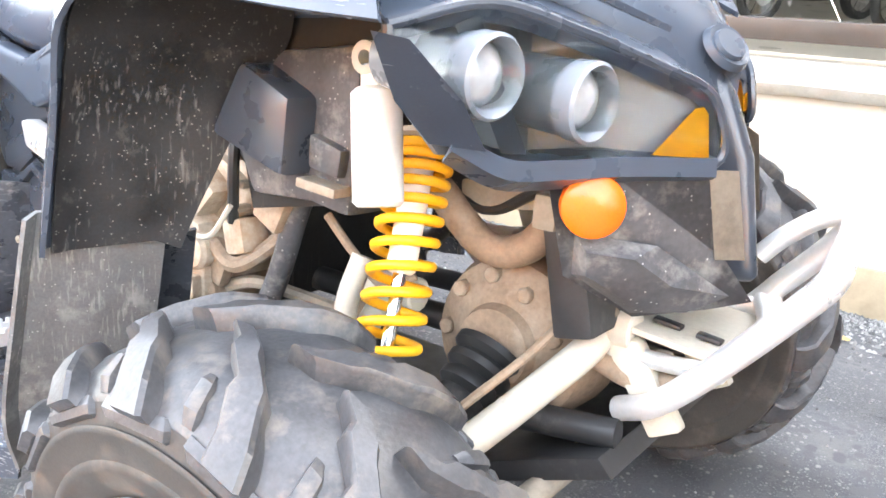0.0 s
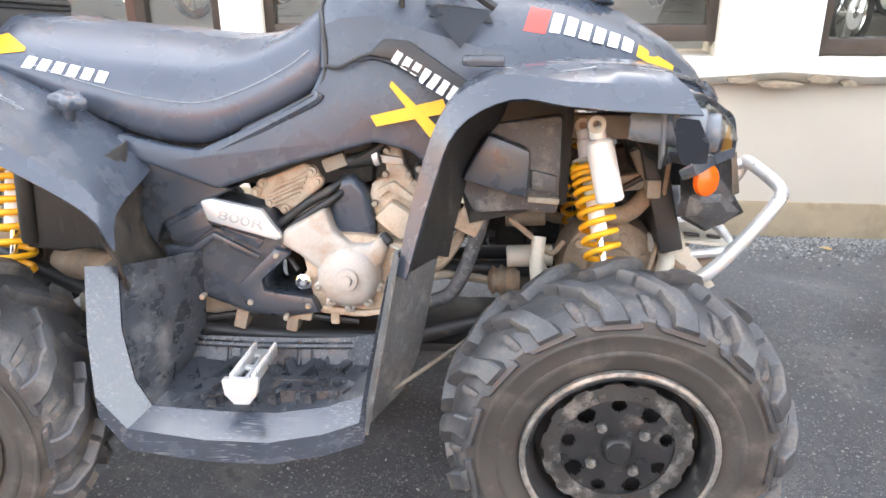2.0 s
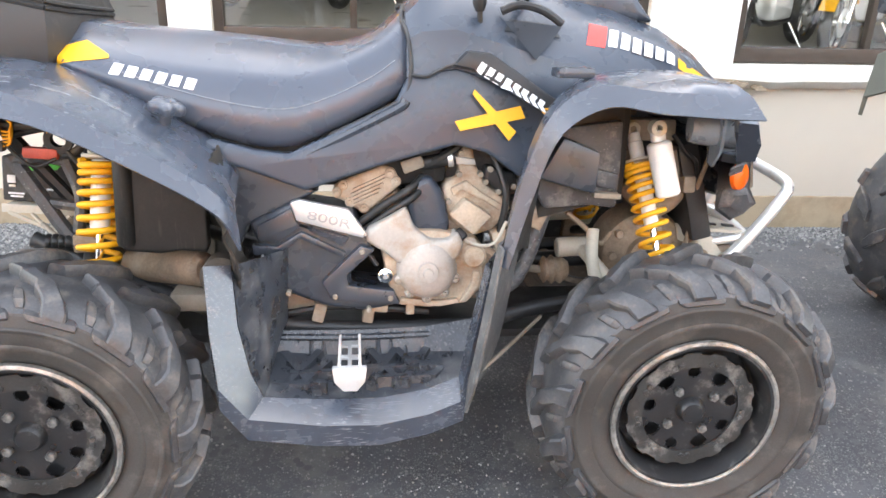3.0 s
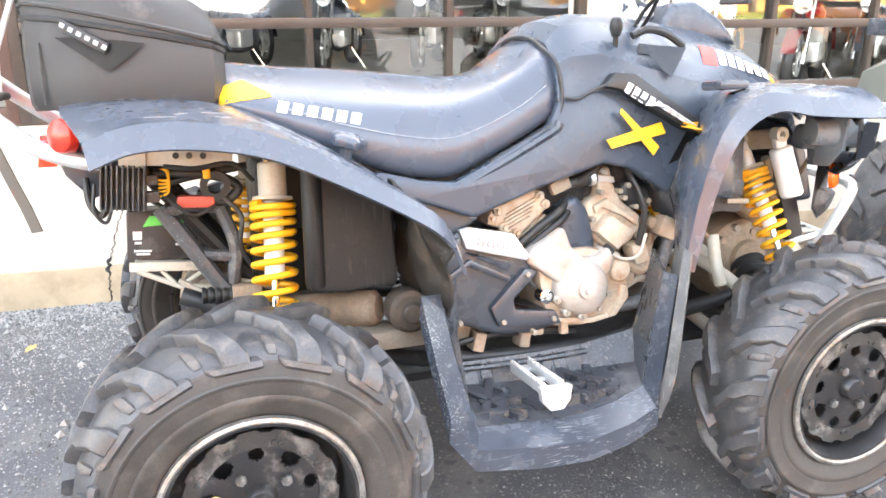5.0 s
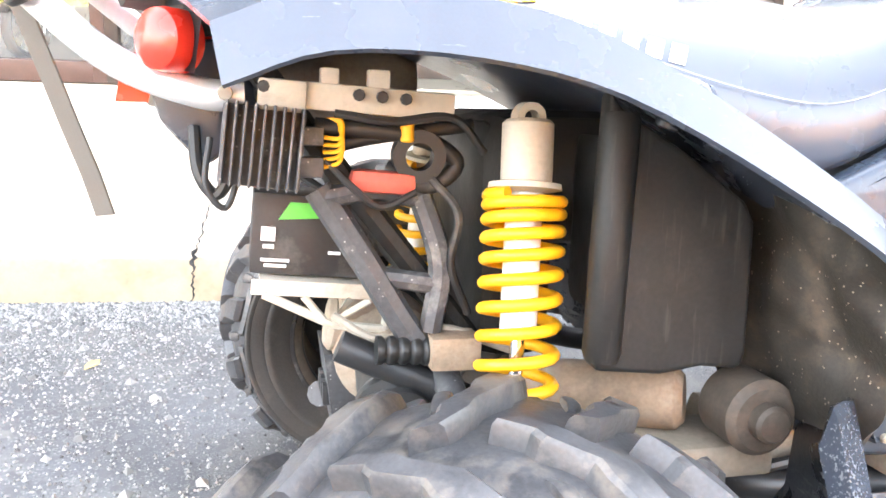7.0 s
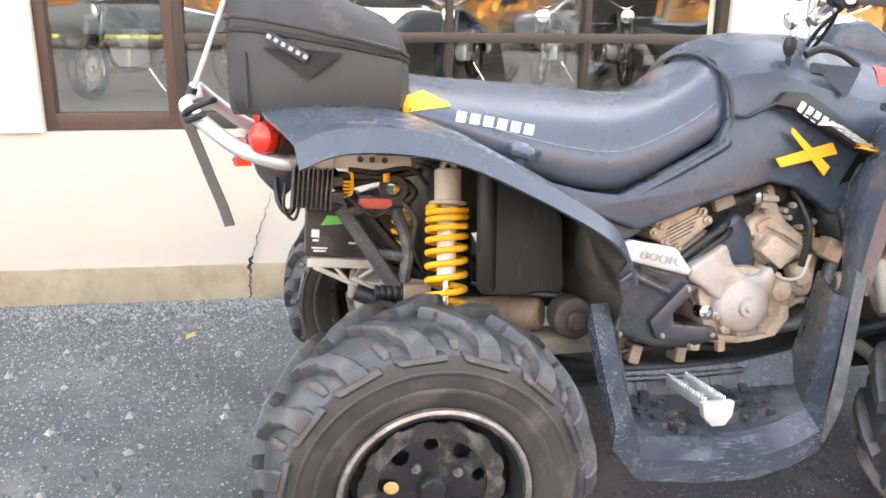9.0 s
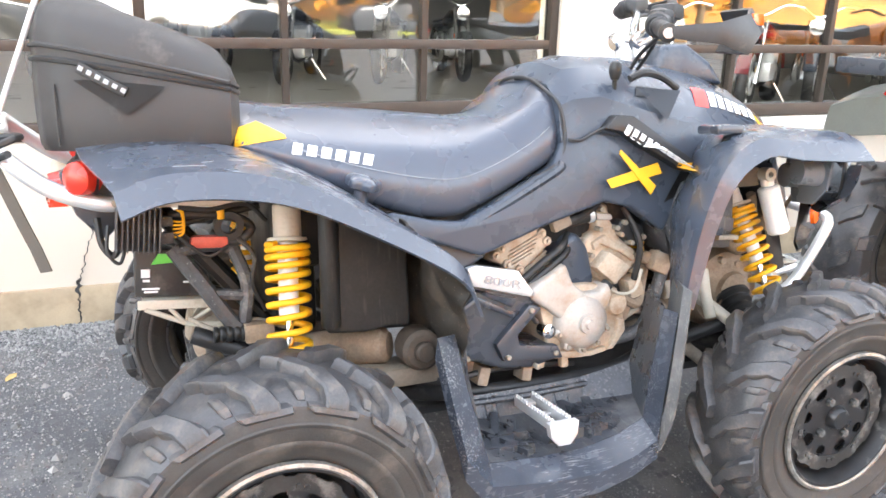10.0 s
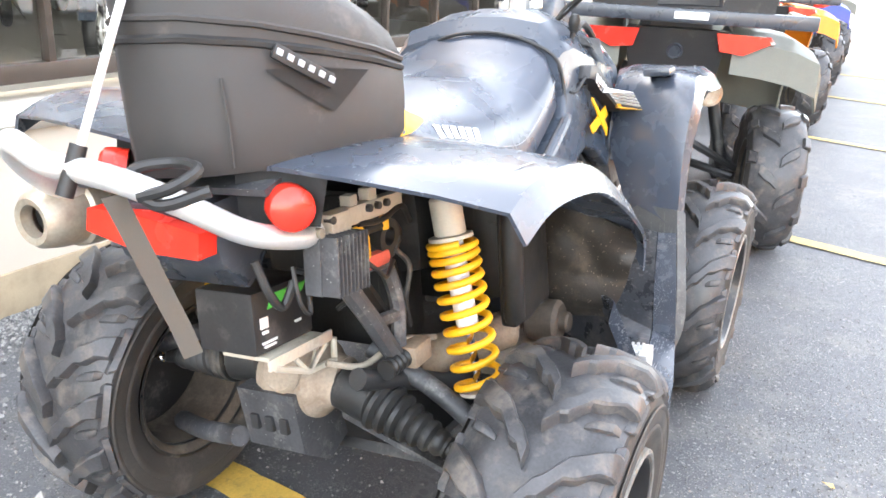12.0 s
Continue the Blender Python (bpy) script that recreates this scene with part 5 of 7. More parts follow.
both("lamp_cheek", lambda: plate([(1.372, -0.452, 0.894), (1.412, -0.452, 0.890), (1.442, -0.415, 0.845), (1.448, -0.385, 0.806), (1.400, -0.400, 0.806), (1.382, -0.428, 0.84)], 0.014, 0.004), M_fender, quad, "scratched black lamp cheek")
both("brake_hose", lambda: tube([(1.415, -0.24, 0.80), (1.425, -0.16, 0.70), (1.43, -0.135, 0.62), (1.405, -0.17, 0.56), (1.36, -0.27, 0.49), (1.33, -0.36, 0.42)], 0.0055, 8), M_rust, quad)
both("front_beam", lambda: box((1.34, -0.13, 0.725), (0.15, 0.03, 0.035), 0.005, (0, -8, 0)), M_frame, quad)
both("lamp_panel", lamp_back, M_bucket, quad)


LAMP_AXIS = (0.985, -0.15, -0.06)


def lamp_can(c):
    return lathe([(0, -0.12), (0.030, -0.12), (0.034, -0.07), (0.035, -0.014), (0.037, -0.010), (0.037, 0.008), (0.034, 0.011), (0.029, 0.004), (0.027, -0.010), (0, -0.014)], c, LAMP_AXIS, 32)


def lamp_glass(c):
    return lathe([(0.0275, -0.009), (0.021, -0.002), (0.011, 0.003), (0, 0.004)], c, LAMP_AXIS, 26)


for c in ((1.432, -0.368, 0.866), (1.482, -0.280, 0.850)):
    for s in (1, -1):
        def flip(bm, s=s):
            for v in bm.verts:
                v.co.y *= s
            return bm
        h = part("headlight", flip(lamp_can(c)), M_bucket, quad, "round projector headlight in grey housing")
        part("headlight_lens", flip(lamp_glass(c)), M_lens, h, "clear lens")
both("yellow_insert", lambda: plate([(1.520, -0.206, 0.804), (1.558, -0.152, 0.803), (1.549, -0.152, 0.853), (1.541, -0.166, 0.850)], 0.006, 0.002), M_yellow, quad, "yellow triangular nose insert")


HOOP_R = [(1.49, -0.105, 0.495), (1.54, -0.122, 0.525), (1.60, -0.125, 0.590), (1.665, -0.122, 0.672), (1.684, -0.112, 0.700), (1.684, -0.085, 0.715)]
HOOP_L = [(1.668, 0.075, 0.742), (1.664, 0.098, 0.735), (1.648, 0.105, 0.70), (1.60, 0.115, 0.640), (1.55, 0.118, 0.58), (1.49, 0.105, 0.55)]
part("bumper_hoop", tube(HOOP_R + [(1.678, 0.0, 0.730)] + HOOP_L, 0.0150, 14), M_alu, quad, "silver tubular front bumper")
part("bumper_brace", tube([(1.664, 0.092, 0.738), (1.63, 0.088, 0.728), (1.595, 0.08, 0.700), (1.57, 0.075, 0.67)], 0.0125, 12), M_alu, quad)
part("bumper_cross", tube([(1.585, -0.122, 0.572), (1.60, -0.04, 0.580), (1.60, 0.05, 0.592), (1.575, 0.117, 0.608)], 0.0130, 12), M_alu, quad)
both("bumper_stay", lambda: tube([(1.455, -0.086, 0.560), (1.52, -0.096, 0.562), (1.60, -0.11, 0.575)], 0.0105, 12), M_alu, quad)
part("stay_eye", lathe([(0.006, -0.012), (0.015, -0.012), (0.015, 0.012), (0.006, 0.012)], (1.455, -0.088, 0.560), (0, 1, 0), 16, closed=True), M_beige, quad)
tow = part("tow_bracket", prism([(1.46, 0.597), (1.60, 0.585), (1.60, 0.577), (1.46, 0.589)], -0.10, 0.10, 0.003), M_beige, quad, "dusty bumper bracket")
for s in (-1, 1):
    part("bracket_leg", prism([(1.45, 0.58), (1.50, 0.58), (1.565, 0.49), (1.53, 0.47)], s * 0.092 - 0.012, s * 0.092 + 0.012, 0.005), M_beige, tow)
# black blocks laid on the bracket paint the dark of two open slots
part("bracket_slot", box((1.515, -0.055, 0.5965), (0.035, 0.016, 0.006), 0.003, (0, 5, 0)), M_black, tow)
part("bracket_slot", box((1.565, -0.055, 0.592), (0.030, 0.016, 0.006), 0.003, (0, 5, 0)), M_black, tow)
both("front_link", lambda: tube([(1.45, -0.10, 0.545), (1.50, -0.09, 0.53), (1.56, -0.08, 0.54)], 0.014, 10), M_rust, quad)
both("front_tube", lambda: tube([(1.24, -0.16, 0.72), (1.31, -0.15, 0.66), (1.36, -0.14, 0.665), (1.40, -0.14, 0.71)], 0.020, 12), M_rust, quad)
both("front_strut", lambda: tube([(1.17, -0.23, 0.50), (1.16, -0.22, 0.56), (1.165, -0.20, 0.62)], 0.015, 10), M_beige, quad)
part("front_cross", box((1.40, 0.0, 0.72), (0.03, 0.36, 0.04), 0.006), M_frame, quad)
both("front_stay", lambda: tube([(1.36, -0.15, 0.80), (1.41, -0.13, 0.70), (1.46, -0.10, 0.60)], 0.013, 10), M_frame, quad)
part("radiator", box((1.42, 0, 0.70), (0.05, 0.34, 0.24), 0.008, (0, -14, 0)), M_black, quad)
both("upper_mount", lambda: box((1.25, -0.17, 0.85), (0.20, 0.05, 0.05), 0.01), M_frame, quad)

# the nose sits askew: its left half lies further back
for o in list(quad.children):
    if o.name.split(".")[0] in ("headlight", "headlight_bezel", "yellow_insert", "cheek_fairing", "cheek_block", "cheek_strip", "amber_reflector", "lamp_panel", "lamp_cheek", "headlight_brow", "lamp_lip", "lamp_divider", "lamp_cover", "nose_column", "body_pod"):
        for q in [o] + list(o.children):
            for v in q.data.vertices:
                if v.co.y > -0.05 and v.co.x > 1.3:
                    v.co.x -= 0.30 * (v.co.y + 0.05) * min(1, (v.co.x - 1.3) / 0.15)

# rear end
rail = part("subframe_rail", box((-0.08, -0.192, 0.884), (0.205, 0.022, 0.030), 0.005, (0, 3, 0)), M_beige, quad, "beige subframe rail with bolt holes")
part("rail_tab", box((-0.165, -0.20, 0.885), (0.05, 0.02, 0.036), 0.004, (0, 3, 0)), M_beige, rail)
part("rail_tab", box((-0.115, -0.19, 0.907), (0.02, 0.02, 0.02), 0.003), M_beige, rail)
part("rail_tab", box((-0.062, -0.19, 0.905), (0.024, 0.02, 0.024), 0.003), M_beige, rail)
for x in (-0.184, -0.085, -0.060, -0.034):
    part("rail_bolt", cyl((x, -0.195, 0.889 - (x + 0.08) * 0.06), (x, -0.211, 0.889 - (x + 0.08) * 0.06), 0.0065, 8, 0.001), M_black, quad)


reg = part("regulator", join(box((-0.186, -0.195, 0.832), (0.085, 0.03, 0.084), 0.003, (0, 6, 0)), box((-0.137, -0.20, 0.845), (0.030, 0.024, 0.02), 0.003), box((-0.137, -0.20, 0.812), (0.030, 0.024, 0.022), 0.003)), M_dusty, quad, "finned voltage regulator")
for i in range(9):
    part("fin", box((-0.224 + i * 0.0095, -0.221, 0.834 - (i - 4) * 0.001), (0.0028, 0.036, 0.086), 0.001, (0, 6, 0)), M_dusty, reg)
for k in range(5):
    part("yellow_wire", tube([(-0.122, -0.205, 0.812 + k * 0.008), (-0.105, -0.212, 0.82 + k * 0.006), (-0.103, -0.20, 0.85 + k * 0.003), (-0.12, -0.19, 0.862)], 0.0024, 6), M_ydecal, quad)
part("battery", box((-0.125, 0.015, 0.712), (0.15, 0.12, 0.105), 0.006, (0, 4, 0)), M_black, quad, "black battery with a green label")
part("battery_label", prism([(-0.150, 0.756), (-0.062, 0.750), (-0.075, 0.736), (-0.165, 0.734)], -0.0475, -0.044, 0.0005), M_green, quad, "green battery label")
for x, z, w, h in ((-0.178, 0.716, 0.018, 0.018), (-0.178, 0.700, 0.014, 0.005), (-0.170, 0.682, 0.036, 0.004), (-0.170, 0.675, 0.028, 0.004), (-0.095, 0.690, 0.016, 0.004)):
    part("label_bar", box((x, -0.0475, z), (w, 0.003, h), 0.0005, (0, 4, 0)), M_wdecal, quad)


def battery_tray():
    bms = [box((-0.12, -0.01, 0.652), (0.14, 0.10, 0.008), 0.002, (0, 4, 0)), box((-0.115, -0.064, 0.646), (0.17, 0.006, 0.020), 0.002, (0, 4, 0))]
    bms.append(tube([(-0.185, -0.064, 0.642), (-0.10, -0.064, 0.600), (-0.03, -0.066, 0.592)], 0.006, 8, False))
    bms.append(tube([(-0.135, -0.064, 0.638), (-0.11, -0.064, 0.607)], 0.005, 8, False))
    bms.append(tube([(-0.075, -0.064, 0.634), (-0.10, -0.064, 0.602), (-0.05, -0.064, 0.63)], 0.005, 8, False))
    bms.append(tube([(-0.025, -0.064, 0.632), (-0.03, -0.064, 0.592)], 0.006, 8, False))
    return join(*bms)


part("battery_tray", battery_tray(), M_beige, quad, "beige battery tray with cut-outs")
part("wire_harness", tube([(-0.13, -0.19, 0.855), (-0.06, -0.19, 0.852), (0.0, -0.185, 0.84), (0.03, -0.18, 0.815), (-0.005, -0.18, 0.79), (-0.05, -0.17, 0.81)], 0.010, 10), M_rubber, quad)
part("wire_harness", tube([(-0.12, -0.17, 0.83), (-0.06, -0.18, 0.845), (0.05, -0.17, 0.86)], 0.008, 10), M_rubber, quad)
part("hose_ring", lathe([(0.016, -0.01), (0.030, -0.01), (0.030, 0.01), (0.016, 0.01)], (-0.015, -0.185, 0.825), (0, 1, 0.1), 22, closed=True), M_rubber, quad)
part("brass_fitting", cyl((-0.03, -0.195, 0.862), (-0.03, -0.195, 0.84), 0.008, 10, 0.002), M_ydecal, quad)
part("cable_boot", box((-0.055, -0.185, 0.795), (0.075, 0.024, 0.026), 0.01, (0, 4, 0)), M_redwire, quad, "red rubber cable boot")


def rear_bracket():
    """cast knee with oval cut-outs left between its arms"""
    bms = [tube([(-0.125, -0.165, 0.785), (-0.07, -0.175, 0.70), (-0.02, -0.18, 0.62), (0.01, -0.18, 0.59)], 0.017, 8), tube([(-0.01, -0.175, 0.78), (0.015, -0.178, 0.70), (0.005, -0.18, 0.62)], 0.014, 8),
           tube([(-0.12, -0.17, 0.775), (-0.06, -0.172, 0.785), (-0.005, -0.175, 0.775)], 0.013, 8), tube([(-0.055, -0.175, 0.685), (0.015, -0.178, 0.675)], 0.012, 8)]
    return join(*bms)


part("rear_bracket", rear_bracket(), M_dusty, quad, "dusty cast rear bracket")
part("rubber_bellows", boot((-0.06, -0.19, 0.602), (0.04, -0.19, 0.598), 0.017, 0.017, 7), M_rubber, quad)
skirt = part("side_canister", join(prism([(0.155, 0.882), (0.225, 0.842), (0.298, 0.792), (0.310, 0.77), (0.314, 0.626), (0.306, 0.613), (0.262, 0.618), (0.215, 0.611), (0.142, 0.618), (0.137, 0.65), (0.142, 0.90)], -0.345, -0.315, 0.010, 3), prism([(0.16, 0.86), (0.295, 0.78), (0.30, 0.66), (0.16, 0.66)], -0.32, -0.20, 0.02)), M_canister, quad, "scratched mud-stained black plastic skirt")
part("rolled_edge", lathe([(0, 0), (0.017, 0.0), (0.020, 0.008), (0.020, 0.245), (0.017, 0.252), (0, 0.252)], (0.150, -0.338, 0.628), (0.02, 0.0, 1), 20), M_canister, skirt)
part("filler_neck", lathe([(0.026, 0), (0.031, 0.004), (0.031, 0.03), (0.026, 0.034)], (0.19, -0.30, 0.80), (0.05, 0.1, 1), 20, closed=True), M_canister, skirt)


def inner_fender():
    """thin liner, crumpled and caked"""
    rows = [[(0.325, -0.22, 0.83), (0.33, -0.38, 0.80), (0.345, -0.500, 0.755)], [(0.34, -0.22, 0.74), (0.35, -0.37, 0.715), (0.372, -0.498, 0.70)], [(0.35, -0.22, 0.66), (0.362, -0.36, 0.64), (0.384, -0.475, 0.63)], [(0.36, -0.22, 0.57), (0.375, -0.33, 0.56), (0.385, -0.44, 0.56)]]
    lines = [smooth_line(r, 7) for r in rows]
    cols = [smooth_line([l[k] for l in lines], 7) for k in range(len(lines[0]))]
    secs = []
    for c in cols:
        secs.append([p + Vector((0.022 * noise.noise(p * 16) + 0.008 * noise.noise(p * 45), 0, 0)) for p in c])
    return sheet(secs, 0.005)


part("inner_fender", inner_fender(), M_mudliner, quad, "crumpled mud-stained inner fender")
part("cvt_duct", cyl((0.10, -0.14, 0.535), (0.29, -0.27, 0.555), 0.038, 20, 0.01), M_rust, quad)
part("cvt_cap", join(cyl((0.334, -0.29, 0.560), (0.334, -0.36, 0.560), 0.043, 28, 0.008), cyl((0.334, -0.35, 0.560), (0.334, -0.378, 0.560), 0.021, 20, 0.004)), M_darkrust, quad, "rusty round driveline cap")
part("cvt_support", box((0.30, -0.27, 0.495), (0.16, 0.10, 0.04), 0.008), M_frame, quad)
part("rear_diff", join(lathe([(0, -0.09), (0.045, -0.09), (0.052, -0.06), (0.072, -0.04), (0.078, 0.04), (0.06, 0.07), (0, 0.09)], (-0.02, 0.01, 0.545), (0, 1, 0), 28), cyl((-0.10, 0.01, 0.585), (-0.04, 0.01, 0.575), 0.04, 18, 0.008), box((-0.06, 0.0, 0.62), (0.05, 0.07, 0.05), 0.012)), M_duct, quad, "mud-caked rear differential")
both("rear_axle", lambda: join(cyl((-0.025, -0.075, 0.545), (-0.03, -0.15, 0.522), 0.045, 24, 0.006), boot((-0.03, -0.15, 0.522), (-0.035, -0.285, 0.462), 0.050, 0.020, 7), cyl((-0.035, -0.27, 0.468), (-0.034, -0.315, 0.448), 0.012, 12)), M_rubber, quad, "ribbed rubber axle boot")
both("axle_stub", lambda: lathe([(0, 0), (0.007, 0), (0.007, 0.02), (0.010, 0.022), (0.010, 0.032), (0.004, 0.036), (0.004, 0.05), (0, 0.05)], (-0.034, -0.310, 0.450), (0.0, -0.9, -0.42), 14), M_chrome, quad, "bare metal axle stub")


def rear_arm():
    return tube([(0.02, -0.11, 0.60), (0.03, -0.25, 0.52), (0.01, -0.38, 0.43)], 0.018, 10)


both("rear_arm", rear_arm, M_dusty, quad)
part("lower_arm", tube([(-0.10, 0.12, 0.44), (-0.05, 0.26, 0.40), (0.02, 0.40, 0.36)], 0.020, 10), M_dusty, quad, "dusty lower suspension arm")
part("lower_arm", bevelled(loft([[(-0.02, y, z), (0.03, y, z), (0.03, y, z + 0.012), (-0.02, y, z + 0.012)] for y, z in ((-0.06, 0.47), (-0.20, 0.42), (-0.32, 0.375))], True), 0.003), M_dusty, quad, "dusty lower suspension arm")
guard = part("hitch_guard", bevelled(loft([[(-0.105, y, 0.545), (-0.03, y, 0.545), (0.02, y, 0.50), (0.045, y, 0.40), (-0.02, y, 0.375), (-0.090, y, 0.425)] for y in (-0.02, -0.013, 0.098, 0.105)], True), 0.008), M_dusty, quad, "black plastic hitch guard")
# slots uncut: black blocks on the guard face give their shaded look
for y in (0.010, 0.043, 0.076):
    part("guard_slot", box((-0.099, y, 0.480), (0.012, 0.018, 0.030), 0.003), M_black, guard)
part("rear_upright", prism([(-0.06, 0.20), (0.06, 0.20), (0.05, 0.45), (-0.03, 0.45)], -0.40, -0.36, 0.012), M_mud, quad)
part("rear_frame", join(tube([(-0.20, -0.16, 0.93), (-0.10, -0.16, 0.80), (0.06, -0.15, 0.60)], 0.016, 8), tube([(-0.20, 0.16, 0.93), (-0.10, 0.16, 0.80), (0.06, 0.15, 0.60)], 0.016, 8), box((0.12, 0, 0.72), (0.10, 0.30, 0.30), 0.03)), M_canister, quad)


def grab_bar():
    r = [(-0.205, -0.190, 0.885), (-0.25, -0.194, 0.887), (-0.33, -0.178, 0.915), (-0.40, -0.145, 0.968), (-0.436, -0.10, 1.000), (-0.438, -0.03, 1.014)]
    return tube(r + [(-0.432, 0.05, 1.022)] + [(x, -y, z + 0.05) for x, y, z in r[-2::-1]], 0.0165, 14)


part("grab_bar", grab_bar(), M_alu, quad, "silver tubular rear grab bar")
both("bar_bolt", lambda: cyl((-0.222, -0.204, 0.887), (-0.222, -0.216, 0.887), 0.008, 8, 0.001), M_frame, quad)
both("tail_light", lambda: join(lathe([(0, 0.012), (0.022, 0.010), (0.030, 0.004), (0.032, -0.006), (0.032, -0.03), (0, -0.03)], (-0.284, -0.219, 0.937), (-0.66, -0.75, 0.02), 28)), M_red, quad, "round red tail light")
both("light_cowl", lambda: plate([(-0.285, -0.13, 0.985), (-0.30, -0.14, 0.915), (-0.25, -0.235, 0.905), (-0.238, -0.25, 0.98)], 0.012, 0.004), M_black, quad)
part("rear_reflector", loft([[(x, -0.10, 0.875), (x - 0.012, 0.0, 0.885), (x, 0.11, 0.905), (x + 0.012, 0.115, 0.935), (x - 0.004, 0.0, 0.935), (x + 0.008, -0.10, 0.910)] for x in (-0.345, -0.31)], True), M_red, quad, "wide red rear reflector")
part("rear_tail_box", prism([(-0.325, 0.945), (-0.20, 0.95), (-0.185, 0.86), (-0.25, 0.80), (-0.30, 0.855)], -0.10, 0.10, 0.014), M_plastic, quad)
part("licence_arm", tube([(-0.26, -0.12, 0.85), (-0.255, -0.135, 0.80), (-0.235, -0.14, 0.775), (-0.215, -0.15, 0.81)], 0.007, 8), M_rubber, quad)


def muffler():
    return lathe([(0.024, 0.012), (0.026, -0.006), (0.036, -0.008), (0.044, 0.002), (0.050, 0.03), (0.052, 0.06), (0.058, 0.065), (0.060, 0.085), (0.060, 0.36), (0.045, 0.40), (0, 0.40), (0, 0.05), (0.024, 0.05)], (-0.348, 0.215, 0.914), (1, 0, 0), 32)


part("muffler", muffler(), M_muffler, quad, "dull steel muffler with tan staining")
# near-black disc that closes the mouth of the pipe
part("muffler_tip", lathe([(0, 0.02), (0.025, 0.02), (0.025, 0.026), (0, 0.026)], (-0.348, 0.215, 0.914), (1, 0, 0), 24), M_canister, quad, "dark disc closing the muffler opening")

# loose wires, hoses and small brackets
def hose(r, m, *pts):
    return part("loose_hose", tube(pts, r, 8), m, quad)


hose(0.004, M_rubber, (-0.12, -0.205, 0.82), (-0.09, -0.215, 0.79), (-0.06, -0.21, 0.77), (-0.02, -0.20, 0.785))
hose(0.005, M_rubber, (-0.11, -0.20, 0.87), (-0.05, -0.205, 0.862), (0.02, -0.20, 0.868), (0.06, -0.19, 0.83))
hose(0.005, M_rubber, (0.0, -0.19, 0.80), (0.03, -0.20, 0.76), (0.025, -0.19, 0.70), (0.05, -0.18, 0.64))
hose(0.005, M_rubber, (-0.15, -0.10, 0.80), (-0.10, -0.14, 0.77), (-0.06, -0.15, 0.74), (-0.05, -0.10, 0.70))
hose(0.006, M_frame, (0.10, -0.20, 0.60), (0.02, -0.17, 0.62), (-0.05, -0.14, 0.60), (-0.10, -0.10, 0.62))
hose(0.0035, M_rubber, (-0.24, -0.17, 0.84), (-0.245, -0.18, 0.79), (-0.225, -0.18, 0.765), (-0.21, -0.17, 0.80))
hose(0.006, M_rubber, (0.60, -0.22, 0.60), (0.64, -0.235, 0.575), (0.66, -0.24, 0.55))
hose(0.010, M_rubber, (0.70, -0.16, 0.78), (0.76, -0.20, 0.77), (0.82, -0.21, 0.80), (0.86, -0.20, 0.83))
hose(0.008, M_rubber, (0.92, -0.20, 0.80), (0.94, -0.22, 0.75), (0.95, -0.23, 0.70), (0.94, -0.22, 0.62))
hose(0.012, M_rust, (0.90, -0.22, 0.58), (0.95, -0.22, 0.56), (0.99, -0.18, 0.60), (1.02, -0.16, 0.66))
hose(0.010, M_frame, (0.88, -0.20, 0.50), (0.95, -0.19, 0.53), (1.0, -0.16, 0.52), (1.06, -0.12, 0.50))
hose(0.006, M_rust, (1.10, -0.20, 0.66), (1.15, -0.20, 0.62), (1.19, -0.18, 0.58), (1.22, -0.16, 0.60))
hose(0.007, M_rubber, (1.20, -0.18, 0.80), (1.22, -0.16, 0.74), (1.30, -0.14, 0.70), (1.38, -0.15, 0.74))
hose(0.005, M_rubber, (1.34, -0.20, 0.84), (1.37, -0.22, 0.80), (1.40, -0.20, 0.78), (1.42, -0.17, 0.74))
hose(0.008, M_rubber, (0.45, -0.21, 0.43), (0.55, -0.215, 0.445), (0.66, -0.21, 0.44), (0.78, -0.20, 0.425))
for c, s, rot, m in (((0.905, -0.215, 0.555), (0.05, 0.02, 0.06), (0, 20, 0), M_rust), ((0.945, -0.20, 0.60), (0.04, 0.05, 0.05), (0, -15, 0), M_mud), ((0.66, -0.225, 0.452), (0.05, 0.02, 0.03), (0, 8, 0), M_mud), ((0.735, -0.23, 0.445), (0.02, 0.02, 0.03), (0, 0, 0), M_mud), ((0.60, -0.20, 0.64), (0.04, 0.03, 0.03), (0, 30, 0), M_rubber), ((1.02, -0.21, 0.655), (0.05, 0.04, 0.05), (0, 25, 0), M_rust), ((0.03, -0.19, 0.60), (0.06, 0.05, 0.04), (0, 0, 0), M_rust), ((0.74, -0.205, 0.775), (0.05, 0.03, 0.03), (0, -20, 0), M_frame)):
    part("small_bracket", box(c, s, 0.006, rot), m, quad)

# cockpit
def steer(p):
    """the left side of the bars, swung far forward by the turned steering"""
    x, y, z = p
    k = abs(y)
    return Vector((x + 1.0 * k, 0.8 * k, z + 0.30 * k))


def turned(name, make, material, parent, label="", smooth=40):
    part(name, make(), material, parent, label, smooth)
    bm = make()
    for v in bm.verts:
        v.co = steer(v.co)
    part(name, bm, material, parent, label, smooth)


def bars():
    r = [(1.085, 0.0, 1.208), (1.06, -0.05, 1.207), (1.02, -0.14, 1.214), (0.985, -0.24, 1.228), (0.925, -0.33, 1.226), (0.863, -0.40, 1.208), (0.79, -0.53, 1.180)]
    return tube([steer(p) for p in r[:0:-1]] + r, 0.0115, 12)


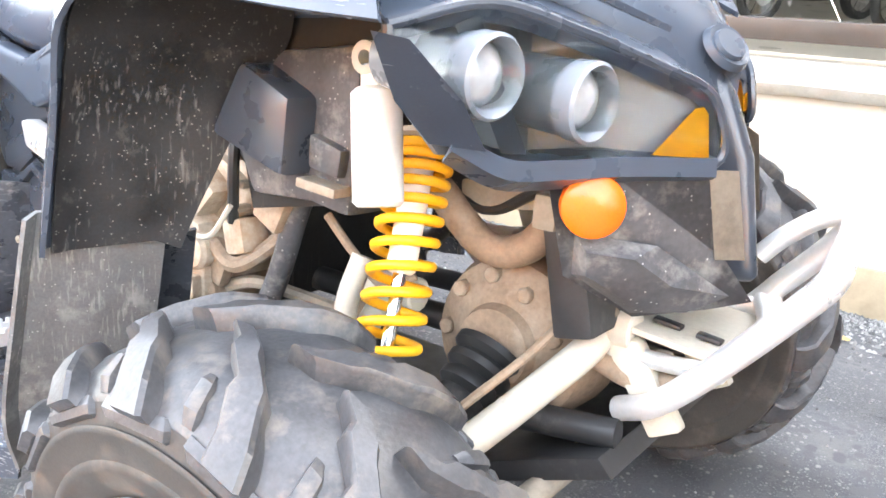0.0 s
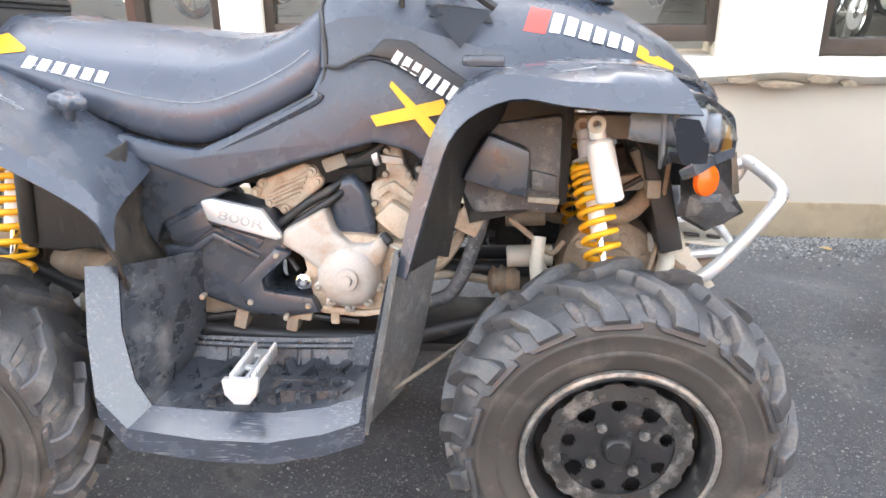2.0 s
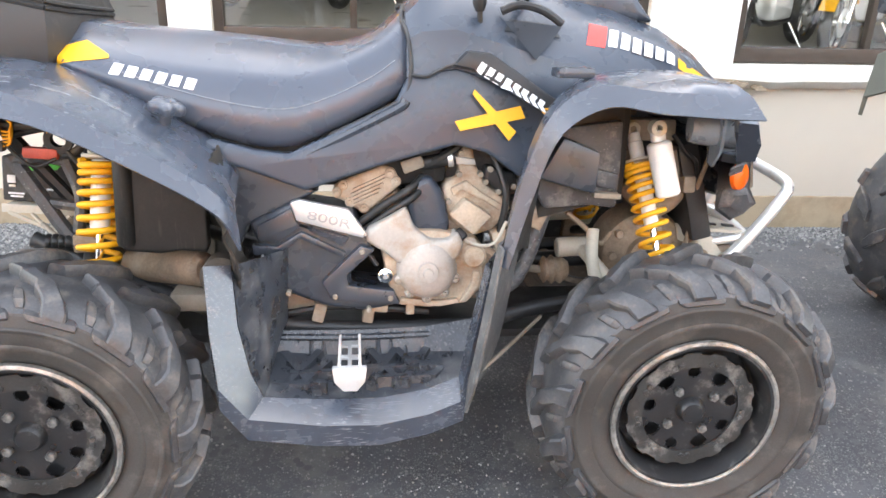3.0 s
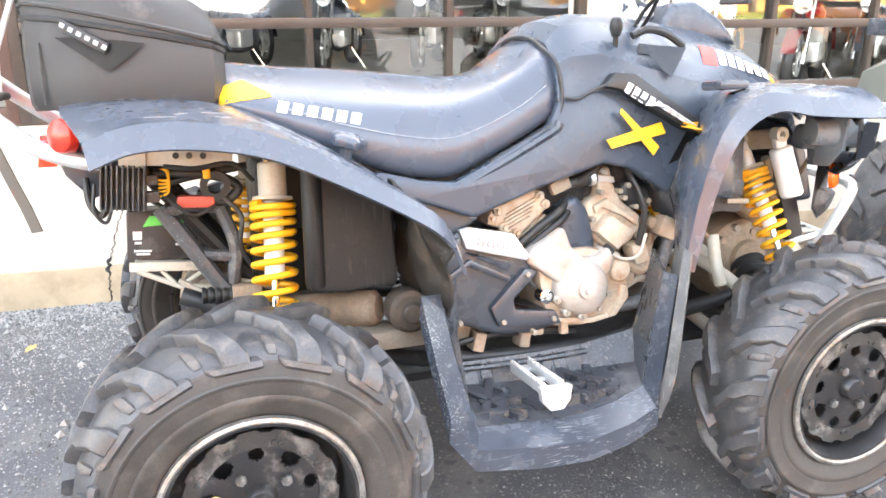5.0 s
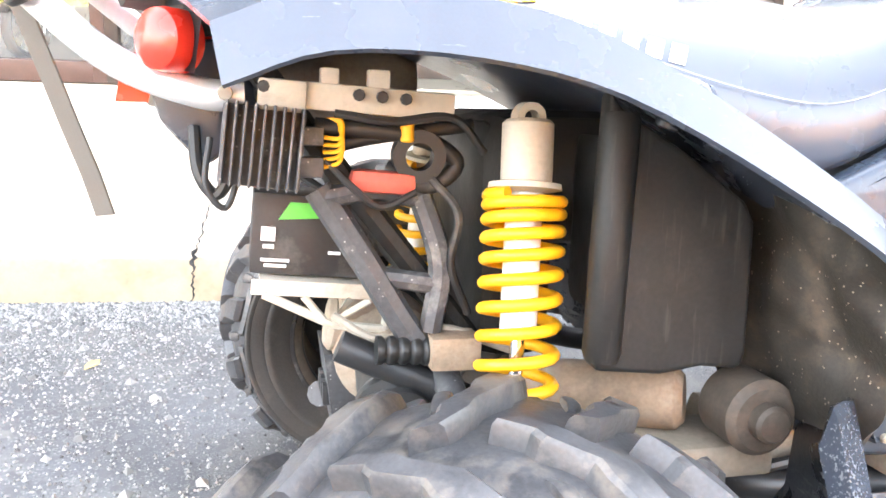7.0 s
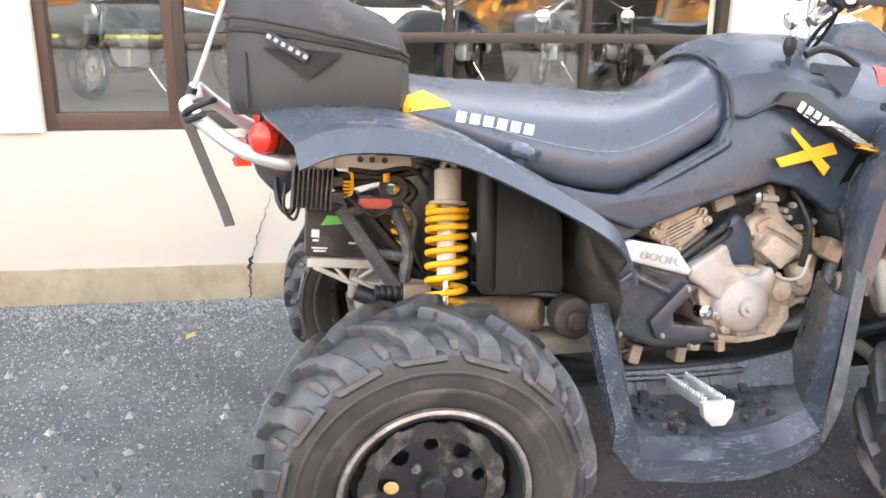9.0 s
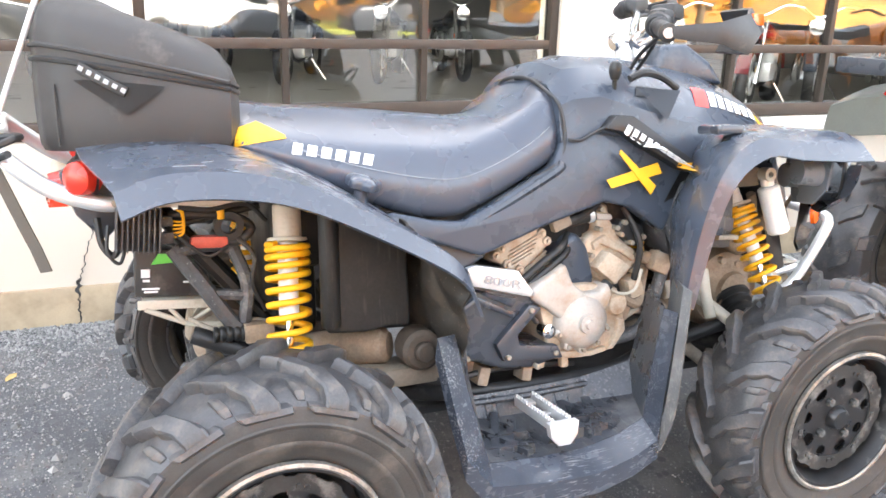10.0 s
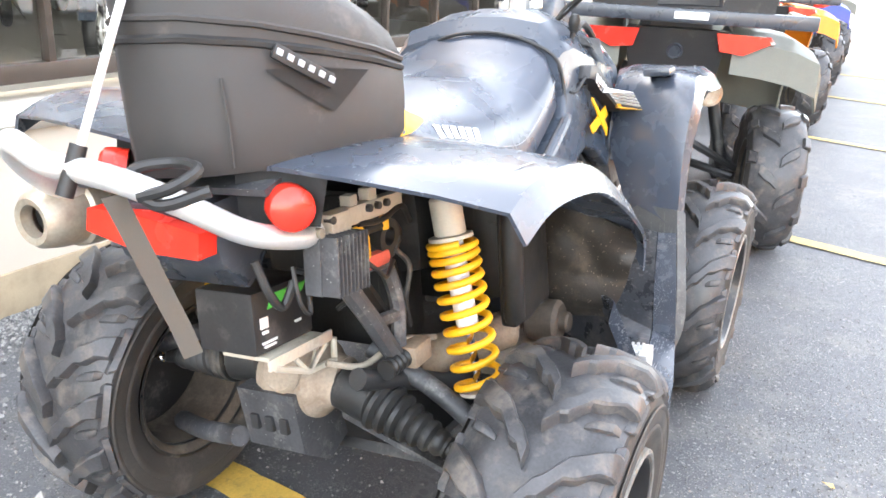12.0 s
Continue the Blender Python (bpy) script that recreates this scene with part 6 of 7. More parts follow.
part("handlebar", bars(), M_chrome, quad, "polished swept-back handlebar")
turned("grip", lambda: lathe([(0, 0), (0.011, 0.0), (0.0185, 0.002), (0.0185, 0.01), (0.0165, 0.02), (0.0165, 0.12), (0.021, 0.125), (0.021, 0.135), (0, 0.136)], (0.785, -0.538, 1.178), (0.49, 0.86, 0.17), 18), M_rubber, quad, "black rubber grip")
turned("grip_end", lambda: cyl((0.787, -0.535, 1.1785), (0.781, -0.546, 1.177), 0.010, 12), M_alu, quad)
turned("switch_block", lambda: join(box((0.89, -0.375, 1.218), (0.05, 0.045, 0.05), 0.012, (0, 0, 30)), cyl((0.90, -0.36, 1.225), (0.86, -0.40, 1.205), 0.026, 18, 0.006)), M_black, quad)
turned("brake_reservoir", lambda: box((0.955, -0.31, 1.245), (0.055, 0.06, 0.035), 0.010, (0, 0, 30)), M_black, quad)
turned("brake_lever", lambda: tube([(0.95, -0.34, 1.205), (0.96, -0.42, 1.196), (0.90, -0.52, 1.185)], 0.006, 8), M_black, quad)
turned("hand_guard", lambda: sheet([[(0.785, -0.552, 1.190), (0.785, -0.554, 1.178), (0.79, -0.552, 1.166)], [(0.88, -0.570, 1.196), (0.885, -0.575, 1.176), (0.885, -0.570, 1.155)], [(0.965, -0.558, 1.215), (0.985, -0.566, 1.175), (0.965, -0.555, 1.135)], [(1.02, -0.50, 1.235), (1.045, -0.51, 1.19), (1.02, -0.495, 1.14)], [(1.03, -0.40, 1.240), (1.055, -0.40, 1.20), (1.03, -0.39, 1.15)]], 0.008), M_black, quad, "black plastic hand guard")
turned("guard_reflector", lambda: box((0.995, -0.545, 1.205), (0.05, 0.006, 0.022), 0.002, (0, 0, 25)), M_amber, quad, "small amber reflector on the hand guard")
part("steering_column", join(cyl((1.06, 0.0, 1.12), (1.075, 0.0, 1.20), 0.026, 16, 0.004), cyl((1.065, -0.05, 1.16), (1.065, -0.05, 1.222), 0.018, 14, 0.004), cyl((1.075, 0.045, 1.165), (1.075, 0.045, 1.232), 0.018, 14, 0.004)), M_alu, quad)
for y, z in ((-0.05, 0.0), (0.045, 0.008)):
    part("bar_clamp", join(cyl((1.045, y, 1.195 + z), (1.092, y, 1.215 + z), 0.021, 16, 0.005), box((1.067, y, 1.208 + z), (0.045, 0.034, 0.045), 0.010, (0, -20, 0))), M_chrome, quad, "polished bar clamp")
part("control_cable", tube([(0.94, -0.33, 1.215), (0.98, -0.25, 1.20), (0.985, -0.17, 1.165), (0.975, -0.13, 1.12)], 0.005, 8), M_rubber, quad)
part("control_cable", tube([(0.95, -0.30, 1.232), (0.99, -0.22, 1.19), (1.0, -0.15, 1.14), (0.99, -0.10, 1.10)], 0.0045, 8), M_rubber, quad)
part("gauge_pod", prism([(1.08, 1.13), (1.12, 1.195), (1.19, 1.20), (1.27, 1.15), (1.32, 1.09), (1.15, 1.10)], -0.085, 0.085, 0.02, 3), M_satin, quad, "grey instrument pod")
part("gear_lever", join(lathe([(0, 0), (0.010, 0.004), (0.015, 0.02), (0.014, 0.034), (0.009, 0.044), (0, 0.046)], (0.882, -0.215, 1.10), (-0.08, -0.2, 1), 18), cyl((0.885, -0.205, 1.05), (0.882, -0.215, 1.105), 0.006, 10)), M_rubber, quad, "black gear lever knob")
both("bin_panel", lambda: plate([(0.93, -0.232, 1.085), (1.06, -0.228, 1.075), (0.998, -0.262, 1.005)], 0.008, 0.002), M_plastic, quad)
# flat black decal: shade of the storage recess painted onto the pod
decal("bin_recess", pod, ((0.935, -0.30, 1.083), (1.060, -0.30, 1.073), (1.050, -0.30, 1.104), (0.950, -0.30, 1.112)), M_black, pod, (0, 1, -0.25), 6, 3, "flat black decal painting the shade of a storage recess")
both("bin_lip", lambda: tube([(0.93, -0.205, 1.105), (0.97, -0.208, 1.118), (1.02, -0.206, 1.108), (1.065, -0.208, 1.08)], 0.009, 8), M_black, quad)
both("fender_block", lambda: box((1.045, -0.39, 0.985), (0.075, 0.07, 0.020), 0.008), M_plastic, quad)
both("fender_screw", lambda: lathe([(0, 0.006), (0.008, 0.005), (0.012, 0.0), (0, -0.002)], (1.365, -0.466, 0.935), (0.2, -0.95, 0.2), 14), M_alu, quad)
def star_knob():
    """five-lobed hand knob on a short post"""
    bm = bmesh.new()
    secs = []
    for h, k in ((0.0, 0.7), (0.004, 0.95), (0.012, 1.0), (0.020, 0.96), (0.026, 0.75), (0.028, 0.35)):
        secs.append([(k * (0.034 + 0.0055 * math.cos(5 * a)) * math.cos(a), k * (0.034 + 0.0055 * math.cos(5 * a)) * math.sin(a), h) for a in (2 * math.pi * i / 40 for i in range(40))])
    loft(secs, True, True, bm)
    cyl((0, 0, -0.03), (0, 0, 0.004), 0.014, 16, 0.002, bm)
    bm.transform(pose(0.235, -0.300, 0.892, 10, 14, 0))
    return bm


both("cargo_knob", star_knob, M_fender, quad, "grey lobed seat knob")


# decals: plain shapes
def x_mark():
    def stroke(a, b, w0, w1):
        (x0, z0), (x1, z1) = a, b
        d = Vector((x1 - x0, z1 - z0)).normalized()
        n = Vector((-d.y, d.x))
        return prism([(x0 + n.x * w0, z0 + n.y * w0), (x0 - n.x * w0 + d.x * 0.008, z0 - n.y * w0), (x1 - n.x * w1, z1 - n.y * w1), (x1 + n.x * w1 - d.x * 0.006, z1 + n.y * w1)], -0.2735, -0.2700, 0, lean=0.12)
    return join(stroke((0.827, 0.866), (0.975, 0.896), 0.010, 0.013), stroke((0.862, 0.938), (0.952, 0.845), 0.007, 0.014))


part("x_decal", x_mark(), M_ydecal, quad, "yellow brush-stroke X decal")
wordmark(seat, (0.112, -0.30, 0.972), (0.288, -0.30, 0.938), 6, 0.024, M_wdecal, seat, (0, 1, -0.1), fill=0.68, slant=0.35)
strip_r = [o for o in quad.children if o.name.startswith("name_strip")][0]
wordmark(strip_r, (0.868, -0.35, 0.982), (1.012, -0.35, 0.896), 8, 0.022, M_wdecal, strip_r, (0, 1, 0), up=(0.45, 0, 1), fill=0.66)
decal("yellow_flash", strip_r, ((1.008, -0.35, 0.892), (1.044, -0.35, 0.888), (1.054, -0.35, 0.905), (1.016, -0.35, 0.906)), M_ydecal, strip_r, (0, 1, 0), 2, 2)
for s in (-1, 1):
    for q in (((0.006, 0.994), (0.050, 0.998), (0.056, 1.046), (0.010, 1.030)), ((0.050, 0.998), (0.108, 1.006), (0.106, 1.014), (0.056, 1.046))):
        decal("yellow_flash", seat, [(x, s * 0.30, z) for x, z in q], M_ydecal, seat, (0, -s, -0.12), 5, 5)
ST0, ST1, STU = Vector((1.120, -0.250, 1.072)), Vector((1.425, -0.160, 0.960)), Vector((0.016, 0.042, 0.048))
def hood(f0, f1, g0, g1, material, name):
    a, b = ST0.lerp(ST1, f0), ST0.lerp(ST1, f1)
    k0, k1 = 1 - 0.45 * f0, 1 - 0.45 * f1
    decal(name, pod, (a + STU * g0 * k0, b + STU * g0 * k1, b + STU * g1 * k1, a + STU * g1 * k0), material, pod, (0, 0.75, -0.66), 4, 3)
hood(0.0, 0.14, 0.0, 1.0, M_rdecal, "red_flash")
for k in range(6):
    hood(0.16 + 0.095 * k, 0.16 + 0.095 * k + 0.068, 0.10, 0.90, M_wdecal, "decal_block")
hood(0.74, 1.0, 0.1, 0.9, M_ydecal, "yellow_flash")


# ---------- tail bag ----------
bag = thing("tail_bag", "black nylon cargo bag strapped on the quad bike rack", "bag")
bag.matrix_basis = STAND


def bag_ring(z, grow, lift=0.0):
    pts = [(0.0, -0.236), (-0.09, -0.245), (-0.19, -0.224), (-0.275, -0.188), (-0.335, -0.12), (-0.355, -0.03)]
    pts = pts + [(-0.335, 0.0), (-0.285, 0.045), (-0.22, 0.10), (-0.14, 0.165), (-0.05, 0.205), (0.0, 0.205)]
    pts += [(0.025, 0.16), (0.03, 0.0), (0.025, -0.17)]
    cx = -0.165
    return [(cx + (x - cx) * grow, y * grow, z + lift * (x + 0.16)) for x, y in pts]


def bag_body():
    return loft([bag_ring(0.985, 0.95), bag_ring(1.0, 0.985), bag_ring(1.05, 1.0), bag_ring(1.10, 1.0, -0.1), bag_ring(1.125, 0.985, -0.2)], True)


body = part("bag_body", bag_body(), M_bag, bag, "", 50)


def bag_lid():
    return loft([bag_ring(1.128, 0.985, -0.2), bag_ring(1.16, 0.99, -0.28), bag_ring(1.195, 0.94, -0.30), bag_ring(1.222, 0.84, -0.28), bag_ring(1.238, 0.65, -0.24), bag_ring(1.244, 0.35, -0.2)], True)


part("bag_lid", bag_lid(), M_bag, bag, "", 55)


def piping(z, lift, grow, r):
    line = bag_ring(z, grow, lift)
    return tube(line + [line[0]], r, 6, curved=False)


part("zip", piping(1.126, -0.2, 0.992, 0.006), M_rubber, bag, "dark zip line")
part("zip_flap", piping(1.145, -0.24, 0.995, 0.005), M_bag, bag)
part("pocket_flap", plate([(-0.276, -0.196, 1.116), (-0.205, -0.226, 1.112), (-0.118, -0.250, 1.100), (-0.187, -0.233, 1.050)], 0.008, 0.002), M_bag, bag, "triangular pocket flap")
for x, y in ((-0.31, -0.153),):
    part("bag_seam", tube([(x, y, 0.995), (x, y - 0.002, 1.05), (x, y, 1.11)], 0.0022, 6), M_bag, bag)
bp = part("bag_badge", box((-0.225, -0.219, 1.115), (0.098, 0.008, 0.021), 0.004, (0, 30, -21)), M_rubber, bag, "stitched badge with plain pale blocks")
for k in range(6):
    f = (k - 2.5) / 6
    part("badge_block", box((-0.225 + 0.083 * f, -0.2235 - 0.032 * f, 1.115 - 0.050 * f), (0.0095, 0.004, 0.0085), 0.001, (0, 30, -21)), M_gdecal, bp)

strap = thing("tie_strap", "faded black webbing strap hanging from the rear grab bar", "strap")
strap.matrix_basis = STAND
part("webbing", sheet([[(x - 0.011, -0.075, z), (x + 0.011, -0.090, z + 0.004)] for x, z in ((-0.446, 0.985), (-0.432, 0.945), (-0.418, 0.905), (-0.396, 0.84), (-0.378, 0.79), (-0.364, 0.742))], 0.003), M_web, strap)
part("knot", tube([(-0.44, -0.12, 0.985), (-0.425, -0.16, 0.995), (-0.39, -0.17, 1.01), (-0.38, -0.12, 1.015), (-0.42, -0.09, 1.01), (-0.435, -0.14, 0.975), (-0.395, -0.19, 0.985)], 0.0075, 8), M_rubber, strap)
whip = thing("flag_whip", "thin white fibreglass flag whip fixed beside the rear bar", "whip")
whip.matrix_basis = STAND
part("rod", cyl((-0.447, -0.012, 1.0), (-0.13, -0.165, 1.75), 0.0055, 10), M_wdecal, whip)
part("rod_base", cyl((-0.456, -0.008, 0.985), (-0.430, -0.020, 1.045), 0.011, 12), M_rubber, whip)

# scratches rubbed into the fender tops
random.seed(91)
fend = [o for o in quad.children if o.name.startswith("rear_fender")][0]
ffen = [o for o in quad.children if o.name.startswith("front_fender")][0]
for target, x0, x1, y0, y1, n in ((fend, -0.16, 0.20, -0.50, -0.34, 10), (ffen, 1.06, 1.34, -0.46, -0.32, 6)):
    for k in range(n):
        x, y = random.uniform(x0, x1), random.uniform(y0, y1)
        l, a, w = random.uniform(0.02, 0.07), random.uniform(-0.5, 0.5), random.uniform(0.0007, 0.0016)
        dx, dy = l * math.cos(a), l * math.sin(a) * 0.5
        decal("scratch", target, ((x, y, 1.02), (x + dx, y + dy, 1.02), (x + dx, y + dy + w, 1.02), (x, y + w, 1.02)), M_gdecal, target, (0, 0.05, -1), 5, 1)


# ---------- other quads in the row ----------
def utility_quad(at, colour, label, turn=0):
    """plain utility quad seen mostly from behind; rear axle over its origin, nose to +x"""
    q = thing("utility_quad", label, "quad bike", "quads parked in a row", at)
    q.rotation_euler = (0, 0, radians(turn))
    for x in (0, 1.28):
        for s in (-1, 1):
            make_wheel(q, 0.335, 0.25, (x, s * 0.50, 0.332), 11, s, "block", "black wheel with block tread")

    def fender(s):
        rows = []
        for k, (x, z) in enumerate(((-0.42, 0.80), (-0.40, 0.93), (-0.30, 0.97), (0.0, 0.98), (0.26, 0.92), (0.36, 0.78), (0.40, 0.58))):
            o = 0.54 if k > 1 else 0.56
            rows.append([(x, s * 0.22, z + 0.03), (x, s * 0.34, z + 0.02), (x, s * 0.46, z), (x * 0.96, s * o, z - 0.04), (x * 0.93, s * (o + 0.015), z - 0.10)])
        return sheet(rows, 0.012)

    for s in (-1, 1):
        part("rear_fender", fender(s), colour, q)
        bm = fender(s)
        for v in bm.verts:
            v.co.x += 1.30
            v.co.z -= 0.02
        part("front_fender", bm, colour, q)
        lamp = loft([[(-0.435, s * 0.15, 0.985), (-0.435, s * 0.17, 0.915), (-0.425, s * 0.26, 0.905), (-0.42, s * 0.36, 0.955), (-0.42, s * 0.34, 0.980)], [(-0.38, s * 0.15, 0.985), (-0.38, s * 0.17, 0.915), (-0.38, s * 0.27, 0.905), (-0.38, s * 0.38, 0.955), (-0.38, s * 0.36, 0.980)]], True)
        part("tail_light", bevelled(lamp, 0.006), M_red, q, "angular red tail light")
        part("rear_arm", join(tube([(0.1, s * 0.10, 0.36), (0, s * 0.36, 0.32)], 0.02, 8, False), tube([(-0.1, s * 0.10, 0.50), (0, s * 0.36, 0.36)], 0.018, 8, False)), M_black, q)
        part("shock_body", cyl((0.05, s * 0.18, 0.80), (0.02, s * 0.30, 0.36), 0.028, 14, 0.004), M_black, q)
    part("tail_panel", bevelled(loft([[(-0.40, -0.20, 0.99), (-0.40, 0.20, 0.99), (-0.34, 0.17, 0.76), (-0.34, -0.17, 0.76)], [(-0.30, -0.20, 0.99), (-0.30, 0.20, 0.99), (-0.28, 0.17, 0.76), (-0.28, -0.17, 0.76)]], True), 0.012), M_black, q, "black rear tail panel")
    part("tail_cap", lathe([(0.0, 0.006), (0.022, 0.005), (0.026, 0.0), (0.030, 0.004), (0.034, 0.0), (0, -0.004)], (-0.378, 0.0, 0.90), (-0.97, 0, -0.2), 20), M_plastic, q)
    part("chassis", box((0.62, 0, 0.52), (1.5, 0.30, 0.28), 0.05), M_black, q)
    part("silencer", cyl((-0.30, -0.17, 0.73), (0.15, -0.17, 0.70), 0.055, 20, 0.012), M_mud, q, "dull silencer")
    part("gear_case", lathe([(0, -0.1), (0.06, -0.1), (0.09, -0.04), (0.09, 0.04), (0.06, 0.1), (0, 0.1)], (0, 0, 0.38), (0, 1, 0), 20), M_black, q)
    part("case_cover", box((-0.14, 0.02, 0.47), (0.13, 0.16, 0.12), 0.018, (0, 12, 0)), M_cast, q, "bare aluminium gear case cover")
    part("hitch_plate", prism([(-0.28, 0.33), (-0.05, 0.36), (-0.05, 0.38), (-0.28, 0.35)], -0.09, 0.09, 0.004), M_black, q)
    part("seat", loft([[(x, -w, z), (x, -w * 0.9, z + 0.08), (x, 0, z + 0.11), (x, w * 0.9, z + 0.08), (x, w, z)] for x, w, z in ((-0.1, 0.16, 0.96), (0.2, 0.17, 0.93), (0.5, 0.15, 0.92), (0.75, 0.11, 0.97))], True), M_seat, q)
    part("front_cowl", loft([[(x, -w, 0.80), (x, -w, z - 0.06), (x, -w * 0.6, z), (x, w * 0.6, z), (x, w, z - 0.06), (x, w, 0.80)] for x, w, z in ((0.75, 0.15, 1.02), (1.0, 0.22, 1.10), (1.3, 0.26, 1.05), (1.62, 0.20, 0.92))], True), colour, q)
    part("handlebar", tube([(0.82, -0.40, 1.18), (0.88, -0.2, 1.22), (0.93, 0, 1.17), (0.88, 0.2, 1.22), (0.82, 0.40, 1.18)], 0.013, 8), M_black, q)
    for x in (-0.46, -0.22, 0.04):
        part("rack_bar", tube([(x, -0.46, 1.035), (x, 0.46, 1.035)], 0.014, 8), M_black, q)
    part("rack_rim", join(box((-0.47, 0, 1.045), (0.03, 1.02, 0.055), 0.01), box((-0.2, 0.49, 1.045), (0.55, 0.03, 0.04), 0.01), box((-0.2, -0.49, 1.045), (0.55, 0.03, 0.04), 0.01)), M_plastic, q, "grey-black rear rack rim")
    part("rack_sticker", box((-0.487, -0.04, 1.047), (0.004, 0.13, 0.028), 0.0005), M_wdecal, q, "white warning sticker")
    part("front_bumper", tube([(1.62, -0.2, 0.50), (1.75, -0.2, 0.62), (1.78, -0.2, 0.85), (1.78, 0.2, 0.85), (1.75, 0.2, 0.62), (1.62, 0.2, 0.50)], 0.016, 8), M_black, q)
    return q


M_greenq = mat("sage_grey_plastic", (0.12, 0.125, 0.105), 0.5, vary=0.1, bump=0.05)
M_orangeq = mat("orange_plastic", (0.75, 0.22, 0.01), 0.4, vary=0.1, bump=0.03)
M_blueq = mat("blue_plastic", (0.03, 0.06, 0.40), 0.4, vary=0.1, bump=0.03)
utility_quad((2.706, 0.017, 0), M_greenq, "black and sage grey utility quad carrying a cargo box", 13.5)
utility_quad((6.3, 0.10, 0), M_orangeq, "bright orange utility quad further along the row", 18)
utility_quad((9.2, 0.1, 0), M_blueq, "blue quad far along the row", 18)
utility_quad((12.0, 0.1, 0), M_greenq, "sage grey quad far along the row", 18)

cargo = thing("cargo_box", "lidded black plastic cargo box on the rack of the utility quad", "box", at=(2.559, -0.018, 1.072))
cargo.rotation_euler = (0, 0, radians(13.5))
def tub(z0, z1, grow, bev):
    return bevelled(loft([[(x * g - 0.02, y * g, z) for x, y in ((-0.30, -0.37), (0.30, -0.37), (0.30, 0.37), (-0.30, 0.37))] for z, g in ((z0, 0.94), (z1, grow))], True), bev, 3)
part("tub", tub(0.0, 0.24, 1.0, 0.025), M_black, cargo)
part("lid", tub(0.245, 0.40, 0.97, 0.03), M_plastic, cargo)
part("lid_reflector", box((-0.312, 0.02, 0.335), (0.012, 0.13, 0.018), 0.003), M_red, cargo, "narrow red reflector")
for y in (-0.30, 0.30):
    part("latch", join(box((-0.33, y, 0.235), (0.02, 0.035, 0.09), 0.006), cyl((-0.345, y - 0.02, 0.25), (-0.345, y + 0.02, 0.25), 0.009, 10)), M_plastic, cargo, "moulded latch")
part("light_strip", box((-0.318, 0.0, 0.345), (0.02, 0.16, 0.022), 0.005), M_red, cargo, "red reflector strip")
part("rear_rest", sheet([[(-0.30, -0.34, 0.40), (-0.33, -0.34, 0.62)], [(-0.30, 0.0, 0.40), (-0.35, 0.0, 0.66)], [(-0.30, 0.34, 0.40), (-0.33, 0.34, 0.62)]], 0.05), M_black, cargo)


# ---------- parking lines and litter ----------
def strip(x0, y0, x1, y1, w):
    d = Vector((x1 - x0, y1 - y0, 0))
    n = Vector((-d.y, d.x, 0)).normalized() * w / 2
    k = max(8, int(d.length / 0.04))
    random.seed(int(100 * x0) + 7)
    secs = []
    for i in range(k + 1):
        p = Vector((x0, y0, 0)) + d * i / k
        row = []
        for f in (-1, -0.5, 0, 0.5, 1):
            q = p + n * (f + (random.uniform(-0.07, 0.07) if abs(f) == 1 else 0))
            row.append((q.x, q.y, ground_z(q.x, q.y) + 0.007))
        secs.append(row)
    return loft(secs)


def line(name, a, b, w, m, label):
    return tagged(part(name, strip(*a, *b, w), m), label, "parking line", kind="structure")


line("marking_1", (0.115, 0.62), (0.07, -0.30), 0.10, M_line, "worn yellow parking line on asphalt")
for k, x in enumerate((3.07, 5.98, 8.70, 11.20, 13.90)):
    line("marking_%d" % (k + 2), (x, -0.45), (x - 1.0, -4.6), 0.10, M_paleline, "faded pale yellow parking line on asphalt")

LEAF = mat("dry_leaf", (0.50, 0.34, 0.13), 0.8, vary=0.2, bump=0.1)
random.seed(21)
for x, y, s in ((-0.60, 1.0, 0.028), (-1.5, 0.55, 0.02), (1.5, 1.55, 0.026), (2.6, 1.75, 0.03), (0.9, -0.9, 0.016), (-0.9, -0.2, 0.018)):
    lf = thing("fallen_leaf", "small dry yellow leaf lying on asphalt", "leaf", "fallen leaves", (x, y, ground_z(x, y) + 0.006))
    a = random.uniform(0, 360)
    lf.rotation_euler = (0, 0, radians(a))
    part("leaf_blade", sheet([[(-s, 0, 0.002), (-s, 0.001, 0.002)], [(-s * 0.4, -s * 0.5, 0.008), (-s * 0.4, s * 0.5, 0.004)], [(s * 0.3, -s * 0.45, 0.004), (s * 0.3, s * 0.45, 0.009)], [(s, 0, 0.006), (s, 0.001, 0.006)]], 0.0012), LEAF, lf)


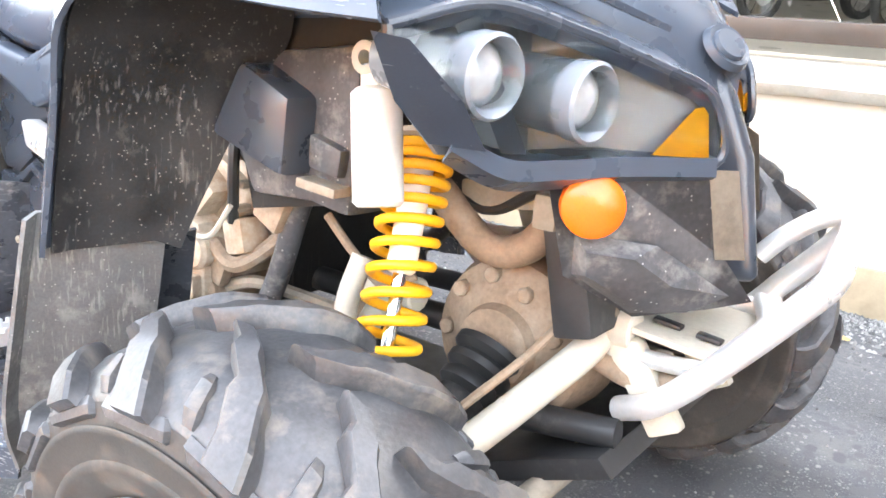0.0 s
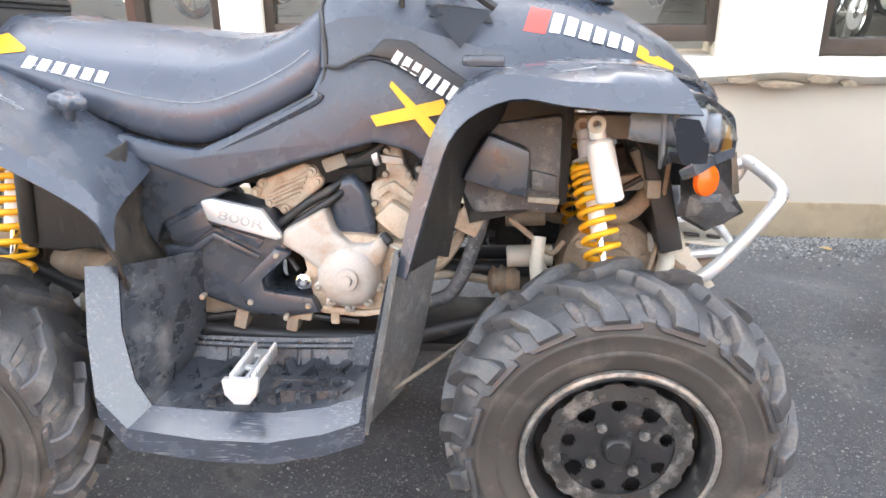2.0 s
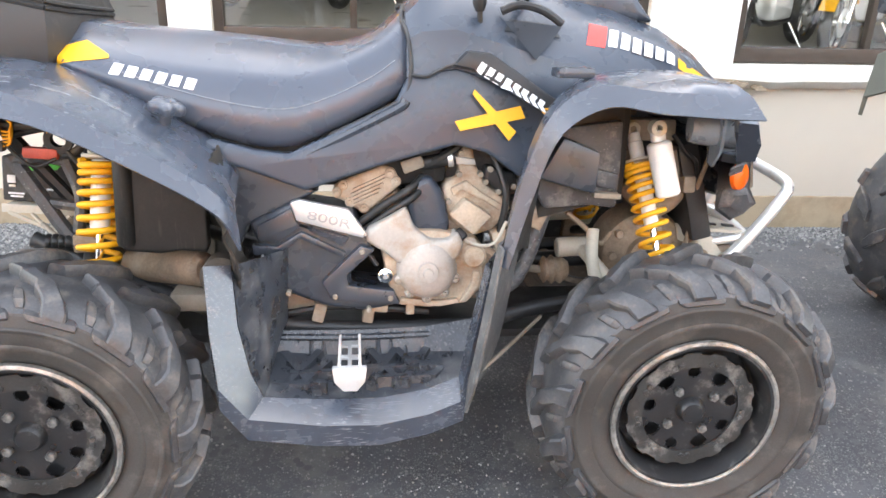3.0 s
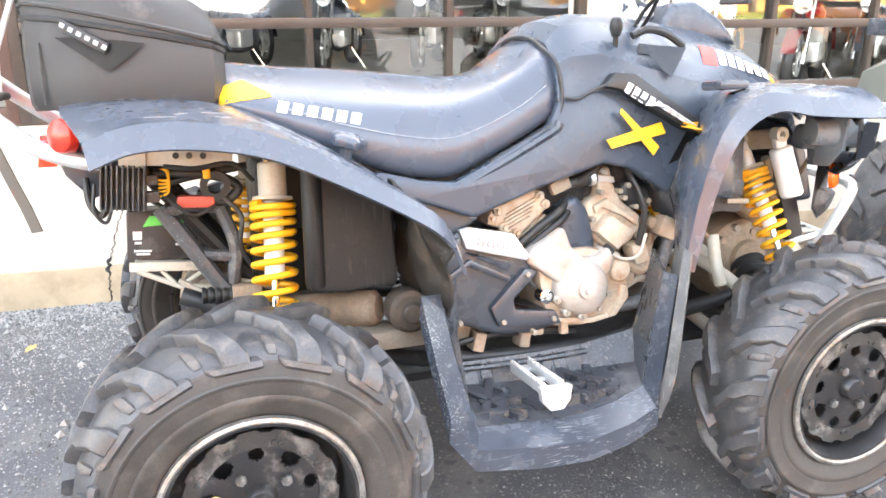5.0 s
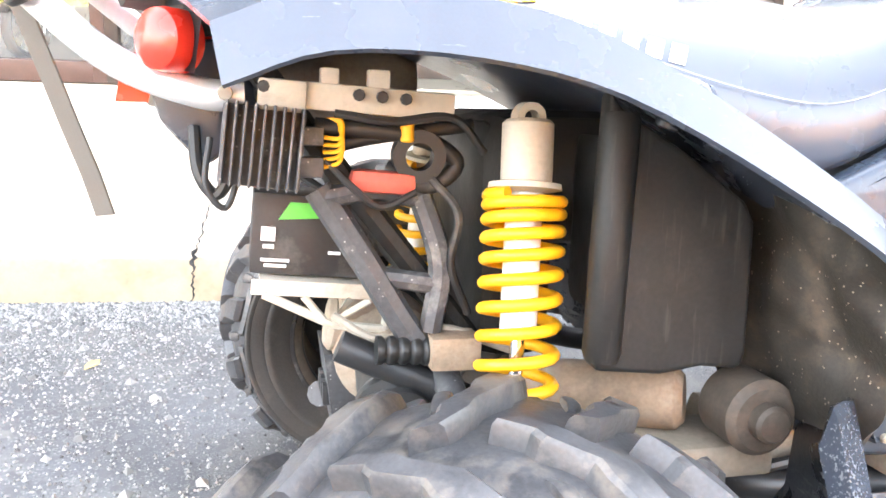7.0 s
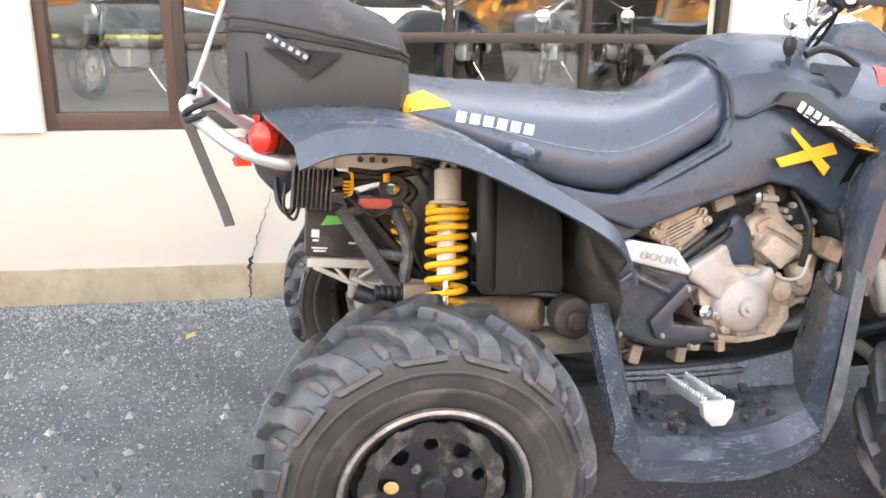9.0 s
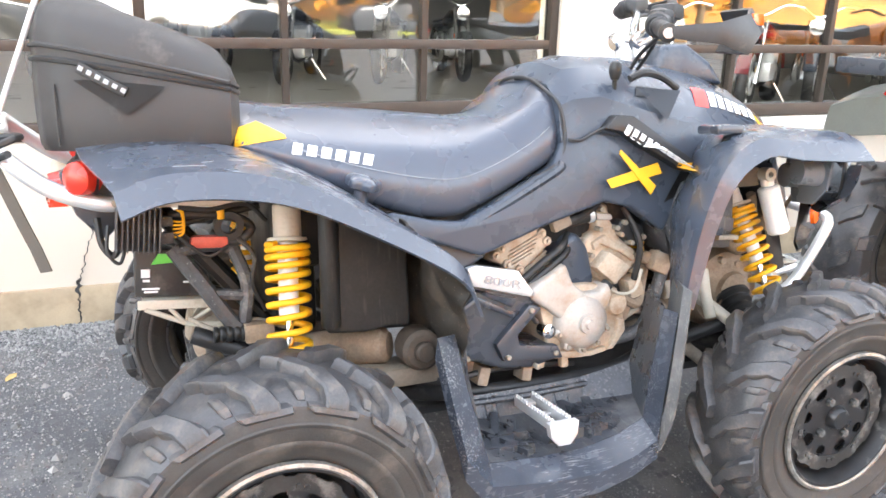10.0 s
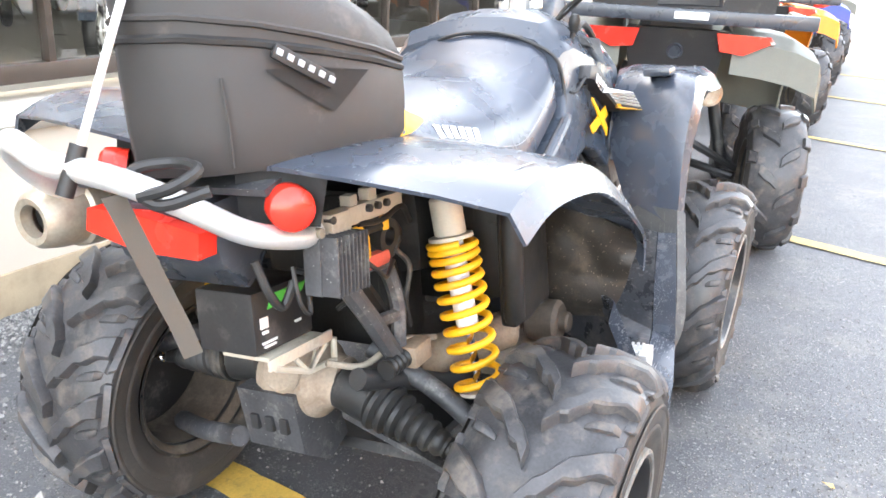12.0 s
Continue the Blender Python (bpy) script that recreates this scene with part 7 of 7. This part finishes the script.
def gravel():
    """loose chips, thickest along the foot of the wall"""
    random.seed(11)
    vs, fs = [], []
    for i in range(46000):
        if i < 19000:
            x, y = random.uniform(-3.2, 4.2), WALL - abs(random.gauss(0.0, 0.42)) - 0.03
            s = random.uniform(0.003, 0.012)
        elif i < 24000:
            x, y = random.uniform(-2.2, 3.6), random.uniform(-1.3, 2.2)
            s = random.uniform(0.0018, 0.004)
        elif i > 36000:
            x, y = random.gauss(0.85, 0.75), random.gauss(-0.80, 0.26)
            s = random.uniform(0.0012, 0.0032)
        else:
            x, y = random.gauss(-0.9, 0.55), random.gauss(0.7, 0.7)
            s = random.uniform(0.002, 0.0055) if i % 60 else random.uniform(0.012, 0.02)
            if y > 2.3:
                continue
        z = ground_z(x, y)
        b = len(vs)
        a = random.uniform(0, 6.28)
        for k in range(4):
            r = s * random.uniform(0.7, 1.2)
            vs.append((x + r * math.cos(a + k * 1.57), y + r * math.sin(a + k * 1.57), z + 0.001))
        vs.append((x + random.uniform(-s, s) * 0.3, y, z + s * random.uniform(0.6, 1.0) + 0.002))
        fs += [(b + k, b + (k + 1) % 4, b + 4) for k in range(4)]
    me = bpy.data.meshes.new("gravel")
    me.from_pydata(vs, [], fs)
    me.materials.append(M_gravel)
    return new("gravel", me)


def gravel_mat():
    m = mat("grey_stone_chips", (0.36, 0.35, 0.33), 0.85, vary=0.2, bump=0.1)
    nt = m.node_tree
    g = nt.nodes.new("ShaderNodeNewGeometry")
    r = nt.nodes.new("ShaderNodeValToRGB")
    r.color_ramp.elements[0].color, r.color_ramp.elements[1].color = (0.07, 0.07, 0.07, 1), (0.34, 0.33, 0.31, 1)
    nt.links.new(g.outputs["Random Per Island"], r.inputs["Fac"])
    nt.links.new(r.outputs["Color"], nt.nodes["Principled BSDF"].inputs["Base Color"])
    return m


M_gravel = gravel_mat()
tagged(gravel(), "loose pale stone chips scattered over the asphalt", "gravel", kind="stuff")


# ---------- motorcycles in the showroom ----------
def motorcycle(at, turn, paint, label, first=None):
    if first is not None:
        m = copy_thing(first, Matrix.Translation(at) @ pose(0, 0, 0, 0, 0, turn))
        for o in m.children:
            if o.name.split(".")[0] in ("fuel_tank", "front_mudguard", "rear_mudguard"):
                o.material_slots[0].link = "OBJECT"
                o.material_slots[0].material = paint
        m["label"] = label
        return m
    b = thing("motorcycle", label, "motorcycle", "motorcycles in the showroom", at)
    b.rotation_euler = (0, 0, radians(turn))
    for x, r, w in ((0, 0.32, 0.075), (1.62, 0.33, 0.055)):
        wh = part("wheel", lathe([(r * 0.70, -w * 0.3), (r * 0.74, -w * 0.45), (r * 0.78, -w * 0.3), (r * 0.78, w * 0.3), (r * 0.74, w * 0.45), (r * 0.70, w * 0.3)], n=28, closed=True), M_chrome, b, m=pose(x, 0, r))
        part("tyre", lathe([(r * 0.76, -w * 0.6), (r * 0.9, -w), (r * 0.98, -w * 0.6), (r, 0), (r * 0.98, w * 0.6), (r * 0.9, w), (r * 0.76, w * 0.6)], n=32, closed=True), M_rubber, wh)
        bm = bmesh.new()
        for k in range(12):
            a = 2 * math.pi * k / 12
            tube([(0, 0, 0), (r * 0.74 * math.cos(a), 0.01 * (-1) ** k, r * 0.74 * math.sin(a))], 0.006, 4, False, bm)
        part("spokes", bm, M_chrome, wh)
        part("hub", cyl((0, -0.06, 0), (0, 0.06, 0), 0.05, 16, 0.008), M_chrome, wh)
        part("brake_disc", lathe([(0.05, 0.05), (0.13, 0.05), (0.13, 0.058), (0.05, 0.058)], n=24, closed=True), M_alu, wh)
    for s in (-1, 1):
        part("fork", cyl((1.62, s * 0.09, 0.33), (1.36, s * 0.09, 0.98), 0.026, 12), M_chrome, b)
    part("fork_reflector", box((1.50, -0.12, 0.62), (0.03, 0.01, 0.06), 0.003), M_amber, b)
    part("headlight", lathe([(0, -0.10), (0.06, -0.09), (0.095, 0.0), (0.09, 0.02), (0, 0.035)], (1.50, 0, 0.92), (1, 0, 0), 22), M_chrome, b)
    part("handlebar", tube([(1.18, -0.42, 1.12), (1.28, -0.25, 1.14), (1.36, 0, 1.02), (1.28, 0.25, 1.14), (1.18, 0.42, 1.12)], 0.014, 8), M_chrome, b)
    part("fuel_tank", loft([[(x, -w, z), (x, -w * 1.1, z + h * 0.5), (x, -w * 0.6, z + h), (x, w * 0.6, z + h), (x, w * 1.1, z + h * 0.5), (x, w, z)] for x, w, z, h in ((0.62, 0.08, 0.72, 0.10), (0.78, 0.13, 0.72, 0.18), (1.0, 0.15, 0.74, 0.21), (1.18, 0.11, 0.80, 0.16), (1.27, 0.05, 0.85, 0.08))], True), paint, b)
    part("front_mudguard", sheet([[(1.62 + 0.365 * math.cos(a), y, 0.33 + 0.365 * math.sin(a)) for y in (-0.07, -0.03, 0.03, 0.07)] for a in (0.35, 0.8, 1.3, 1.8, 2.3, 2.7)], 0.01), paint, b)
    part("rear_mudguard", sheet([[(0.37 * math.cos(a), y, 0.33 + 0.37 * math.sin(a)) for y in (-0.10, -0.05, 0.05, 0.10)] for a in (0.7, 1.1, 1.6, 2.1, 2.6, 3.0)], 0.012), paint, b)
    part("seat", loft([[(x, -w, z), (x, -w, z + 0.05), (x, 0, z + 0.08), (x, w, z + 0.05), (x, w, z)] for x, w, z in ((-0.05, 0.12, 0.72), (0.25, 0.15, 0.66), (0.5, 0.15, 0.64), (0.66, 0.10, 0.68))], True), M_seat, b)
    part("engine", join(box((0.85, 0, 0.42), (0.42, 0.30, 0.22), 0.05), cylinder_block((0.74, 0.08, 0.62), -24, 0.13, 0.18, 7), cylinder_block((0.96, 0.08, 0.62), 24, 0.13, 0.18, 7)), M_alu, b)
    part("exhaust", tube([(0.98, -0.16, 0.60), (1.12, -0.2, 0.45), (0.95, -0.2, 0.27), (0.4, -0.2, 0.25), (-0.35, -0.2, 0.28)], 0.038, 12), M_chrome, b)
    part("frame_tube", join(tube([(1.36, 0, 0.95), (1.15, 0, 0.35), (0.6, 0, 0.25), (0.0, 0.0, 0.33)], 0.022, 8), tube([(1.30, 0, 0.90), (0.6, 0, 0.68), (0, 0, 0.70)], 0.022, 8)), M_black, b)
    part("mirror", cyl((1.22, -0.34, 1.30), (1.235, -0.34, 1.30), 0.05, 18), M_chrome, b)
    part("kick_stand", tube([(0.7, 0.15, 0.28), (0.66, 0.32, 0.01)], 0.012, 8, False), M_chrome, b)
    return b


PAINTS = (M_bikeblack, M_bikered, M_bikeblack, M_yellow, M_satin)
NAMES = ("black cruiser motorcycle with chrome fork in the showroom", "dark red cruiser motorcycle in the showroom", "black cruiser motorcycle with chrome fork in the showroom", "yellow motorcycle in the showroom", "silver motorcycle in the showroom")
def parked(front, turn, k, first=None):
    """a motorcycle whose front wheel stands at the given place"""
    a = radians(turn)
    return motorcycle((front[0] - 1.62 * math.cos(a), front[1] - 1.62 * math.sin(a), FLOOR), turn, PAINTS[k], NAMES[k], first)


one = parked((-2.27, 7.5), -112, 0)
for k, (x, y, turn, c) in enumerate(((0.45, 8.6, -118, 2), (1.80, 8.6, -116, 0), (3.09, 8.7, -118, 2), (4.35, 8.8, -100, 0), (5.6, 8.7, -120, 1), (6.9, 8.8, -116, 2), (-0.9, 8.7, -118, 0), (-4.2, 7.9, -110, 1), (-5.6, 8.2, -112, 0), (3.95, 5.2, -140, 4), (5.0, 5.3, -138, 3), (6.1, 5.2, -142, 1), (7.2, 5.4, -138, 4), (8.3, 5.3, -140, 0))):
    parked((x, y), turn, c, one)


# ---------- across the lot: what the windows mirror ----------
def foliage_mat(name, a, b):
    m = mat(name, a, 0.7, vary=0.2, bump=0.0)
    nt = m.node_tree
    g = nt.nodes.new("ShaderNodeNewGeometry")
    r = nt.nodes.new("ShaderNodeValToRGB")
    r.color_ramp.elements[0].color, r.color_ramp.elements[1].color = (*a, 1), (*b, 1)
    nt.links.new(g.outputs["Random Per Island"], r.inputs["Fac"])
    nt.links.new(r.outputs["Color"], nt.nodes["Principled BSDF"].inputs["Base Color"])
    return m


M_orange = foliage_mat("autumn_leaves", (0.50, 0.17, 0.02), (0.82, 0.40, 0.05))
M_leafgreen = foliage_mat("green_leaves", (0.05, 0.08, 0.015), (0.20, 0.20, 0.03))
M_bark = mat("tree_bark", (0.12, 0.09, 0.065), 0.9, vary=0.3, bump=0.6)


def tree(at, h, m, seed, label):
    random.seed(seed)
    t = thing("tree", label, "tree", "trees across the road", at)
    bm = tube([(0, 0, 0), (0.1, 0.05, h * 0.3), (-0.05, 0.1, h * 0.6), (0, 0, h * 0.9)], 0.22, 8, taper=0.04)
    tips = []
    for k in range(9):
        a = k * 2.4
        z0 = h * (0.10 + 0.07 * k)
        r = h * random.uniform(0.2, 0.34)
        tip = (r * math.cos(a), r * math.sin(a), z0 + h * random.uniform(0.1, 0.25))
        tube([(0, 0, z0), (tip[0] * 0.5, tip[1] * 0.5, z0 + h * 0.07), tip], 0.07, 6, taper=0.02, bm=bm)
        tips.append(tip)
    part("trunk", bm, M_bark, t)
    vs, fs = [], []
    for i in range(5200):
        c = random.choice(tips + [(0, 0, h * 0.75), (0, 0, h * 0.9)])
        p = Vector(c) + Vector((random.gauss(0, 1), random.gauss(0, 1), random.gauss(0, 0.8))) * h * 0.10
        s = random.uniform(0.14, 0.34)
        u = Vector((random.gauss(0, 1), random.gauss(0, 1), random.gauss(0, 1))).normalized()
        w = u.orthogonal().normalized()
        b = len(vs)
        vs += [tuple(p - u * s), tuple(p + w * s * 0.6 + Vector((0, 0, 0.03))), tuple(p + u * s), tuple(p - w * s * 0.6)]
        fs.append((b, b + 1, b + 2, b + 3))
    me = bpy.data.meshes.new("crown")
    me.from_pydata(vs, [], fs)
    me.materials.append(m)
    o = new("crown", me)
    o.parent = t
    return t


trees = [(-16, -27, 8, M_orange), (-10, -29, 9, M_orange), (-4.5, -27, 8.5, M_orange), (1, -28, 9, M_orange), (6, -26, 8, M_orange), (11, -28, 9, M_leafgreen), (16, -27, 8, M_orange), (-22, -28, 8, M_leafgreen), (21, -29, 9, M_orange), (27, -27, 8, M_orange)]
for k, (x, y, h, m) in enumerate(trees):
    tree((x, y, 0), h, m, 40 + k, "autumn tree with orange leaves across the lot" if m is M_orange else "leafy green tree across the lot")


# added backdrop slope: gives the panes orange to mirror between the trees
def far_hill():
    bm = bmesh.new()
    rows = []
    for j in range(9):
        rows.append([bm.verts.new((x, -33 - j * 3.5, j * 1.5 + 1.4 * noise.noise((x * 0.11, j * 0.7, 3)) * (j > 0))) for x in range(-90, 100, 4)])
    for a, b in zip(rows, rows[1:]):
        for k in range(len(a) - 1):
            bm.faces.new((a[k], a[k + 1], b[k + 1], b[k]))
    return bm


M_hill = mat("autumn_woods", (0.50, 0.22, 0.05), 0.9, vary=0.6, scale=0.35, fine=1.6, bump=0.0, dirt=(0.16, 0.15, 0.04), dirt_amt=0.3, dirt_scale=0.25)
tagged(part("backdrop_hill", far_hill(), M_hill), "orange backdrop slope added for the window reflections", "hillside", kind="structure")


verge = part("lawn", box((4, -24, 0.06), (90, 9, 0.16), 0.03), foliage_mat("grass", (0.10, 0.13, 0.02), (0.22, 0.24, 0.04)))
tagged(verge, "strip of grass on the far side of the lot", "lawn", kind="structure")


def car(at, paint, label, turn=0):
    c = thing("car", label, "car", "cars parked across the lot", at)
    c.rotation_euler = (0, 0, radians(turn))
    side = [(-2.1, 0.35), (-2.15, 0.7), (-1.95, 0.95), (-1.2, 1.02), (-0.75, 1.40), (0.55, 1.43), (1.15, 1.0), (2.0, 0.85), (2.15, 0.6), (2.1, 0.35)]
    part("body", prism(side, -0.86, 0.86, 0.09, 3), paint, c)
    part("side_glass", prism([(-1.05, 1.03), (-0.68, 1.34), (0.5, 1.36), (0.98, 1.03)], -0.872, 0.872, 0.01), M_bikeblack, c)
    for x in (-1.3, 1.35):
        for s in (-1, 1):
            part("wheel", lathe([(0, 0.09), (0.19, 0.09), (0.21, 0.10), (0.31, 0.08), (0.32, 0.0), (0.31, -0.08), (0, -0.08)], (x, s * 0.80, 0.32), (0, s, 0), 24), M_rubber, c)
    return c


M_cardark = mat("dark_car_paint", (0.055, 0.062, 0.075), 0.2, vary=0.05, bump=0)
M_carsilver = mat("silver_car_paint", (0.5, 0.51, 0.52), 0.25, vary=0.05, bump=0)
for x, m, l in ((-9, M_carsilver, "silver car parked across the lot"), (-3.6, M_cardark, "dark grey car parked across the lot"), (2.2, M_carsilver, "silver car parked across the lot"), (7.6, M_cardark, "dark grey car parked across the lot"), (13.5, M_carsilver, "silver car parked across the lot")):
    car((x, -14.3, 0), m, l)

lf = thing("fallen_leaf", "round yellow leaf caught in the rear wheel rim", "leaf", "fallen leaves", (-0.075, -0.545, 0.325))
part("leaf_blade", lathe([(0, -0.003), (0.011, -0.002), (0.014, 0.0), (0.011, 0.002), (0, 0.001)], (0, 0.005, 0), (0.1, 1, 0.1), 14), LEAF, lf)

random.seed(33)
for k, (x, z, w, h) in enumerate(((2.28, 0.435, 0.16, 0.030), (2.47, 0.415, 0.22, 0.035), (2.66, 0.44, 0.15, 0.045), (2.80, 0.42, 0.10, 0.03), (1.95, 0.425, 0.12, 0.018))):
    pts = []
    for i in range(14):
        a = 2 * math.pi * i / 14
        r = random.uniform(0.65, 1.0)
        pts.append((x + w / 2 * r * math.cos(a), z + h / 2 * r * math.sin(a)))
    chip = part("trim_chip", prism(pts, WALL - 0.132, WALL - 0.06, 0.0), M_chip)
    tagged(chip, "flaked brown patch where the sill paint came off", "flaked patch", kind="structure")
